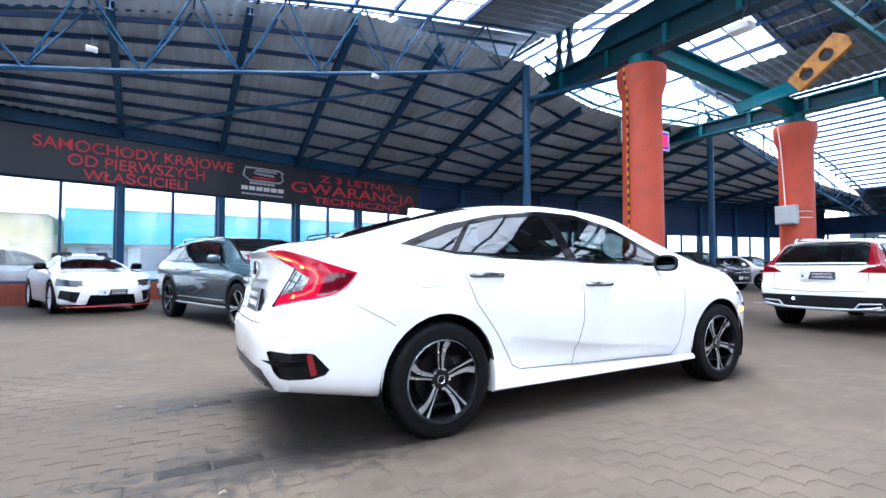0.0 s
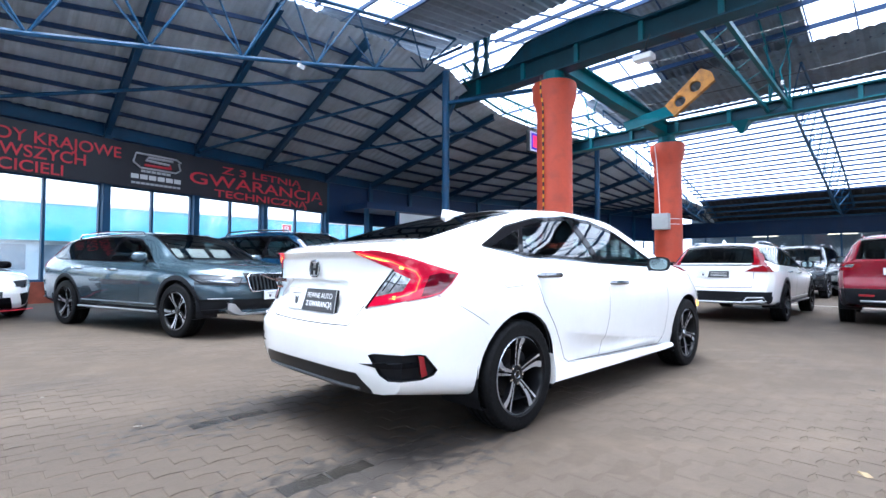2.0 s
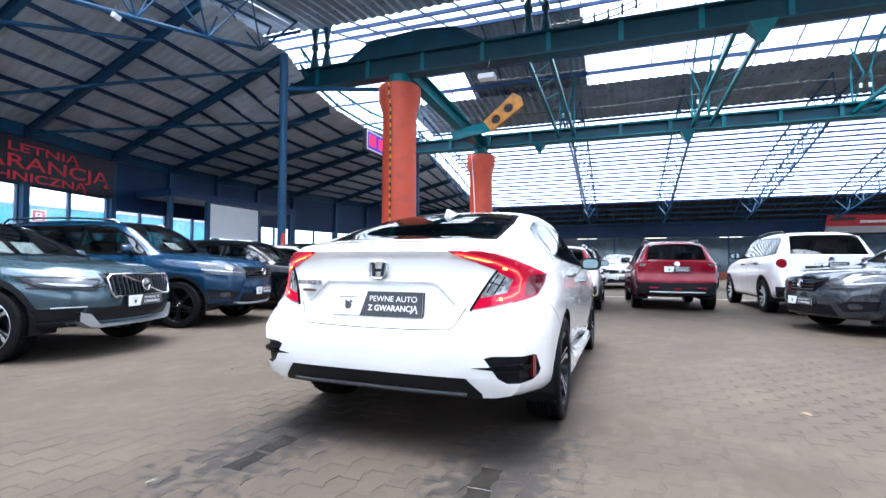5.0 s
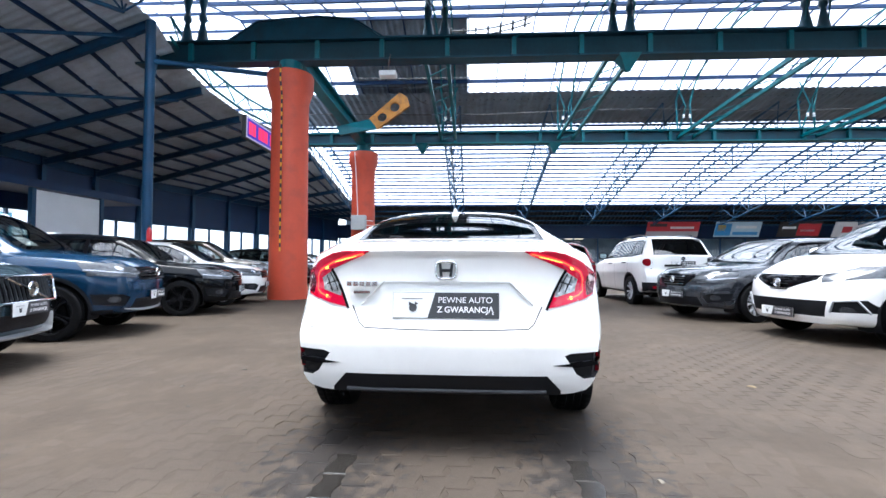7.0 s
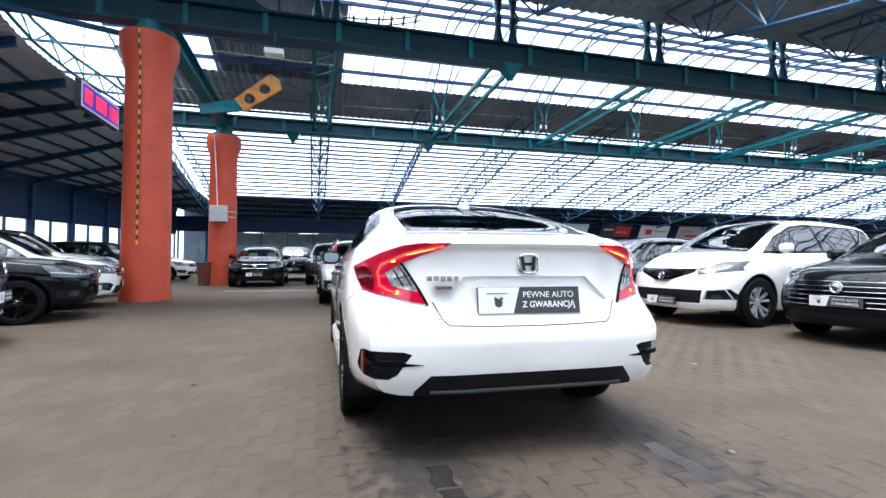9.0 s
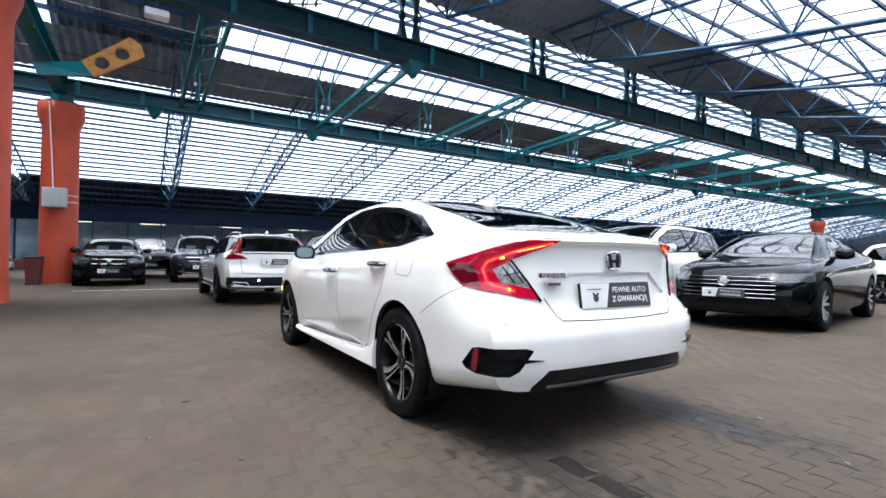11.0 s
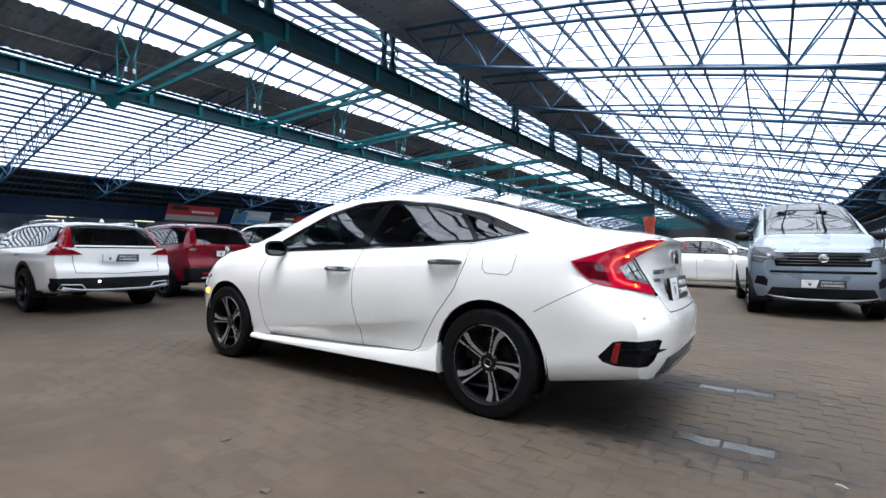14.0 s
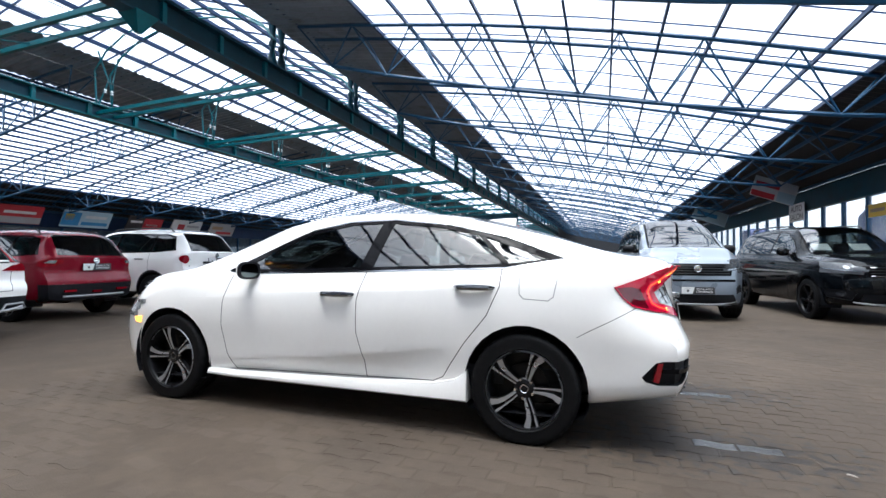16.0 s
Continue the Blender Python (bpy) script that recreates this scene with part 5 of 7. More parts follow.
def side_mirror(car, x, y, z, shell, k=1.0):
    s = 1 if y > 0 else -1
    mir = new("side_mirror")
    mir.parent = car
    mir.empty_display_size = 0.1
    mir.matrix_local = pose(x, y, z, 0, 0, -s * 9) @ Matrix.Diagonal((k, k, k, 1))
    bm = bmesh.new()
    bmesh.ops.create_uvsphere(bm, u_segments=24, v_segments=14, radius=1.0)
    for v in bm.verts:
        a = v.co.copy()
        v.co = Vector((0.085 * a.x if a.x > 0 else 0.0, s * 0.12 + 0.112 * math.copysign(abs(a.y) ** 0.8, a.y), 0.07 + 0.074 * math.copysign(abs(a.z) ** 0.7, a.z)))
    part("mirror_shell", bm, shell, mir, smooth=35)
    bm = bmesh.new()
    tube(bm, [(0.03, -s * 0.05, 0.0), (0.025, s * 0.06, 0.03), (0.025, s * 0.10, 0.05)], [0.03, 0.022, 0.02], 8)
    part("mirror_foot", bm, M_PLASTIC, mir, smooth=True)
    for nm, mt, f, xx in (("mirror_bezel", M_PLASTIC, 1.05, -0.010), ("mirror_glass", M_MIRROR, 0.80, -0.013)):
        bm = bmesh.new()
        ring = [(s * 0.12 + 0.112 * f * math.copysign(abs(math.cos(t)) ** 0.7, math.cos(t)), 0.07 + 0.074 * f * math.copysign(abs(math.sin(t)) ** 0.65, math.sin(t))) for t in (2 * math.pi * j / 32 for j in range(32))]
        fr = [bm.verts.new((xx, p, q)) for p, q in ring]
        bk = [bm.verts.new((0.004, p, q)) for p, q in ring]
        bm.faces.new(fr)
        for j in range(32):
            bm.faces.new((fr[j], fr[(j + 1) % 32], bk[(j + 1) % 32], bk[j]))
        bmesh.ops.recalc_face_normals(bm, faces=bm.faces[:])
        part(nm, bm, mt, mir)


def text_mesh(body, size, material, parent, m, name="lettering", extrude=0.001, align="CENTER", stretch=1.0, bold=0.0):
    cu = bpy.data.curves.new(name, "FONT")
    cu.body, cu.size, cu.extrude, cu.align_x, cu.align_y = body, size, extrude, align, "CENTER"
    cu.offset = bold
    tmp = bpy.data.objects.new("tmp_text", cu)
    scene.collection.objects.link(tmp)
    me = bpy.data.meshes.new_from_object(tmp.evaluated_get(bpy.context.evaluated_depsgraph_get()))
    bpy.data.objects.remove(tmp)
    bpy.data.curves.remove(cu)
    me.transform(Matrix.Diagonal((stretch, 1, 1, 1)))
    me.name = name
    me.materials.clear()
    me.materials.append(material)
    ob = new(name, me)
    ob.parent = parent
    ob.matrix_local = m
    return ob


def plate(car, m, w=0.52, h=0.114):
    """Dealer's plate: white half with a small mark, dark half with two lines of white letters. Faces +z of m."""
    pl = new("dealer_plate")
    pl.parent, pl.matrix_local, pl.empty_display_size = car, m, 0.05
    tagged(pl, "white and dark grey dealer plate with white lettering")
    bm = bmesh.new()
    box(bm, -w / 2 - 0.0015, w / 2 + 0.0015, -h / 2 - 0.0015, h / 2 + 0.0015, -0.016, 0.0)
    part("plate_holder", bm, M_PLASTIC, pl)
    bm = bmesh.new()
    box(bm, -w / 2, w / 2, -h / 2, h / 2, 0, 0.003)
    part("white_field", bm, M_PAPER, pl)
    bm = bmesh.new()
    vs = [bm.verts.new((x, y, 0.0042)) for x, y in ((-w * 0.17, -h / 2), (w / 2, -h / 2), (w / 2, h / 2), (-w * 0.10, h / 2))]
    bm.faces.new(vs)
    part("dark_field", bm, M_PLATEDARK, pl)
    text_mesh("PEWNE AUTO", h * 0.33, M_WHITE, pl, pose(w * 0.185, h * 0.2, 0.006), extrude=0.0004, stretch=1.04)
    text_mesh("Z GWARANCJĄ", h * 0.33, M_WHITE, pl, pose(w * 0.185, -h * 0.18, 0.006), extrude=0.0004, stretch=0.97, bold=0.0008)
    bm = bmesh.new()
    lathe(bm, [(h * 0.17, 0.0045), (0.0, 0.0045)], 8, "z", Matrix.Translation((-w * 0.31, -h * 0.1, 0)))
    for k in (-1, 1):
        lathe(bm, [(h * 0.1, 0.0046), (0.0, 0.0046)], 3, "z", Matrix.Translation((-w * 0.31 + k * h * 0.12, h * 0.06, 0)))
    box(bm, -w * 0.42, -w * 0.22, h * 0.24, h * 0.27, 0.003, 0.0045)
    part("dealer_mark", bm, M_PLATEDARK, pl)
    return pl


REAR = Matrix(((0, 0, -1, 0), (-1, 0, 0, 0), (0, 1, 0, 0), (0, 0, 0, 1)))   # z of the plate points backwards
FRONT = Matrix(((0, 0, 1, 0), (1, 0, 0, 0), (0, 1, 0, 0), (0, 0, 0, 1)))


def make_car(name, label, spec, m, colour, marks, group="parked cars"):
    """Skin, cuts and parts of one car. marks: (part name, mark, material, outlines, plane, offset, depth, which faces)."""
    car = thing(name, label, "car", m, group)
    bm = body_mesh(spec, spec.get("nx", 64))
    lay = bm.faces.layers.int.new("mark")
    if "sculpt" in spec:
        spec["sculpt"](bm, lay)
        bm.normal_update()
    R, base = spec["wheel"], spec["base"]
    arch = spec.get("arch", R + 0.045)
    if spec.get("clad"):
        cut(bm, lay, 90, [circle(0, R, arch + spec["clad"]), circle(base, R, arch + spec["clad"])], "side")
        cut(bm, lay, 90, [[(-0.6, 0), (base + 0.6, 0), (base + 0.6, spec["cladz"]), (-0.6, spec["cladz"])]], "side")
    for nm, tag, material, polys, plane, off, depth, over in marks:
        cut(bm, lay, tag, polys, plane, over)
    cut(bm, lay, 99, [circle(0, R, arch), circle(base, R, arch)], "side")
    bm.verts.index_update()
    bm.normal_update()
    tags = {}
    for nm, tag, material, polys, plane, off, depth, over in marks:
        tags[tag] = (nm, material, off, depth)
    if spec.get("clad"):
        tags[90] = ("cladding", M_PLASTIC, 0.004, 0.01)
    for tag, (nm, material, off, depth) in tags.items():
        sides = {}
        for f in bm.faces:
            if f[lay] == tag:
                c = f.calc_center_median()
                sides.setdefault((c.y > 0.0) if nm in spec.get("paired", ()) else 0, []).append(f)
        for key, fs in sides.items():
            for f in fs:
                f[lay] = 1000 + tag
            piece = take(bm, lay, (1000 + tag,), off, depth)
            for f in fs:
                f[lay] = tag
            if piece.faces:
                ob = part(nm, piece, material, car, smooth=True)
            else:
                piece.free()
    # lining on the inside of the painted cabin
    lin = bmesh.new()
    for f in bm.faces:
        c = f.calc_center_median()
        if f[lay] == 0 and -0.9 < c.x < base - 0.15 and c.z > 0.32:
            lin.faces.new([lin.verts.new(v.co - v.normal * 0.025) for v in f.verts])
    bmesh.ops.remove_doubles(lin, verts=lin.verts[:], dist=0.001)
    part("lining", lin, M_LINER, car, smooth="all")
    skin = take(bm, lay, (0,))
    part("body", skin, colour, car, smooth=spec.get("smooth", 40))
    bm.free()
    # wheel wells
    wt = spec["track"] / 2
    for x in (0, base):
        for s in (-1, 1):
            bm = bmesh.new()
            lathe(bm, [(arch + 0.012, s * (wt + 0.085)), (arch + 0.012, s * (wt - 0.22)), (0.0, s * (wt - 0.22))], 28, "y", Matrix.Translation((x, 0, R)))
            for v in bm.verts:
                v.co.z = max(v.co.z, spec["sill"](0.5 * base) - 0.02)
            part("wheel_well", bm, M_PLASTIC, car)
    add_wheels(car, base, spec["track"], R, spec.get("tyre", 0.215), spec.get("spokes", 5), spec.get("style", "twin"))
    seats = [(base - 1.35, 0.37), (base - 1.35, -0.37), (base - 2.2, 0.37), (base - 2.2, -0.37)]
    interior(car, spec, base, seats)
    return car


def plan(d, keys=("top", "sill", "width", "belt", "roofw", "tail", "nose")):
    for k in keys:
        d[k] = smooth_table(d[k])
    return d

# ---- the white saloon ----
civic = plan(dict(
    ends=(-0.95, 3.62), base=2.70, wheel=0.322, track=1.56, tyre=0.215, arch=0.362, rear_round=[(0.2, 0.20), (0.60, 0.21), (0.73, 0.33), (0.85, 0.44), (1.1, 0.45)], front_round=0.42, reach=0.8, nx=92,
    top=[(-0.95, 1.03), (-0.80, 1.075), (-0.55, 1.105), (-0.40, 1.14), (0.0, 1.262), (0.35, 1.345), (0.75, 1.398), (1.15, 1.416), (1.5, 1.40), (1.75, 1.362), (2.1, 1.22), (2.5, 1.035), (2.62, 0.99), (3.0, 0.935), (3.3, 0.86), (3.5, 0.77), (3.62, 0.68)],
    sill=[(-0.95, 0.305), (-0.6, 0.268), (-0.35, 0.238), (0.3, 0.195), (0.5, 0.195), (2.3, 0.195), (3.0, 0.20), (3.4, 0.20), (3.62, 0.235)],
    width=[(-0.95, 0.80), (-0.80, 0.845), (-0.5, 0.882), (-0.1, 0.895), (0.5, 0.893), (1.3, 0.885), (2.3, 0.89), (2.75, 0.893), (3.1, 0.86), (3.4, 0.79), (3.62, 0.66)],
    belt=[(-0.95, 0.96), (-0.5, 1.01), (0.0, 1.00), (0.6, 0.985), (1.2, 0.965), (1.9, 0.945), (2.5, 0.93), (3.0, 0.85), (3.4, 0.74), (3.62, 0.62)],
    roofw=[(-0.95, 0.60), (-0.5, 0.66), (-0.2, 0.62), (0.4, 0.575), (1.2, 0.585), (1.7, 0.60), (2.2, 0.66), (2.6, 0.72), (3.1, 0.70), (3.62, 0.52)],
    tail=[(0.20, -0.82), (0.30, -0.885), (0.42, -0.932), (0.58, -0.940), (0.66, -0.905), (0.75, -0.875), (0.90, -0.853), (0.985, -0.855), (1.03, -0.875), (1.06, -0.88)],
    nose=[(0.18, 3.52), (0.30, 3.60), (0.45, 3.63), (0.60, 3.62), (0.68, 3.57), (0.80, 3.45)],
    crease=0.60, rear_pow=4.5, smooth=38, paired=("tail_lamp", "light_core", "lamp_clear", "light_bar", "lamp_outer", "lamp_divider", "lamp_spot", "lamp_rib", "window_trim", "sill_cover", "pillar_trim", "fuel_flap_line", "shut_line", "head_lamp", "front_window", "rear_window", "quarter_window", "reflector", "vent", "vent_blade", "amber_marker"),
), ("top", "sill", "width", "belt", "roofw", "tail", "nose", "rear_round"))
DLO = [(-0.225, 1.068), (0.12, 1.012), (1.1, 0.978), (2.02, 0.952), (2.22, 0.965), (1.95, 1.10), (1.66, 1.235), (1.3, 1.315), (0.95, 1.325), (0.55, 1.285), (0.15, 1.20)]
W_FRONT = [(1.12, 1.000), (2.10, 0.972), (1.88, 1.095), (1.60, 1.222), (1.28, 1.292), (1.04, 1.302)]
W_REAR = [(0.14, 1.032), (1.02, 1.004), (0.95, 1.302), (0.60, 1.268), (0.33, 1.212)]
W_QUART = [(-0.135, 1.062), (0.10, 1.036), (0.28, 1.197), (0.14, 1.152)]
LOW_CREASE = [(2.12, 0.330), (1.6, 0.378), (1.11, 0.432), (0.70, 0.490), (0.49, 0.520)]
SHOULDER = [(2.60, 0.745), (2.2, 0.775), (1.61, 0.820), (1.12, 0.850), (0.51, 0.885), (0.09, 0.920), (-0.35, 0.945)]


def sculpt(bm, lay):
    """Doors hollowed under a rising lower crease, and a shoulder line through the handles."""
    cut(bm, lay, 0, stroke(LOW_CREASE, 0.014), "side")
    cut(bm, lay, 0, stroke(SHOULDER, 0.020), "side")
    low, high = smooth_table(LOW_CREASE[::-1]), smooth_table(SHOULDER[::-1])
    for v in bm.verts:
        x, y, z = v.co
        if abs(y) < 0.6:
            continue
        s = 1 if y > 0 else -1
        if 0.40 < x < 2.2 and z < low(x):
            ramp = min(1, (x - 0.40) / 0.60, (2.2 - x) / 0.12)
            v.co.y -= s * ramp * (0.024 * min(1, (low(x) - z) / 0.034) + 0.022 * min(1, (low(x) - z) / 0.17))
        if -0.35 < x < 2.6 and z > high(x):
            ramp = min(1, (x + 0.35) / 0.3, (2.6 - x) / 0.3)
            v.co.y -= s * 0.012 * ramp * min(1, (z - high(x)) / 0.07)


civic["sculpt"] = sculpt
marks = [
    ("window_trim", 1, M_HANDLE, [[(a * 1.0 + (0.012 if b < 1.0 else 0), b + (0.010 if b > 1.1 else -0.009)) for a, b in DLO]], "side", 0.003, 0.006, None),
    ("pillar_trim", 2, M_GLOSSBLACK, [DLO], "side", 0.001, 0.004, None),
    ("front_window", 3, M_GLASS, [W_FRONT], "side", -0.002, 0, None),
    ("rear_window", 4, M_GLASS, [W_REAR], "side", -0.002, 0, None),
    ("quarter_window", 5, M_PRIVACY, [W_QUART], "side", -0.002, 0, None),
    ("windscreen_surround", 6, M_GLOSSBLACK, [[(2.60, -0.66), (2.60, 0.66), (1.72, 0.56), (1.72, -0.56)]], "top", 0.0, 0.0, (0,)),
    ("windscreen", 7, M_GLASS, [[(2.52, -0.63), (2.52, 0.63), (1.76, 0.53), (1.76, -0.53)]], "top", -0.002, 0, (6,)),
    ("rear_glass_surround", 8, M_GLOSSBLACK, [[(-0.50, -0.56), (-0.50, 0.56), (0.0, 0.555), (0.42, 0.50), (0.42, -0.50), (0.0, -0.555)]], "top", 0.0, 0.0, (0,)),
    ("rear_glass", 9, M_PRIVACY, [[(-0.45, -0.52), (-0.45, 0.52), (0.0, 0.52), (0.37, 0.47), (0.37, -0.47), (0.0, -0.52)]], "top", -0.002, 0, (8,)),
    # tail lamps wrap the corner; outlines in the plane that faces the corner
    ("tail_lamp", 10, M_TAIL, [
        [(-0.325, 1.027), (-0.177, 1.024), (-0.111, 1.014), (-0.022, 0.993), (-0.022, 0.905), (-0.092, 0.930), (-0.179, 0.962)],
        [(-0.022, 0.993), (0.079, 0.963), (0.155, 0.939), (0.245, 0.912), (0.205, 0.855), (0.153, 0.806), (0.103, 0.791), (0.002, 0.772), (-0.022, 0.768)],
        [(-0.092, 0.930), (-0.022, 0.905), (-0.022, 0.768), (-0.125, 0.751), (-0.235, 0.729), (-0.163, 0.838)]], "corner", 0.008, 0.02, (0,)),
    ("lamp_outer", 18, M_TAILDARK, [[(0.232, 0.906), (0.200, 0.856), (0.150, 0.812), (0.100, 0.797), (0.052, 0.790), (0.072, 0.850), (0.094, 0.900), (0.150, 0.912)]], "corner", 0.0083, 0.005, (10,)),
    ("lamp_clear", 11, M_CLEAR, [[(-0.093, 0.922), (-0.004, 0.882), (-0.044, 0.818), (-0.183, 0.788), (-0.155, 0.845)]], "corner", 0.0085, 0.01, (10,)),
    ("lamp_divider", 19, M_GLOSSBLACK, stroke([(-0.093, 0.928), (-0.158, 0.840), (-0.236, 0.730)], 0.010), "corner", 0.009, 0.01, (0, 10, 11)),
    ("lamp_rib", 32, M_GLOSSBLACK, stroke([(-0.052, 0.896), (-0.112, 0.812)], 0.007) + stroke([(-0.085, 0.910), (-0.152, 0.815)], 0.006) + stroke([(-0.060, 0.850), (-0.140, 0.872)], 0.005), "corner", 0.009, 0.01, (11,)),
    ("light_bar", 12, M_TAILLIT, stroke([(-0.29, 1.017), (-0.19, 0.995), (-0.10, 0.968), (0.022, 0.920), (0.045, 0.885), (0.022, 0.818), (-0.02, 0.797), (-0.11, 0.777)], 0.026), "corner", 0.0090, 0.01, (10, 18)),
    ("light_core", 31, M_TAILCORE, stroke([(-0.29, 1.017), (-0.19, 0.995), (-0.10, 0.968), (0.022, 0.920), (0.045, 0.885), (0.022, 0.818), (-0.02, 0.797), (-0.11, 0.777)], 0.007), "corner", 0.0097, 0.01, (10, 12, 18)),
    ("lamp_spot", 26, M_SPOT, stroke([(-0.25, 1.006), (-0.12, 0.971)], 0.006) + [[(-0.058, 0.948), (-0.036, 0.944), (-0.040, 0.932), (-0.062, 0.936)], [(-0.092, 0.790), (-0.080, 0.791), (-0.082, 0.776), (-0.094, 0.775)]], "corner", 0.010, 0.01, (10, 12)),
    # bumper: vents with reflectors, black lower strip
    ("vent", 13, M_PLASTIC, [[(-0.214, 0.505), (-0.180, 0.517), (0.045, 0.518), (0.080, 0.510), (0.138, 0.430), (0.118, 0.404), (0.060, 0.387), (-0.105, 0.384), (-0.150, 0.410)]], "corner", -0.022, -0.022, (0,)),
    ("reflector", 14, M_REFL, [[(0.044, 0.508), (0.070, 0.507), (0.086, 0.410), (0.058, 0.400)]], "corner", 0.003, 0.020, (13,)),
    ("vent_blade", 17, M_GLOSSBLACK, [[(-0.262, 0.458), (-0.14, 0.470), (0.045, 0.474), (0.045, 0.456), (-0.15, 0.446)]], "corner", 0.004, 0.020, (0, 13)),
    ("lower_diffuser", 15, M_GLOSSPLASTIC, [[(-0.60, 0.18), (0.60, 0.18), (0.585, 0.328), (0.512, 0.406), (-0.512, 0.406), (-0.585, 0.328)]], "rear", 0.002, 0.006, (0,)),
    ("plate_recess", 16, M_CARWHITE, [[(-0.33, 0.690), (0.33, 0.690), (0.45, 0.752), (0.33, 0.868), (-0.33, 0.868), (-0.45, 0.752)]], "rear", -0.016, -0.016, (0,)),
    ("shut_line", 20, M_SEAM, stroke([(1.05, 0.285), (1.06, 0.44), (1.10, 0.58), (1.10, 0.79), (1.06, 0.97)], 0.0054) + stroke([(2.11, 0.265), (2.17, 0.38), (2.21, 0.58), (2.20, 0.75), (2.16, 0.93)], 0.0054) + stroke([(0.56, 0.318), (0.50, 0.345), (0.455, 0.42), (0.36, 0.56), (0.22, 0.73), (0.145, 0.90), (0.14, 1.01)], 0.0054) + stroke([(0.56, 0.315), (1.08, 0.288), (2.11, 0.262)], 0.0048), "side", -0.003, 0, (0,)),
    ("shut_line", 20, M_SEAM, stroke([(-0.30, 0.633), (-0.37, 0.672), (-0.61, 0.797)], 0.0034), "side", -0.003, 0, (0,)),
    ("fuel_flap_line", 27, M_SEAMPALE, stroke([(0.03, 0.955), (0.025, 0.86), (0.0, 0.835), (-0.14, 0.828), (-0.17, 0.85), (-0.19, 0.95)], 0.0045), "side", -0.003, 0, (0,)),
    ("shut_line", 20, M_SEAM, mirror(stroke([(0.494, 0.742), (0.45, 0.66), (0.42, 0.636), (0.20, 0.629), (0.0, 0.627)], 0.006)), "rear", 0.0, 0, (0,)),
    ("shut_line", 20, M_SEAM, stroke([(2.58, 0.70), (3.0, 0.68), (3.45, 0.50)], 0.006) + stroke([(2.58, -0.70), (3.0, -0.68), (3.45, -0.50)], 0.006), "top", 0, 0, (0,)),
    ("head_lamp", 21, M_CLEAR, [[(3.15, 0.76), (3.72, 0.66), (3.72, 0.57), (3.30, 0.62)]], "side", 0.004, 0.01, (0,)),
    ("head_lamp", 21, M_CLEAR, mirror([[(0.28, 0.64), (0.9, 0.74), (0.9, 0.60), (0.28, 0.58)]]), "front", 0.004, 0.01, (0,)),
    ("grille", 22, M_GLOSSBLACK, [[(-0.62, 0.66), (0.62, 0.66), (0.5, 0.56), (-0.5, 0.56)]], "front", 0.0, 0.0, (0,)),
    ("lower_grille", 23, M_PLASTIC, [[(-0.5, 0.42), (0.5, 0.42), (0.6, 0.25), (-0.6, 0.25)]], "front", -0.005, 0.0, (0,)),
    ("amber_marker", 24, M_AMBER, [[(3.01, 0.605), (3.11, 0.595), (3.09, 0.560), (3.03, 0.553)]], "side", 0.006, 0.01, None),
]
car = make_car("saloon_car", "white four-door saloon with red wraparound tail lamps on paving", civic, pose(0, 0.008, 0, 0, 0, -0.7) @ Matrix.Diagonal((0.975, 0.982, 0.99, 1)), M_CARWHITE, marks, "")
for s in (-1, 1):
    handle(car, 0.30, s * 0.872, 0.893, 0.25, M_HANDLE, 1.35)
    handle(car, 1.25, s * 0.875, 0.826, 0.25, M_HANDLE, 1.35)
    side_mirror(car, 1.93, s * 0.815, 0.915, M_CARWHITE, 0.80)
plate(car, Matrix.Translation((-0.888, 0.0, 0.750)) @ Matrix.Rotation(radians(9), 4, "Y") @ REAR, 0.545, 0.128)
# roof fin, badge, name plates, boot lip, sensors
bm = bmesh.new()
vs = [bm.verts.new(p) for p in ((0.47, 0, 1.362), (0.36, 0.034, 1.338), (0.21, 0.030, 1.298), (0.21, -0.030, 1.298), (0.36, -0.034, 1.338), (0.205, 0.005, 1.372), (0.205, -0.005, 1.372), (0.27, 0, 1.374), (0.20, 0, 1.295))]
bmesh.ops.convex_hull(bm, input=bm.verts[:])
part("roof_fin", bm, M_CARWHITE, car, smooth=50)
bm = bmesh.new()
ringpts = [(-0.866, 0.054 * math.copysign(abs(math.cos(t)) ** 0.6, math.cos(t)), 0.93 + 0.046 * math.copysign(abs(math.sin(t)) ** 0.6, math.sin(t))) for t in np.linspace(0, 2 * math.pi, 33)]
tube(bm, ringpts, 0.006, 6, False)
part("boot_badge", bm, M_CHROME, car, "chrome badge frame on the boot lid", smooth=True)
bm = bmesh.new()
for s in (-1, 1):
    bar(bm, (-0.866, s * 0.032, 0.965), (-0.872, s * 0.024, 0.895), 0.014, 0.010, (1, 0, 0))
bar(bm, (-0.871, -0.03, 0.928), (-0.871, 0.03, 0.928), 0.010, 0.016)
part("badge_mark", bm, M_GLOSSPLASTIC, car)
for k in range(5):
    bm = bmesh.new()
    box(bm, -0.866, -0.840, 0.50 - k * 0.034, 0.525 - k * 0.034, 0.845, 0.868)
    part("name_plate_bar", bm, M_CHROME, car)
bm = bmesh.new()
box(bm, -0.870, -0.845, 0.40, 0.485, 0.806, 0.820)
part("model_plate_bar", bm, M_CHROME, car)
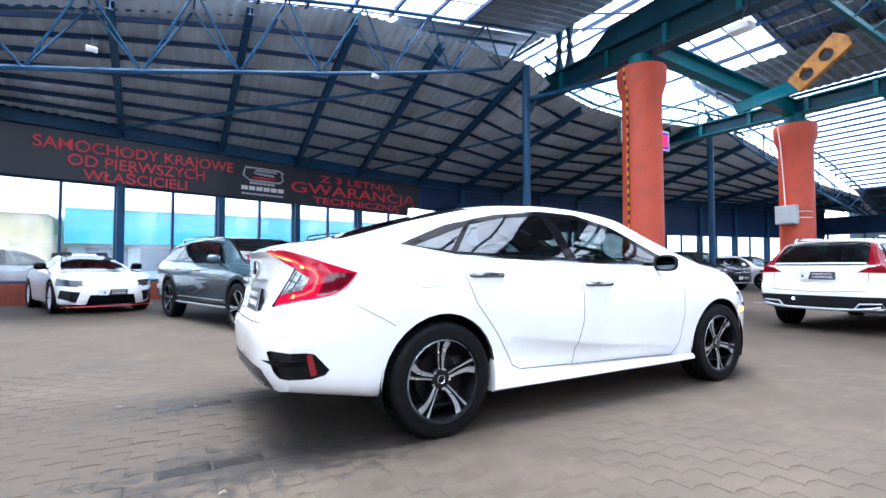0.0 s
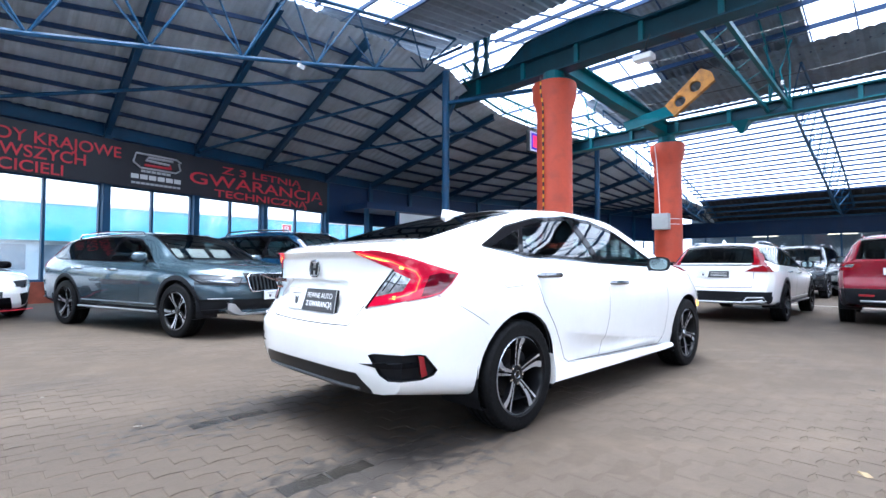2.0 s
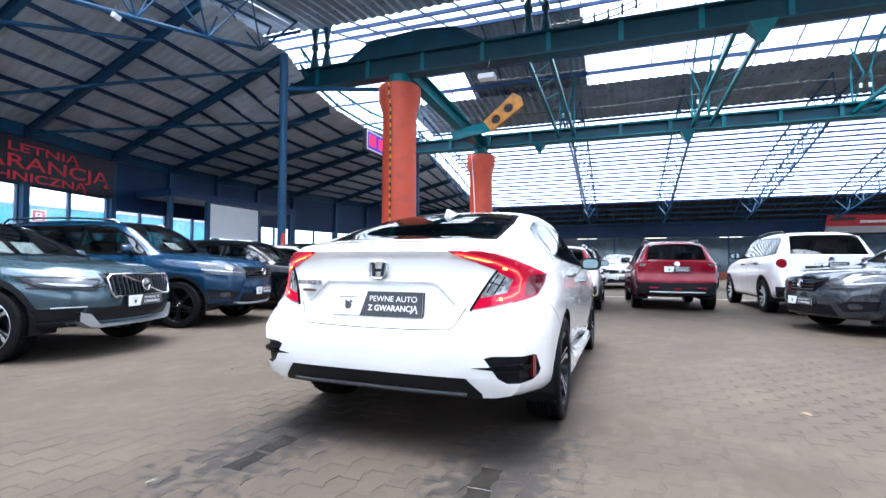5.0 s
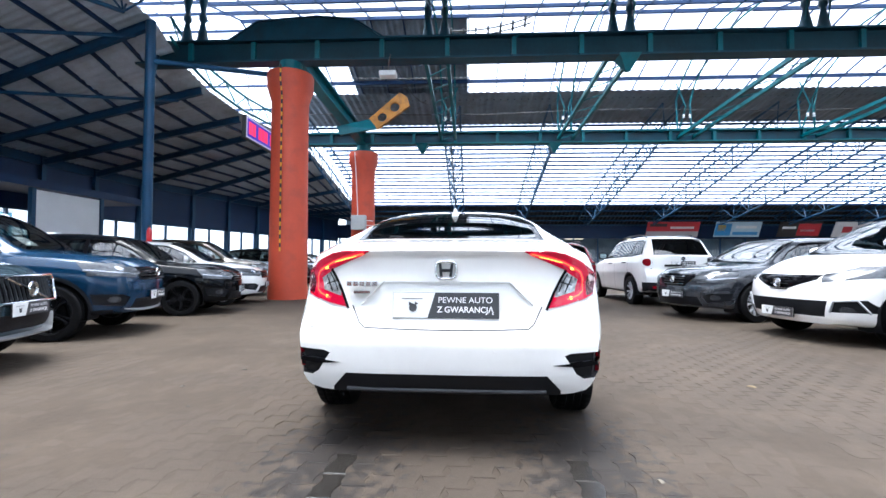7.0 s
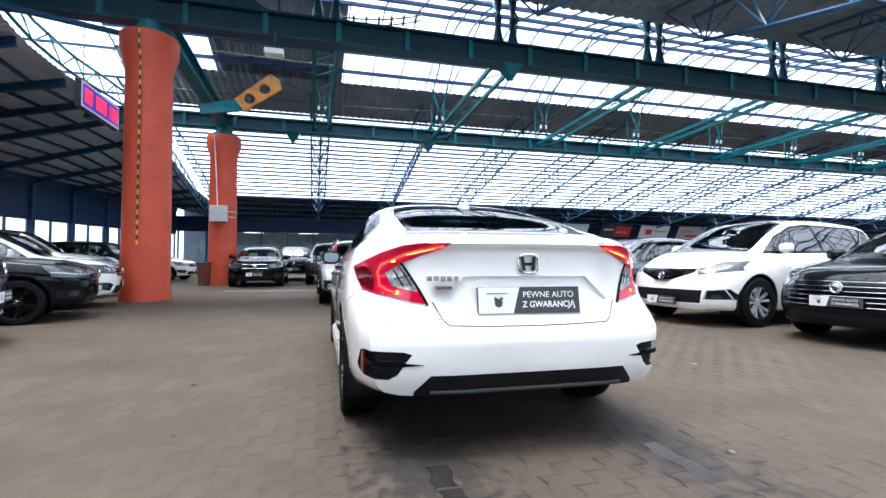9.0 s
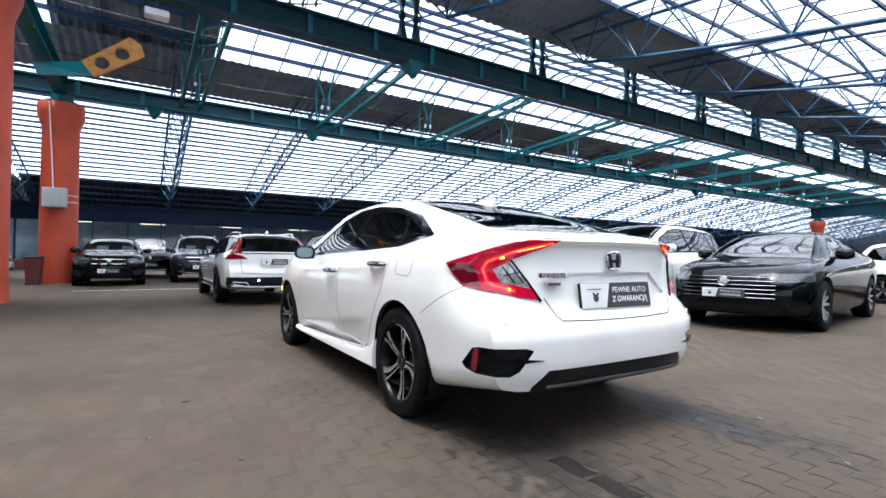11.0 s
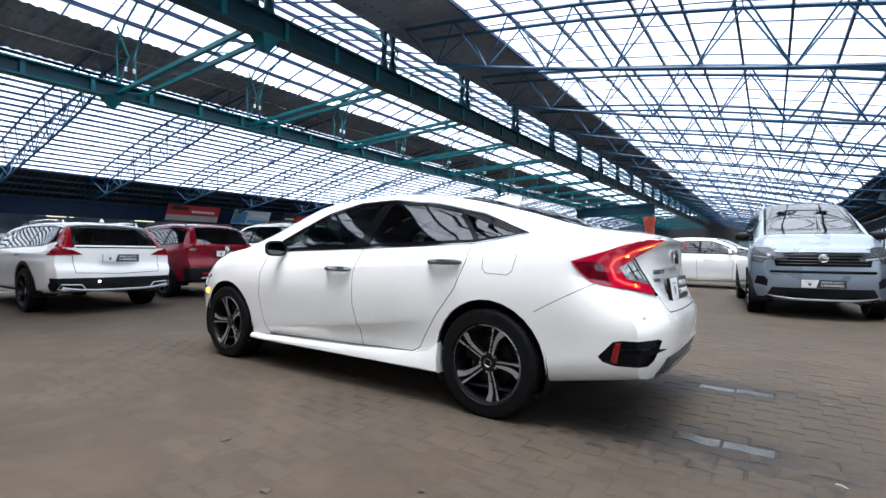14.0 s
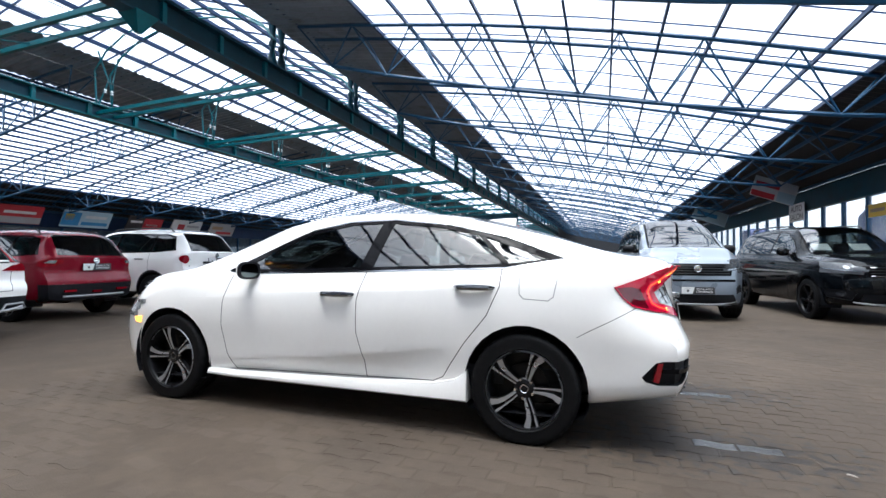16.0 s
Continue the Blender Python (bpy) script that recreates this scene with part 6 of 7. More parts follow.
for y, z in ((0.72, 0.628), (0.25, 0.53), (-0.25, 0.53), (-0.72, 0.628)):
    bm = bmesh.new()
    xr = (-0.938 if z < 0.6 else -0.918) + 0.21 * (abs(y) / 0.895) ** 4.5
    lathe(bm, [(0.011, -0.006), (0.011, 0.0005), (0.009, 0.001), (0.0, 0.001)], 14, "z", Matrix.Translation((xr, y, z)) @ Matrix.Rotation(-(0.75 * (y / 0.895) ** 2) * (1 if y > 0 else -1), 4, "Z") @ REAR)
    part("parking_sensor", bm, M_CARWHITE, car)

# satin ridge bar across the lower bumper strip, its grey painting in the highlight
bm = bmesh.new()
tube(bm, [(-0.902 + 0.19 * (abs(y) / 0.895) ** 4.5, y, 0.322) for y in np.linspace(-0.51, 0.51, 21)], 0.009, 8)
part("bumper_lip", bm, mat("highlight_grey_plastic", (0.06, 0.062, 0.066), 0.35, 0.0, 0.1, 8), car, "satin grey ridge in the black strip, its highlight put into the colour", smooth=True)

# sill covers along the foot of the doors
for s in (-1, 1):
    bm = bmesh.new()
    rows = []
    for x, k, z1 in ((0.345, 1.0, 0.40), (0.42, 1.0, 0.345), (0.56, 1.0, 0.312), (1.08, 1.0, 0.284), (2.11, 1.0, 0.258), (2.335, 0.985, 0.262)):
        z0 = 0.205
        prof = ((0.74, z0), (0.872, z0 + 0.002), (0.893, z0 + 0.016), (0.894, z0 + 0.55 * (z1 - z0)), (0.878, z1 - 0.006), (0.845, z1))
        rows.append([bm.verts.new((x, s * y * k, z)) for y, z in prof])
    for a, b in zip(rows, rows[1:]):
        for j in range(5):
            bm.faces.new((a[j], b[j], b[j + 1], a[j + 1]))
    bm.faces.new(rows[0])
    bm.faces.new(rows[-1])
    bmesh.ops.recalc_face_normals(bm, faces=bm.faces[:])
    part("sill_cover", bm, M_CARWHITE, car, smooth=35)

# ---- parked cars ----
M_SKID = mat("satin_silver_trim", (0.34, 0.345, 0.35), 0.4, 0.5, 0.08, 8)


def shape(x0, x1, base, R, track, W, H, lip, glen, roof_f, cowl, cowlz, hoodz, nosez, belt_r, belt_f, rw=0.62, sill=0.22, peak=None, tail=0.0, clad=0.0, cladz=0.0, **more):
    """The curves of a car's skin from its main sizes."""
    xp = peak if peak is not None else (x0 + glen + roof_f) / 2
    d = dict(
        ends=(x0, x1), base=base, wheel=R, track=track, arch=R + 0.05, reach=0.7, rear_round=0.17, front_round=0.36,
        top=[(x0, lip), (x0 + glen * 0.5, lip + (H - 0.07 - lip) * 0.56), (x0 + glen, H - 0.07), (x0 + glen + 0.3, H - 0.035), (xp, H), (roof_f, H - 0.05), ((roof_f + cowl) / 2, (H - 0.05 + cowlz) / 2 + 0.03), (cowl, cowlz), (cowl + 0.12, cowlz - 0.025), (x1 - 0.35, hoodz), (x1 - 0.1, (hoodz + nosez) / 2), (x1, nosez)],
        sill=[(x0, sill + 0.10), (x0 + 0.4, sill + 0.04), (0.4, sill), (base - 0.4, sill), (base + 0.3, sill + 0.02), (x1, sill + 0.05)],
        width=[(x0, W * 0.88), (x0 + 0.25, W * 0.955), (0.0, W), (base, W), (base + 0.4, W * 0.965), (x1, W * 0.78)],
        belt=[(x0, belt_r), (0.0, belt_r), (base * 0.5, (belt_r + belt_f) / 2), (cowl - 0.1, belt_f), (x1 - 0.3, hoodz - 0.10), (x1, nosez - 0.06)],
        roofw=[(x0, rw * 1.02), (0.0, rw), (base * 0.5, rw), (roof_f, rw * 1.02), (cowl, rw * 1.18), (x1, rw * 0.95)],
        tail=[(sill, x0 + 0.06), (sill + 0.2, x0), (sill + 0.4, x0 - 0.02), (lip - 0.25, x0 + 0.03 + tail), (lip, x0 + 0.02 + tail)],
        nose=[(sill, x1 - 0.10), (sill + 0.15, x1 - 0.02), (sill + 0.3, x1), (nosez - 0.08, x1 - 0.02), (nosez + 0.05, x1 - 0.10)],
        clad=clad, cladz=cladz, paired=("tail_lamp", "head_lamp", "front_window", "rear_window", "quarter_window", "fog_lamp", "reflector", "fog_recess", "lamp_strip", "lamp_lens", "lamp_edge", "window_trim", "shut_line", "side_intake"),
    )
    d.update(more)
    return plan(d)


def std(sp, colour, dlo, splits, ws, rg, tails, heads, grille, lower, rear_low, doors, rearglass=M_PRIVACY, sideglass=M_PRIVACY, extra=()):
    """The usual marks. splits: x of the pillars; ws: windscreen x, half-widths; rg: rear glass outline half."""
    marks = [("window_trim", 2, M_GLOSSBLACK, [dlo], "side", 0.001, 0.004, None)]
    xs = sorted(splits)
    names = ["quarter_window", "rear_window", "front_window"]
    edges = [min(p[0] for p in dlo) + 0.06] + xs + [max(p[0] for p in dlo) - 0.08]
    cx, cz = sum(p[0] for p in dlo) / len(dlo), sum(p[1] for p in dlo) / len(dlo)
    inner = [(cx + (x - cx) * 0.965, cz + (z - cz) * 0.86) for x, z in dlo]
    for i, (a, b) in enumerate(zip(edges, edges[1:])):
        nm = names[max(0, i + 3 - (len(edges) - 1))]
        win = clip(inner, a + 0.03, b - 0.03)
        if len(win) > 2:
            marks.append((nm, 30 + i, M_GLASS if nm == "front_window" else sideglass, [win], "side", -0.002, 0, (2,)))
    xb, yb, xt, yt = ws
    marks += [
        ("windscreen_surround", 6, M_GLOSSBLACK, [[(xb, -yb), (xb, yb), (xt, yt), (xt, -yt)]], "top", 0, 0, (0,)),
        ("windscreen", 7, M_SCREEN, [[(xb - 0.05, -yb + 0.04), (xb - 0.05, yb - 0.04), (xt + 0.04, yt - 0.04), (xt + 0.04, -yt + 0.04)]], "top", -0.002, 0, (6,)),
        ("rear_glass", 8, rearglass, [[(a, b) for a, b in rg] + [(-a, b) for a, b in rg[::-1]]], "rear", 0.0, 0.004, (0,)),
    ]
    for plane, polys in tails:
        marks.append(("tail_lamp", 10, M_TAILOFF, polys if plane == "side" else mirror(polys), plane, 0.008, 0.015, (0,)))
    for plane, polys in heads:
        marks.append(("head_lamp", 21, M_HEAD, polys if plane == "side" else mirror(polys), plane, 0.005, 0.012, (0,)))
    if grille:
        marks.append(("grille", 22, M_GLOSSBLACK, [grille + [(-a, b) for a, b in grille[::-1]]], "front", 0.0, 0.0, (0,)))
    if lower:
        marks.append(("lower_grille", 23, M_PLASTIC, [lower + [(-a, b) for a, b in lower[::-1]]], "front", -0.004, 0.0, (0, 90)))
    if rear_low:
        marks.append(("bumper_cover", 15, M_PLASTIC, [rear_low + [(-a, b) for a, b in rear_low[::-1]]], "rear", 0.003, 0.006, (0, 90)))
    for line in doors:
        marks.append(("shut_line", 20, M_SEAM, stroke(line, 0.007), "side", 0, 0, (0,)))
    return marks + list(extra)


def clip(poly, a, b):
    """The part of a convex outline between x = a and x = b."""
    for sgn, lim in ((1, a), (-1, b)):
        out = []
        for p, q in zip(poly, poly[1:] + poly[:1]):
            dp, dq = sgn * (p[0] - lim), sgn * (q[0] - lim)
            if dp >= 0:
                out.append(p)
            if dp * dq < 0:
                t = dp / (dp - dq)
                out.append((p[0] + (q[0] - p[0]) * t, p[1] + (q[1] - p[1]) * t))
        poly = out
        if len(poly) < 3:
            return []
    return poly


def at(x, y, heading):
    return pose(x, y, 0, 0, 0, heading)


def ring_badge(car, m, r, material=M_CHROME, bar_on=False):
    bm = bmesh.new()
    tube(bm, [m @ Vector((r * math.cos(t), r * math.sin(t), 0.004)) for t in np.linspace(0, 2 * math.pi, 21)], r * 0.16, 6, False)
    lathe(bm, [(r * 0.9, 0.002), (0.0, 0.004)], 16, "z", m)
    part("badge", bm, material, car, smooth=True)


def rails(car, x0, x1, y, z, sag, material=M_CHROME):
    for s in (-1, 1):
        bm = bmesh.new()
        pts = [(x0, s * y, z - sag), (x0 + 0.08, s * y, z + 0.03)] + [(x0 + (x1 - x0) * f, s * (y + 0.01), z + 0.05) for f in (0.3, 0.6)] + [(x1 - 0.08, s * y, z + 0.02), (x1, s * y, z - sag)]
        tube(bm, pts, 0.016, 6)
        part("roof_rail", bm, material, car, smooth=True)


def mirrors_handles(car, sp, xm, zm, shell, hs, hm=None):
    for s in (-1, 1):
        side_mirror(car, xm, s * (sp["width"](xm) * 0.90), zm, shell)
        for x, z in hs:
            handle(car, x, s * (sp["width"](x) * 0.985), z, 0.22, hm or shell)


def price_cards(car, x, z, pitch, ys):
    for y in ys:
        bm = bmesh.new()
        box(bm, -0.002, 0.002, -0.15, 0.15, 0, 0.21, pose(x, y, z, 0, pitch, 0))
        part("price_card", bm, M_PAPER, car, "white paper card behind the windscreen")


# --- raised estates: one grey, one white
def estate(label, colour, m, front_bars):
    sp = shape(-1.13, 3.80, 2.94, 0.352, 1.65, 0.94, 1.475, 1.03, 0.50, 1.78, 2.55, 1.04, 0.93, 0.80, 1.00, 0.95, 0.60, 0.27, 0.9, 0.02, 0.055, 0.37, style="twin" if front_bars else "dark", tyre=0.235)
    dlo = [(-0.80, 1.10), (-0.5, 1.035), (1.2, 0.99), (2.33, 0.975), (1.95, 1.20), (1.62, 1.33), (1.0, 1.39), (-0.2, 1.37), (-0.60, 1.335)]
    marks = std(sp, colour, dlo, (0.12, 1.12), (2.62, 0.68, 1.74, 0.57), [(0.62, 1.055), (0.53, 1.415)],
                [("rear", [[(0.50, 1.405), (0.62, 1.405), (0.88, 1.02), (0.60, 1.02)], [(0.95, 1.03), (0.70, 1.03), (0.62, 0.985), (0.40, 0.955), (0.41, 0.912), (0.95, 0.900)]]), ("side", [[(-1.2, 1.05), (-0.93, 1.02), (-0.96, 0.92), (-1.2, 0.90)], [(-1.2, 1.10), (-0.99, 1.02), (-0.82, 1.40), (-0.92, 1.40)]])],
                [("front", [[(0.50, 0.765), (0.97, 0.815), (0.97, 0.715), (0.56, 0.675)]]), ("side", [[(3.20, 0.80), (3.85, 0.80), (3.85, 0.705), (3.40, 0.71)]])],
                [(0.44, 0.84), (0.46, 0.80), (0.42, 0.60)], [(0.62, 0.50), (0.62, 0.36)], [(0.97, 0.56), (0.97, 0.30)],
                [[(1.06, 0.38), (1.06, 0.97)], [(2.05, 0.40), (2.12, 0.70), (2.2, 0.93)], [(0.45, 0.38), (0.10, 0.75), (0.12, 1.0)]],
                extra=[("lamp_edge", 33, M_PLASTIC, mirror(stroke([(0.50, 0.772), (0.97, 0.822)], 0.012) + stroke([(0.56, 0.672), (0.97, 0.710)], 0.016) + stroke([(0.50, 0.772), (0.56, 0.672)], 0.014)), "front", 0.006, 0.01, (0, 21)), ("lamp_edge", 33, M_PLASTIC, stroke([(3.20, 0.806), (3.85, 0.806)], 0.010) + stroke([(3.19, 0.806), (3.40, 0.706)], 0.014) + stroke([(3.40, 0.704), (3.85, 0.700)], 0.016), "side", 0.006, 0.01, (0, 21)), ("tailgate_line", 28, M_SEAM, mirror(stroke([(0.62, 0.90), (0.60, 0.64), (0.0, 0.615)], 0.008)), "rear", -0.002, 0, (0,)), ("tailgate_step", 26, M_PLASTIC, [[(-0.60, 1.035), (0.60, 1.035), (0.58, 1.012), (-0.58, 1.012)]], "rear", -0.004, 0, (0,)), ("lamp_strip", 29, M_DAYLAMP, mirror(stroke([(0.58, 0.715), (0.92, 0.752)], 0.020)), "front", 0.007, 0.01, (21,)), ("fog_recess", 27, M_PLASTIC, mirror([[(0.64, 0.50), (0.88, 0.50), (0.88, 0.36), (0.68, 0.38)]]), "front", -0.012, -0.012, (0, 90))])
    car = make_car("estate_car", label, sp, m, colour, marks)
    mirrors_handles(car, sp, 2.12, 0.98, colour, ((0.35, 0.90), (1.35, 0.88)), M_CHROME)
    rails(car, -0.45, 1.55, 0.54, 1.42, 0.03)
    for sg in (-1, 1):
        for nm, x0, x1, z, r, lab in (("sill_trim", 0.42, 2.52, 0.315, 0.016, "silver sill strip"), ("door_strip", 0.50, 2.44, 0.415, 0.007, "thin silver door strip")):
            bm = bmesh.new()
            tube(bm, [(x, sg * (sp["width"](x) * 0.975 + 0.006), z) for x in np.linspace(x0, x1, 7)], r, 6)
            part(nm, bm, M_SKID, car, lab, smooth=True)
    tail_x = lambda y: -1.135 + 0.17 * (abs(y) / 0.94) ** 3
    nose_x = lambda y: 3.795 - 0.36 * (abs(y) / 0.94) ** 2.6
    bm = bmesh.new()
    tube(bm, [(tail_x(y), y, 0.365 + 0.05 * (abs(y) / 0.75) ** 4) for y in np.linspace(-0.75, 0.75, 15)], 0.020, 6)
    part("skid_trim", bm, M_SKID, car, "silver skid trim", smooth=True)
    for sg in (-1, 1):
        bm = bmesh.new()
        tube(bm, [(tail_x(y) - 0.006, sg * y, z) for y, z in ((0.46, 0.375), (0.52, 0.455), (0.76, 0.465), (0.80, 0.40), (0.74, 0.385), (0.46, 0.375))], 0.014, 6, False)
        part("exhaust_surround", bm, M_SKID, car, "silver frame round the exhaust end", smooth=True)
    plate(car, Matrix.Translation((-1.165, 0, 0.86)) @ REAR)
    if front_bars:
        for k in range(15):
            bm = bmesh.new()
            y = -0.38 + 0.76 * k / 14
            bar(bm, (3.81 - 0.36 * (abs(y) / 0.94) ** 2.6, y, 0.62), (3.76 - 0.36 * (abs(y) / 0.94) ** 2.6, y, 0.81), 0.008, 0.02)
            part("grille_bar", bm, M_DARK, car)
        bm = bmesh.new()
        ring = [(3.84 - 0.36 * (abs(y) / 0.94) ** 2.6 - (z - 0.62) * 0.2, y, z) for y, z in ((-0.45, 0.66), (-0.42, 0.60), (0.42, 0.60), (0.45, 0.66), (0.46, 0.79), (0.42, 0.83), (-0.42, 0.83), (-0.46, 0.79), (-0.45, 0.66))]
        tube(bm, ring, 0.013, 6, False)
        tube(bm, [(3.80, 0.30, 0.615), (3.80, -0.30, 0.82)], 0.012, 6)
        part("grille_frame", bm, M_CHROME, car, "chrome grille frame", smooth=True)
        ring_badge(car, Matrix.Translation((3.835, 0, 0.715)) @ FRONT, 0.062)
        plate(car, Matrix.Translation((3.83, 0, 0.545)) @ FRONT)
        bm = bmesh.new()
        low = [(-0.68, 0.36, 0.47), (-0.60, 0.30, 0.45), (-0.52, 0.285, 0.34)] + [(y, 0.285, 0.322) for y in np.linspace(-0.45, 0.45, 13)] + [(0.52, 0.285, 0.34), (0.60, 0.30, 0.45), (0.68, 0.36, 0.47)]
        rows = [[bm.verts.new((nose_x(y) + dx, y, z)) for dx, z in ((-0.06, za), (0.016, za + 0.012), (0.020, zb - 0.012), (-0.06, zb))] for y, za, zb in low]
        for a, b in zip(rows, rows[1:]):
            for k in range(3):
                bm.faces.new((a[k], b[k], b[k + 1], a[k + 1]))
        part("front_skid_trim", bm, M_SKID, car, "silver skid trim", smooth=True)
        for s in (-1, 1):
            bm = bmesh.new()
            tube(bm, [(nose_x(y), s * y, 0.515) for y in np.linspace(0.62, 0.86, 7)], 0.006, 6)
            part("bumper_trim", bm, M_SKID, car, smooth=True)
        price_cards(car, 2.05, 1.06, -50, (0.42, 0.02, -0.4))
    else:
        bm = bmesh.new()
        lathe(bm, [(0.018, 0.0), (0.0, 0.006)], 12, "z", Matrix.Translation((-1.155, 0.30, 0.50)) @ REAR)
        part("lit_lamp", bm, M_LAMPLIT, car, "lit white bumper lamp")
        bm = bmesh.new()
        bmesh.ops.create_cone(bm, segments=8, radius1=0.045, radius2=0.012, depth=0.06, cap_ends=True, matrix=pose(-0.4, 0, 1.475))
        part("roof_fin", bm, colour, car)
    return car


estate("dark grey-blue raised estate car with black cladding and skid trim", M_CARGREY, at(-0.28, 7.47, -74), True)
estate("white raised estate car with tall red tail lamps and black cladding", M_CARWHITE, at(7.80, 0.06, 0.5) @ Matrix.Diagonal((0.925, 0.925, 0.945, 1)), False)


# --- sport utility cars and hatchbacks
def suv(name, label, colour, m, x0=-0.98, x1=3.52, base=2.70, R=0.345, W=0.91, H=1.64, lip=1.06, clad=0.05, cladz=0.36, tails=None, rear=False, front=True, rail=None, style="twin", grille=None, shell=None, chrome_bar=False, skid=True, hood=1.0, rearlow=0.62, cards=True, sill=0.26, belt=None, fwd=0.0, slats=4, slat_mat=None, cowl_up=0.10, heads=None, lower=None, plate_z=None, fog=None, tail_clear=None):
    belt = belt or lip - 0.02
    sp = shape(x0, x1, base, R, W * 2 - 0.24, W, H, lip, 0.42, base - 1.12 + fwd * 0.3, base - 0.40 + fwd, hood + cowl_up, hood, hood - 0.12, belt, belt - 0.06, W * 0.66, sill, None, 0.02, clad, cladz, style=style, tyre=0.225)
    dlo = [(x0 + 0.35, belt + 0.06), (0.0, belt + 0.02), (base - 0.52 + fwd, belt - 0.02), (base - 0.85 + fwd * 0.65, belt + (H - belt) * 0.45), (base - 1.2 + fwd * 0.3, belt + (H - belt) * 0.74), (base * 0.45, H - 0.105), (x0 + 0.7, H - 0.13), (x0 + 0.48, H - 0.18)]
    tails = tails or [("rear", [[(W * 0.62, lip), (W, lip), (W, lip - 0.20), (W * 0.66, lip - 0.17)]]), ("side", [[(x0 - 0.1, lip + 0.02), (x0 + 0.22, lip), (x0 + 0.15, lip - 0.18), (x0 - 0.1, lip - 0.20)]])]
    hz = hood - 0.13
    heads = heads or [("front", [[(W * 0.50, hz - 0.02), (W * 1.03, hz + 0.07), (W * 1.03, hz - 0.10), (W * 0.54, hz - 0.13)]]), ("side", [[(x1 - 0.62, hz + 0.07), (x1 + 0.05, hz + 0.02), (x1 + 0.05, hz - 0.10), (x1 - 0.5, hz - 0.06)]])]
    extra = []
    if front:
        extra += [("lamp_strip", 29, M_DAYLAMP, mirror(stroke([(W * 0.56, hz - 0.085), (W * 0.80, hz - 0.060), (W * 0.97, hz - 0.030)], 0.018)), "front", 0.007, 0.01, (21,)),
                  ("lamp_lens", 28, M_DAYLAMP, mirror([circle(W * 0.72, hz - 0.020, 0.030, 10)]), "front", 0.006, 0.01, (21,)),
                  ("fog_recess", 27, M_PLASTIC, mirror([fog or [(W * 0.62, sill + 0.25), (W * 0.74, sill + 0.29), (W * 0.94, sill + 0.30), (W * 0.91, sill + 0.17), (W * 0.68, sill + 0.13)]]), "front", -0.014, -0.014, (0, 90)),
                  ("fog_lamp", 25, M_HEAD, mirror([circle(W * 0.79, sill + 0.225, 0.042, 10)]), "front", -0.006, 0.008, (27,))]
    if tail_clear:
        extra.append(("lamp_clear", 34, M_DAYLAMP, mirror([tail_clear]), "rear", 0.011, 0.01, (10,)))
    if chrome_bar:
        extra.append(("chrome_bar", 26, M_CHROME, [[(-W * 0.5, hz - 0.02), (W * 0.5, hz - 0.02), (W * 0.5, hz - 0.05), (-W * 0.5, hz - 0.05)]], "front", 0.008, 0.012, (0, 22)))
    marks = std(sp, colour, dlo, (0.12, base * 0.5 - 0.24), (base - 0.34 + fwd, W * 0.74, base - 1.15 + fwd * 0.3, W * 0.63), [(W * 0.68, lip + 0.03), (W * 0.60, H - 0.11)], tails, heads,
                grille or [(W * 0.52, hz), (W * 0.48, hz - 0.17)], lower or [(W * 0.54, sill + 0.23), (W * 0.60, sill + 0.08)], [(W, rearlow), (W, sill)] if clad else [(W * 0.8, sill + 0.15), (W * 0.8, sill)],
                [[(base * 0.5 - 0.28, cladz or sill + 0.06), (base * 0.5 - 0.28, belt)], [(base - 0.72, cladz or sill + 0.06), (base - 0.66, belt - 0.1)], [(0.46, cladz or sill + 0.06), (0.10, 0.75), (0.12, belt)]], extra=extra)
    car = make_car(name, label, sp, m, colour, marks)
    mirrors_handles(car, sp, base - 0.80 + fwd * 0.7, belt + 0.0, shell or colour, ((0.35, belt - 0.12), (base * 0.5 + 0.02, belt - 0.14)))
    if rail:
        rails(car, x0 + 0.65, base - 1.2, W * 0.60, H - 0.045, 0.03, rail)
    if front:
        pz = plate_z or sill + 0.26
        gl = grille or [(W * 0.52, hz), (W * 0.48, hz - 0.17)]
        for k in range(slats):
            z = hz - 0.02 - k * 0.13 / max(1, slats - 1)
            yw = min(p[0] for p in gl) * 0.94
            bm = bmesh.new()
            tube(bm, [(sp["nose"](z) - 0.36 * (abs(y) / W) ** 2.6 + 0.006, y, z) for y in np.linspace(-yw, yw, 11)], 0.007, 5)
            part("grille_slat", bm, slat_mat or (M_CHROME if k in (0, slats - 1) else M_GLOSSPLASTIC), car, smooth=True)
        plate(car, Matrix.Translation((x1 + 0.022, 0, pz)) @ FRONT)
        ring_badge(car, Matrix.Translation((x1 + 0.008, 0, hz - 0.07)) @ FRONT, 0.055)
        if fog and not clad:
            for sg in (-1, 1):
                bm = bmesh.new()
                tube(bm, [(sp["nose"](z) - 0.36 * (abs(y) / W) ** 2.6 + 0.010, sg * y, z) for y, z in fog[:4]], 0.014, 6)
                part("fog_trim", bm, M_SKID, car, "silver trim round the fog lamp", smooth=True)
        if cards:
            price_cards(car, base - 0.86 + fwd * 0.6, belt + 0.10, -55, (0.4, -0.25))
        if skid:
            bm = bmesh.new()
            tube(bm, [(sp["nose"](sill + 0.07) - 0.36 * (abs(y) / W) ** 2.6 + 0.004, y, sill + 0.07 + 0.06 * (abs(y) / 0.68) ** 4) for y in np.linspace(-0.68, 0.68, 15)], 0.018, 6)
            part("front_skid_trim", bm, M_SKID, car, "silver skid trim")
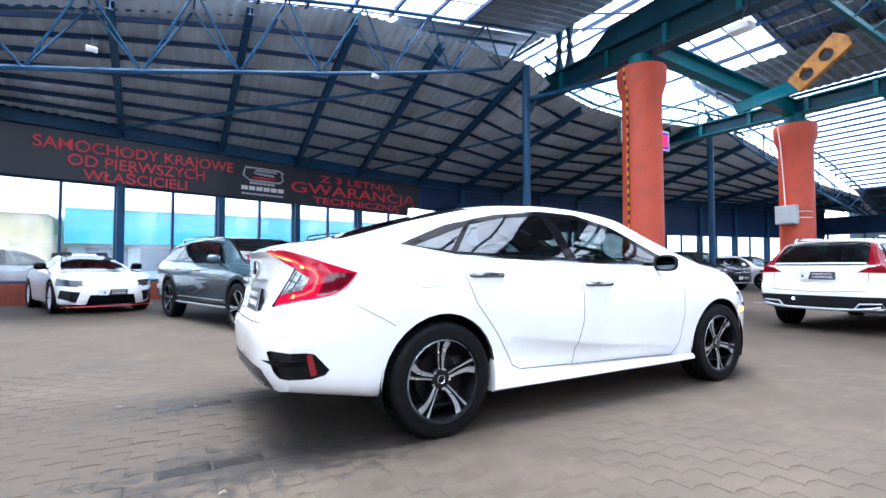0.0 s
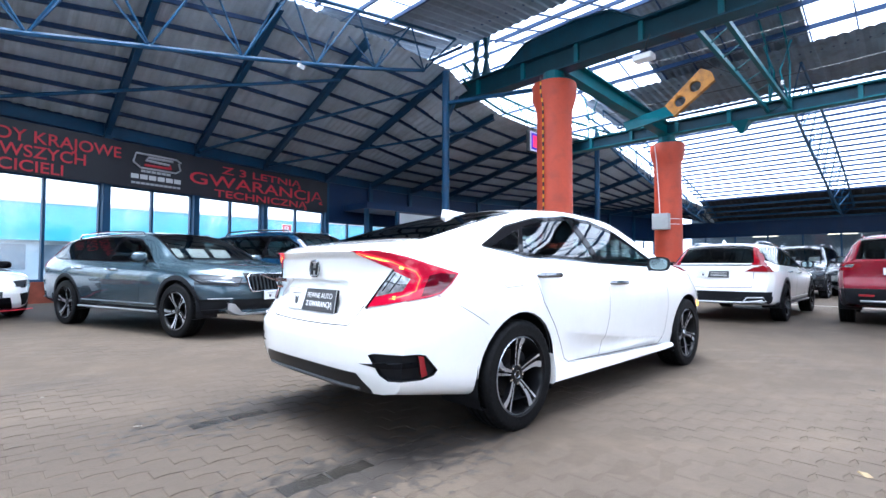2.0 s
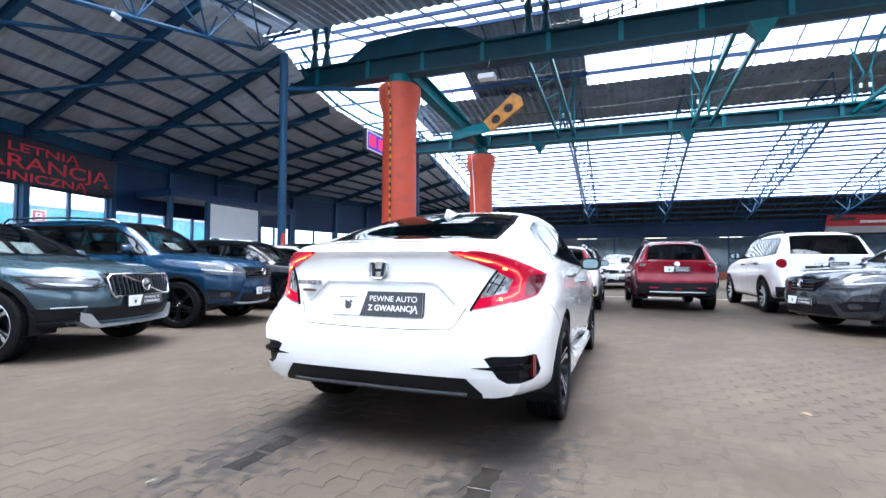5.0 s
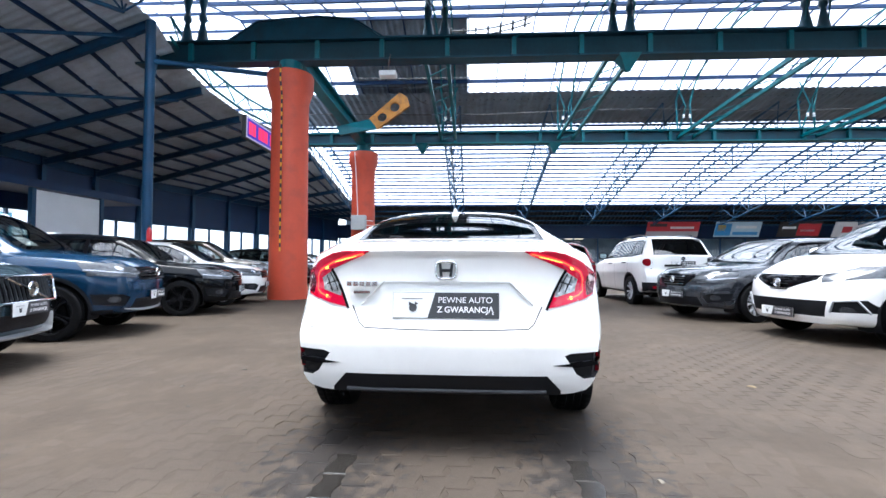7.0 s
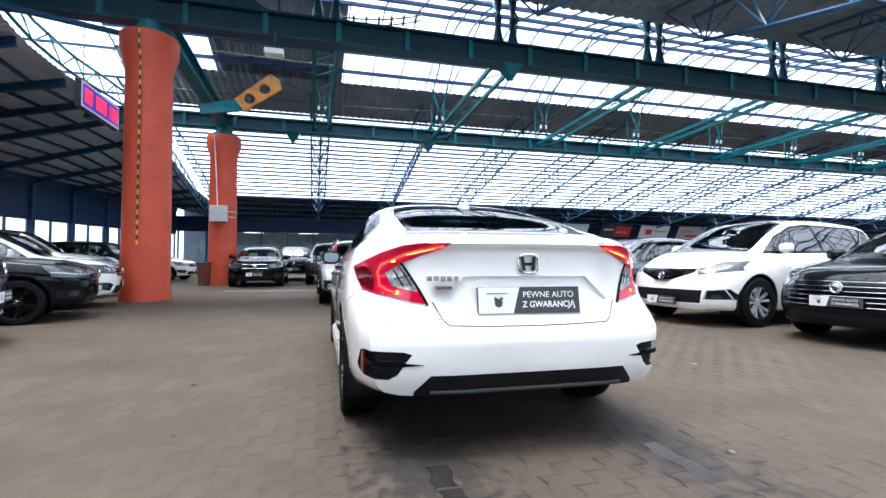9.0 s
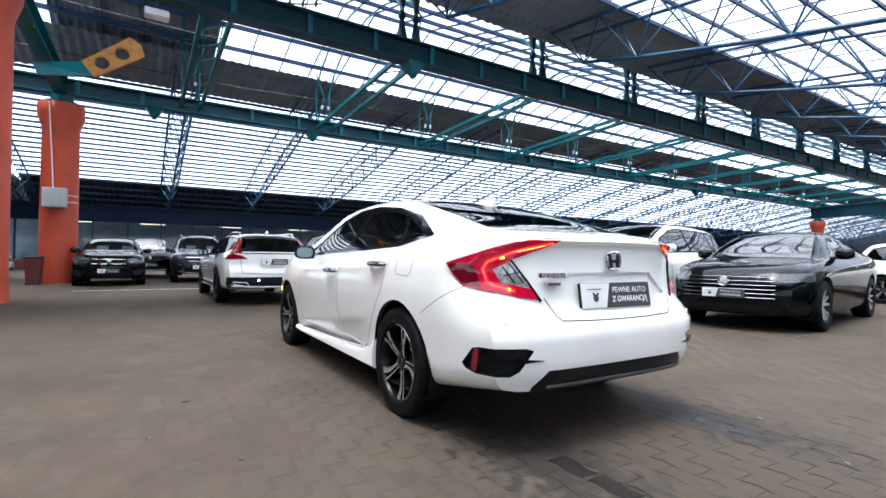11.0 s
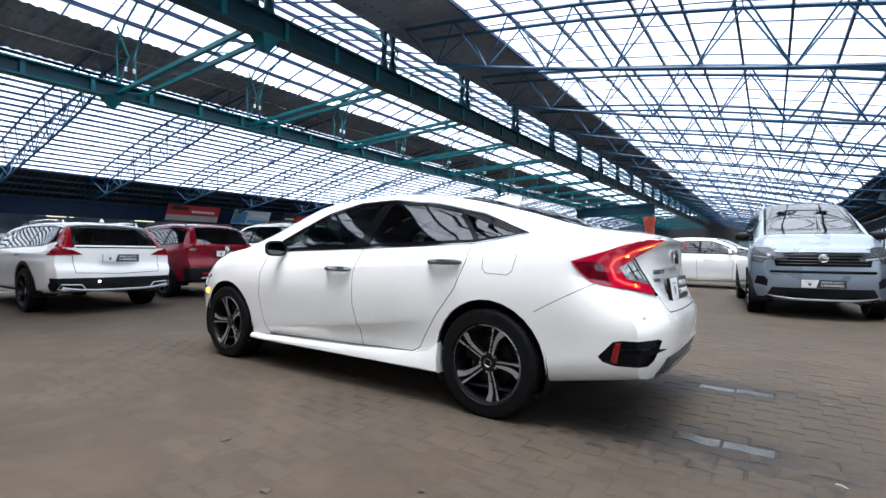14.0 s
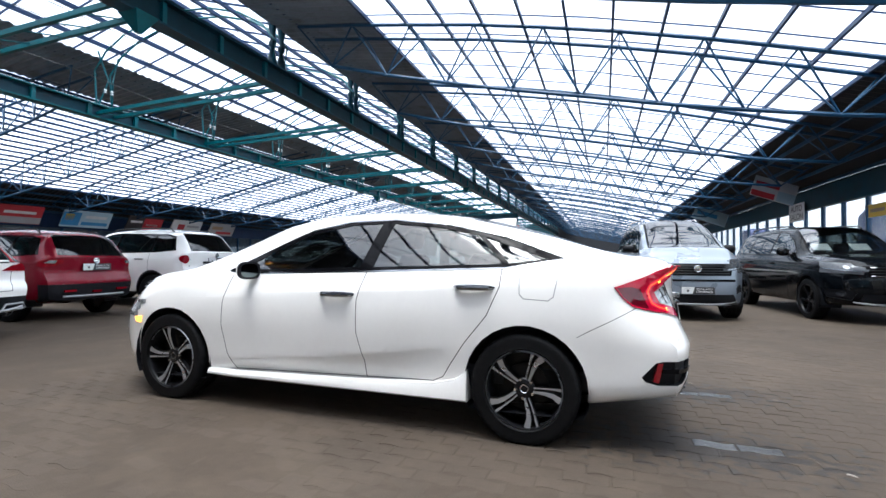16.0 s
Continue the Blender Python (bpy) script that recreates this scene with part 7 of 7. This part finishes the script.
    if rear:
        plate(car, Matrix.Translation((x0 - 0.012, 0, lip - 0.17)) @ REAR)
        if skid:
            bm = bmesh.new()
            tube(bm, [(sp["tail"](sill + 0.16) + 0.17 * (abs(y) / W) ** 3 - 0.006, y, sill + 0.16) for y in np.linspace(-0.56, 0.56, 11)], 0.020, 6)
            part("rear_skid_trim", bm, M_SKID, car, "silver skid trim")
        ring_badge(car, Matrix.Translation((x0 + 0.012, 0, lip - 0.06)) @ REAR, 0.05)
    return car


car = suv("suv_car", "red metallic compact suv with black lower cladding and silver skid bar", M_CARRED, at(8.62, -2.25, 2.5) @ Matrix.Diagonal((0.93, 0.93, 0.95, 1)), x0=-0.92, x1=3.40, base=2.60, W=0.895, H=1.585, lip=1.09, rear=True, front=False, rail=M_DARK, clad=0.05, cladz=0.38,
          tails=[("rear", [[(0.54, 1.045), (0.95, 1.06), (0.95, 0.93), (0.68, 0.935), (0.54, 0.985)]]), ("side", [[(-1.0, 1.06), (-0.70, 1.04), (-0.76, 0.95), (-1.0, 0.93)]])], rearlow=0.63, tail_clear=[(0.62, 1.035), (0.74, 1.035), (0.78, 0.985), (0.66, 0.98)])
for y, hw, z0 in ((-0.48, 0.10, 0.50), (0.48, 0.10, 0.50), (0.0, 0.08, 0.475)):
    bm = bmesh.new()
    box(bm, -0.95, -0.925, y - hw, y + hw, z0, z0 + 0.035)
    part("fog_reflector", bm, M_REFL, car)
car = suv("suv_car", "white boxy suv with round red tail lamps and dark roof rails", M_CARWHITE, at(8.50, -4.82, 1.8), x0=-0.86, x1=3.46, base=2.67, W=0.90, H=1.66, lip=1.14, rear=True, front=False, rail=M_DARK, clad=0.035, cladz=0.32, style="small", rearlow=0.55, skid=False, shell=M_PLASTIC,
          tails=[("rear", [circle(0.74, 1.0, 0.075, 12, 1.2)]), ("side", [circle(-0.82, 1.0, 0.07, 12, 1.2)])])
bm = bmesh.new()
bar(bm, (-0.87, -0.42, 0.93), (-0.87, 0.42, 0.93), 0.015, 0.05)
part("tailgate_bar", bm, M_PLASTIC, car)
for s in (-1, 1):
    bm = bmesh.new()
    box(bm, -0.88, -0.855, s * 0.62 - 0.07, s * 0.62 + 0.07, 0.42, 0.47)
    part("reflector", bm, M_REFL, car)
suv("suv_car", "deep blue metallic family suv with bright headlamps and silver lip", M_CARBLUE, at(2.22, 7.86, -74), x0=-0.95, x1=3.70, base=2.84, W=0.92, H=1.645, lip=1.10, clad=0.04, cladz=0.36, rail=M_CHROME, hood=1.02, style="dark", slat_mat=M_GLOSSPLASTIC)
suv("hatchback_car", "black hatchback with slim headlamps under the end roof", M_CARBLACK, at(5.08, 7.82, -74), x0=-0.80, x1=3.50, base=2.64, R=0.32, W=0.88, H=1.475, lip=0.98, clad=0, cladz=0, hood=0.90, sill=0.19, skid=False, style="dark", slat_mat=M_GLOSSPLASTIC)
suv("hatchback_car", "white hatchback with black grille beside the orange column", M_CARWHITE, at(7.2, 8.12, -74), x0=-0.75, x1=3.42, base=2.60, R=0.315, W=0.865, H=1.45, lip=0.98, clad=0, cladz=0, hood=0.90, sill=0.19, skid=False)
suv("suv_car", "bronze brown suv parked behind the orange column", M_CARBROWN, at(10.0, 9.1, -74), x0=-0.9, x1=3.5, base=2.67, W=0.91, H=1.62)
suv("suv_car", "black seven-seat suv with black grille and dark wheels", M_CARBLACK, at(-4.60, -9.80, 96) @ Matrix.Diagonal((1.04, 1.04, 1.07, 1)), x0=-1.05, x1=3.68, base=2.79, W=0.94, H=1.67, lip=1.10, clad=0, cladz=0, rail=M_DARK, hood=1.03, sill=0.24, style="dark")
suv("suv_car", "dark grey suv with chrome front bars in the far row", M_CARDGREY, at(18.75, 0.35, 178), base=2.67, W=0.90, H=1.68, chrome_bar=True, rail=M_CHROME)
suv("hatchback_car", "black hatchback facing the aisle in the far row", M_CARBLACK, at(17.45, 2.95, 180), x0=-0.80, x1=3.46, base=2.63, R=0.32, W=0.90, H=1.46, lip=0.98, clad=0, cladz=0, hood=0.92, sill=0.18, skid=False)
suv("suv_car", "black suv standing deep in the far row", M_CARBLACK, at(22.5, 1.9, 180), base=2.67, W=0.90, H=1.62)
suv("hatchback_car", "white hatchback deep in the far row", M_CARWHITE, at(20.5, -1.1, 182), x0=-0.80, x1=3.40, base=2.6, R=0.32, W=0.88, H=1.46, lip=0.98, clad=0, cladz=0, hood=0.90, sill=0.18, skid=False)
suv("hatchback_car", "silver hatchback deep in the far row", M_CARSILVER, at(22.0, -4.1, 180), x0=-0.80, x1=3.40, base=2.6, R=0.32, W=0.88, H=1.48, lip=0.98, clad=0, cladz=0, hood=0.92, sill=0.18, skid=False)
suv("suv_car", "dark green suv by the far windows", M_CARDGREY, at(18.5, 10.2, -100), base=2.67, W=0.90, H=1.62)
suv("hatchback_car", "white hatchback by the far end windows", M_CARWHITE, at(21.5, 9.6, -100), x0=-0.80, x1=3.40, base=2.6, R=0.32, W=0.88, H=1.46, lip=0.98, clad=0, cladz=0, hood=0.90, sill=0.18, skid=False)
suv("hatchback_car", "white hatchback seen side-on behind the front row", M_CARWHITE, at(1.3, -13.0, 172), x0=-0.75, x1=3.42, base=2.60, R=0.315, W=0.865, H=1.45, lip=0.98, clad=0, cladz=0, hood=0.90, sill=0.19, skid=False)
suv("hatchback_car", "dark grey metallic hatchback with pointed grille and silver wheels", M_CARDGREY, at(6.49, -7.19, 106), x0=-0.80, x1=3.60, base=2.70, R=0.325, W=0.90, H=1.465, lip=0.99, clad=0, cladz=0, hood=0.90, sill=0.18, skid=False, style="small",
    grille=[(0.40, 0.80), (0.43, 0.74), (0.26, 0.58)])
car = suv("people_carrier", "white people carrier with big alloy wheels and wide headlamps", M_CARWHITE, at(3.73, -7.80, 98), x0=-0.80, x1=3.71, base=2.81, R=0.36, W=0.93, H=1.655, lip=1.10, fwd=0.32, clad=0, cladz=0, hood=0.93, cowl_up=0.18, sill=0.20, skid=False, style="small", cards=False,
          heads=[("front", [[(0.50, 0.845), (0.97, 0.945), (0.97, 0.825), (0.54, 0.745)]]), ("side", [[(2.93, 0.955), (3.80, 0.895), (3.80, 0.765), (3.18, 0.825)]])],
          grille=[(0.50, 0.835), (0.48, 0.775), (0.15, 0.66)], lower=[(0.60, 0.53), (0.56, 0.34)], fog=[(0.62, 0.40), (0.66, 0.53), (0.84, 0.55), (0.92, 0.40)], plate_z=0.36, slats=3, slat_mat=M_GLOSSPLASTIC)
# black fastback
sp = shape(-0.98, 3.80, 2.84, 0.345, 1.60, 0.93, 1.44, 1.06, 1.15, 1.72, 2.48, 1.00, 0.86, 0.70, 1.00, 0.95, 0.58, 0.17, 1.0, 0.0, style="small", tyre=0.245)
dlo = [(-0.35, 1.12), (0.0, 1.03), (1.2, 0.99), (2.28, 0.97), (1.95, 1.15), (1.62, 1.29), (1.1, 1.355), (0.5, 1.345), (0.05, 1.28)]
marks = std(sp, M_CARBLACK, dlo, (0.12, 1.10), (2.55, 0.70, 1.70, 0.58), [(0.55, 1.09), (0.50, 1.30)],
            [("rear", [[(0.40, 1.0), (0.95, 1.0), (0.95, 0.86), (0.45, 0.90)]]), ("side", [[(-1.1, 1.0), (-0.70, 0.97), (-0.75, 0.88), (-1.1, 0.86)]])],
            [("front", [[(0.50, 0.74), (0.97, 0.80), (0.97, 0.68), (0.52, 0.64)]]), ("side", [[(3.15, 0.78), (3.85, 0.76), (3.85, 0.65), (3.3, 0.68)]])],
            [(0.52, 0.74), (0.56, 0.42)], [(0.60, 0.36), (0.60, 0.24)], [(0.7, 0.32), (0.7, 0.22)], [[(1.05, 0.28), (1.05, 0.97)], [(2.05, 0.30), (2.15, 0.93)], [(0.45, 0.28), (0.10, 0.7), (0.12, 1.0)]])
car = make_car("fastback_car", "glossy black fastback with chrome-slatted nose and silver wheels", sp, at(1.45, -8.35, 97), M_CARBLACK, marks)
mirrors_handles(car, sp, 2.02, 0.98, M_CARBLACK, ((0.35, 0.88), (1.30, 0.86)))
for k in range(6):
    bm = bmesh.new()
    z = 0.45 + k * 0.055
    tube(bm, [(3.812 - 0.36 * (abs(y) / 0.93) ** 2.6 - (z - 0.45) * 0.10, y, z) for y in np.linspace(-0.58, 0.58, 13)], 0.005, 5)
    part("chrome_slat", bm, M_HANDLE, car, smooth=True)
plate(car, Matrix.Translation((3.83, 0, 0.50)) @ FRONT)
ring_badge(car, Matrix.Translation((3.80, 0, 0.66)) @ FRONT, 0.06)

# tall van-like family car
car = suv("van_car", "silver-blue tall family van with black grille and large windscreen", M_CARSILVER, at(-1.58, -9.15, 96), x0=-0.80, x1=3.60, base=2.785, R=0.335, W=0.885, H=1.92, lip=1.20, fwd=0.42, clad=0.03, cladz=0.30, rail=M_CHROME, hood=1.10, cowl_up=0.20, belt=1.20, sill=0.22, style="small", shell=M_PLASTIC, cards=False,
          heads=[("front", [[(0.56, 1.00), (0.92, 1.07), (0.92, 0.86), (0.72, 0.82)]]), ("side", [[(3.05, 1.08), (3.70, 1.02), (3.70, 0.84), (3.25, 0.90)]])],
          grille=[(0.60, 0.99), (0.56, 0.78)], lower=[(0.60, 0.46), (0.70, 0.28)], fog=[(0.66, 0.47), (0.65, 0.57), (0.70, 0.62), (0.78, 0.62), (0.81, 0.50)], plate_z=0.53, slat_mat=M_GLOSSPLASTIC)
bm = bmesh.new()
tube(bm, [(3.585 - 0.36 * (abs(y) / 0.925) ** 2.6, y, 0.70) for y in np.linspace(-0.62, 0.62, 13)], 0.022, 6)
part("grille_trim", bm, M_GLOSSBLACK, car, "black slot under the grille", smooth=True)

# low sports car
sp = shape(-0.80, 3.46, 2.47, 0.34, 1.60, 0.93, 1.29, 0.98, 1.0, 1.20, 2.0, 0.93, 0.86, 0.62, 0.93, 0.88, 0.52, 0.15, 0.75, 0.0, style="plain", spokes=10, tyre=0.255)
dlo = [(-0.05, 1.03), (0.3, 0.96), (1.75, 0.92), (1.45, 1.08), (1.1, 1.19), (0.6, 1.22), (0.2, 1.15)]
marks = std(sp, M_CARWHITE, dlo, (0.45,), (2.06, 0.66, 1.18, 0.52), [(0.5, 1.0), (0.45, 1.18)],
            [("rear", [[(0.4, 0.92), (0.95, 0.92), (0.95, 0.82), (0.5, 0.82)]])],
            [("front", [[(0.50, 0.66), (0.95, 0.74), (0.95, 0.60), (0.60, 0.56)]]), ("side", [[(2.85, 0.74), (3.5, 0.66), (3.5, 0.56), (3.05, 0.62)]])],
            [(0.40, 0.40), (0.46, 0.20)], None, None, [[(1.65, 0.25), (1.75, 0.9)], [(0.45, 0.25), (0.35, 0.9)]],
            extra=[("side_intake", 24, M_PLASTIC, mirror([[(0.56, 0.46), (0.84, 0.50), (0.86, 0.34), (0.62, 0.24)]]), "front", -0.01, 0, (0,))])
car = make_car("sports_car", "white low sports coupe with black intakes and red lip line", sp, at(-3.08, 11.42, -72) @ Matrix.Diagonal((0.92, 0.92, 0.95, 1)), M_CARWHITE, marks)
mirrors_handles(car, sp, 1.62, 0.92, M_GLOSSBLACK, ())
plate(car, Matrix.Translation((3.48, 0, 0.45)) @ FRONT)
bm = bmesh.new()
tube(bm, [(3.44 - 0.36 * (abs(y) / 0.93) ** 2.6, y, 0.165) for y in np.linspace(-0.85, 0.85, 15)], 0.010, 5)
part("red_lip", bm, M_RED, car, "red lip line", smooth=True)
# outside, behind the glass
suv("hatchback_car", "pale blue-grey hatchback parked outside behind the glass", M_CARSILVER, at(-6.0, 13.6, 20), x0=-0.75, x1=3.42, base=2.60, R=0.315, W=0.865, H=1.5, lip=0.98, clad=0, cladz=0, hood=0.90, sill=0.19, skid=False)

# ---- paving blocks near the saloon ----
def paving_mat(name, color, joint):
    m = mat(name, color, 0.78, 0.0, 0.22, 1.3, bump=0.35, bump_scale=120, dirt=(0.098, 0.077, 0.056), dirt_amount=0.5, spec=0.16)
    nt = m.node_tree
    N, L = nt.nodes, nt.links
    b = N["Principled BSDF"]
    geo = N.new("ShaderNodeNewGeometry")
    src = b.inputs["Base Color"].links[0].from_socket
    # each block its own shade
    oi = N.new("ShaderNodeObjectInfo")
    addr = N.new("ShaderNodeMath")
    addr.operation = "ADD"
    L.new(geo.outputs["Random Per Island"], addr.inputs[0])
    L.new(oi.outputs["Random"], addr.inputs[1])
    frac = N.new("ShaderNodeMath")
    frac.operation = "FRACT"
    L.new(addr.outputs[0], frac.inputs[0])
    mr = N.new("ShaderNodeMapRange")
    mr.inputs["To Min"].default_value, mr.inputs["To Max"].default_value = 0.955, 1.045
    L.new(frac.outputs[0], mr.inputs["Value"])
    mul = N.new("ShaderNodeMix")
    mul.data_type, mul.blend_type = "RGBA", "MULTIPLY"
    mul.inputs["Factor"].default_value = 0.0 if joint else 1.0
    L.new(src, mul.inputs["A"])
    L.new(mr.outputs[0], mul.inputs["B"])
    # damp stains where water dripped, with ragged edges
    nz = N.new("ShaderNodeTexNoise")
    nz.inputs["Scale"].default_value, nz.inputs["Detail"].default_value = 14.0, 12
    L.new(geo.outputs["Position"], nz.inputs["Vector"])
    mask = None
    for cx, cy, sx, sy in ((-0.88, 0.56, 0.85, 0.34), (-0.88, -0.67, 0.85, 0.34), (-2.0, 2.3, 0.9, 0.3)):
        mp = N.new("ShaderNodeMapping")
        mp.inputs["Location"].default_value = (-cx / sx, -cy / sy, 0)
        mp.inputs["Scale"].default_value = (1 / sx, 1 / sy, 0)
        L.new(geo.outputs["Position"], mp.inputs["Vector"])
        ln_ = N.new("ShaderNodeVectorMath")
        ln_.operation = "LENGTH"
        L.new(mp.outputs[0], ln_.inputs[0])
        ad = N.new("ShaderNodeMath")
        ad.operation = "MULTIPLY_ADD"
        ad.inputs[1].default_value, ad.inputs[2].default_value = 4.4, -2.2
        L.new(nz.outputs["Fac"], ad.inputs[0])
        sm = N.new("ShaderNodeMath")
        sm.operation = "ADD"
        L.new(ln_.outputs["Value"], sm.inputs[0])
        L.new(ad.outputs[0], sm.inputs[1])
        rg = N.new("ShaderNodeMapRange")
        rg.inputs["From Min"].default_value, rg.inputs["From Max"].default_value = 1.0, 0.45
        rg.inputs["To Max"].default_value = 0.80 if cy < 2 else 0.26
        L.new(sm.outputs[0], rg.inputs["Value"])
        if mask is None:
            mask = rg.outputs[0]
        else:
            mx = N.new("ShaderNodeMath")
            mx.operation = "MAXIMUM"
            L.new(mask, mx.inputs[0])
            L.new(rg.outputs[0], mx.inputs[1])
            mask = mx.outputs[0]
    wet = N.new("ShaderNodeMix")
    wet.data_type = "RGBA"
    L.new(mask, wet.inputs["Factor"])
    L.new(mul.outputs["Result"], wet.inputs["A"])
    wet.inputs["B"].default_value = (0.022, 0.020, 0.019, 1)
    L.new(wet.outputs["Result"], b.inputs["Base Color"])
    rs = b.inputs["Roughness"].links[0].from_socket
    wr = N.new("ShaderNodeMix")
    wr.data_type = "FLOAT"
    L.new(mask, wr.inputs[0])
    L.new(rs, wr.inputs[2])
    wr.inputs[3].default_value = 0.55
    L.new(wr.outputs[0], b.inputs["Roughness"])
    return m


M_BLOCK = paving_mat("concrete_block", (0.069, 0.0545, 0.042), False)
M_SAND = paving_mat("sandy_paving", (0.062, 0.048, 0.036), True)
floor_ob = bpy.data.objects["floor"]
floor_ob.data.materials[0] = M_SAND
BX, BY, AMP = 0.226, 0.1125, 0.012


def block_outline():
    g = 0.0042
    xs = [0, 0.18, 0.32, 0.5, 0.68, 0.82, 1.0]
    wave = lambda f: AMP * (1 if 0.15 < f < 0.35 else -1 if 0.65 < f < 0.85 else 0)
    low = [(BX * f + (g if f == 0 else -g if f == 1.0 else 0), wave(f) + g) for f in xs]
    high = [(BX * f + (g if f == 0 else -g if f == 1.0 else 0), BY + wave(f) - g) for f in xs[::-1]]
    return low + high


def block(bm, m):
    out = block_outline()
    top = [bm.verts.new(m @ Vector((x + (BX / 2 - x) * 0.03, y + (BY / 2 - y) * 0.05, 0))) for x, y in out]
    mid = [bm.verts.new(m @ Vector((x, y, -0.0025))) for x, y in out]
    bot = [bm.verts.new(m @ Vector((x, y, -0.03))) for x, y in out]
    bm.faces.new(top)
    n = len(out)
    for k in range(n):
        bm.faces.new((top[k], mid[k], mid[(k + 1) % n], top[(k + 1) % n]))
        bm.faces.new((mid[k], bot[k], bot[(k + 1) % n], mid[(k + 1) % n]))


one = bmesh.new()
block(one, Matrix())
BLOCK = bpy.data.meshes.new("paving_block")
one.to_mesh(BLOCK)
one.free()
BLOCK.materials.append(M_BLOCK)
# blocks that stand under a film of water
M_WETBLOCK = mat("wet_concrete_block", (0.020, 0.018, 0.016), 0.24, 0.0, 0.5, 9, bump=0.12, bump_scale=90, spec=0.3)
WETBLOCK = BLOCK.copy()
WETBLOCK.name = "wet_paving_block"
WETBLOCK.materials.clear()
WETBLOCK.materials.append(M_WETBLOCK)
rest = bmesh.new()
rng = random.Random(5)
made = 0
for r in range(-48, 56):
    for c in range(-24, 20):
        x, y = c * BX + (BX / 2 if r % 2 else 0), r * BY
        if not (-5.4 < x < 3.8):
            continue
        h = 0.0048 * (noise.noise(Vector((x * 0.55, y * 0.55, 3.1))) + 0.17 + 0.22 * noise.noise(Vector((x * 2.1, y * 2.1, 7.7)))) + rng.uniform(-0.0008, 0.0008) + 0.0002
        if -2.6 < x < -0.3 and -1.6 < y < 2.2:
            h += 0.0020
        if x > -0.4 and y > 1.3:
            h -= 0.0014
        h = max(-0.006, min(0.0042, h))
        m = pose(x, y, h, rng.uniform(-0.35, 0.35), rng.uniform(-0.35, 0.35), rng.uniform(-0.25, 0.25))
        if h < -0.004:
            continue
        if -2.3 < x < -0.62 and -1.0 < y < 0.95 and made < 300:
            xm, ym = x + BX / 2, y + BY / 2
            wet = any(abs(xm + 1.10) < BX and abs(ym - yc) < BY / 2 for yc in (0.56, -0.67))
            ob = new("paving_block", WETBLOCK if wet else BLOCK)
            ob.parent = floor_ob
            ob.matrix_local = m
            made += 1
        else:
            block(rest, m)
joined = part("paving_blocks", rest, M_BLOCK, floor_ob, "wavy-edged grey concrete paving blocks")
tagged(joined, kind="stuff")

# litter
for i, (x, y, w, d, h, rz, c) in enumerate(((-1.12, -0.94, 0.03, 0.02, 0.010, 20, (0.15, 0.13, 0.10)), (-1.64, -0.62, 0.04, 0.012, 0.006, -40, (0.13, 0.11, 0.085)), (-1.9, 1.9, 0.03, 0.01, 0.005, 10, (0.16, 0.15, 0.13)), (0.9, 1.9, 0.05, 0.03, 0.012, 70, (0.05, 0.04, 0.03)), (0.3, 2.1, 0.04, 0.03, 0.01, 15, (0.06, 0.05, 0.04)), (-0.2, 1.75, 0.03, 0.02, 0.01, 40, (0.05, 0.04, 0.03)), (0.6, -2.3, 0.06, 0.03, 0.012, 40, (0.2, 0.15, 0.08)), (2.6, -2.2, 0.05, 0.03, 0.01, 40, (0.06, 0.05, 0.04)), (-1.57, 0.73, 0.045, 0.006, 0.006, -25, (0.34, 0.31, 0.27)))):
    bm = bmesh.new()
    vs = [bm.verts.new((w * rng.uniform(-0.5, 0.5), d * rng.uniform(-0.5, 0.5), h * rng.uniform(0, 1))) for _ in range(9)]
    vs += [bm.verts.new((sx * w / 2, sy * d / 2, 0)) for sx in (-1, 1) for sy in (-1, 1)]
    bmesh.ops.convex_hull(bm, input=bm.verts[:])
    ob = part("litter", bm, mat("litter_%d" % i, c, 0.8), None)
    ob.matrix_world = pose(x, y, 0.004, 0, 0, rz)
    tagged(ob, "small scrap of litter lying on the paving", "litter", "litter")
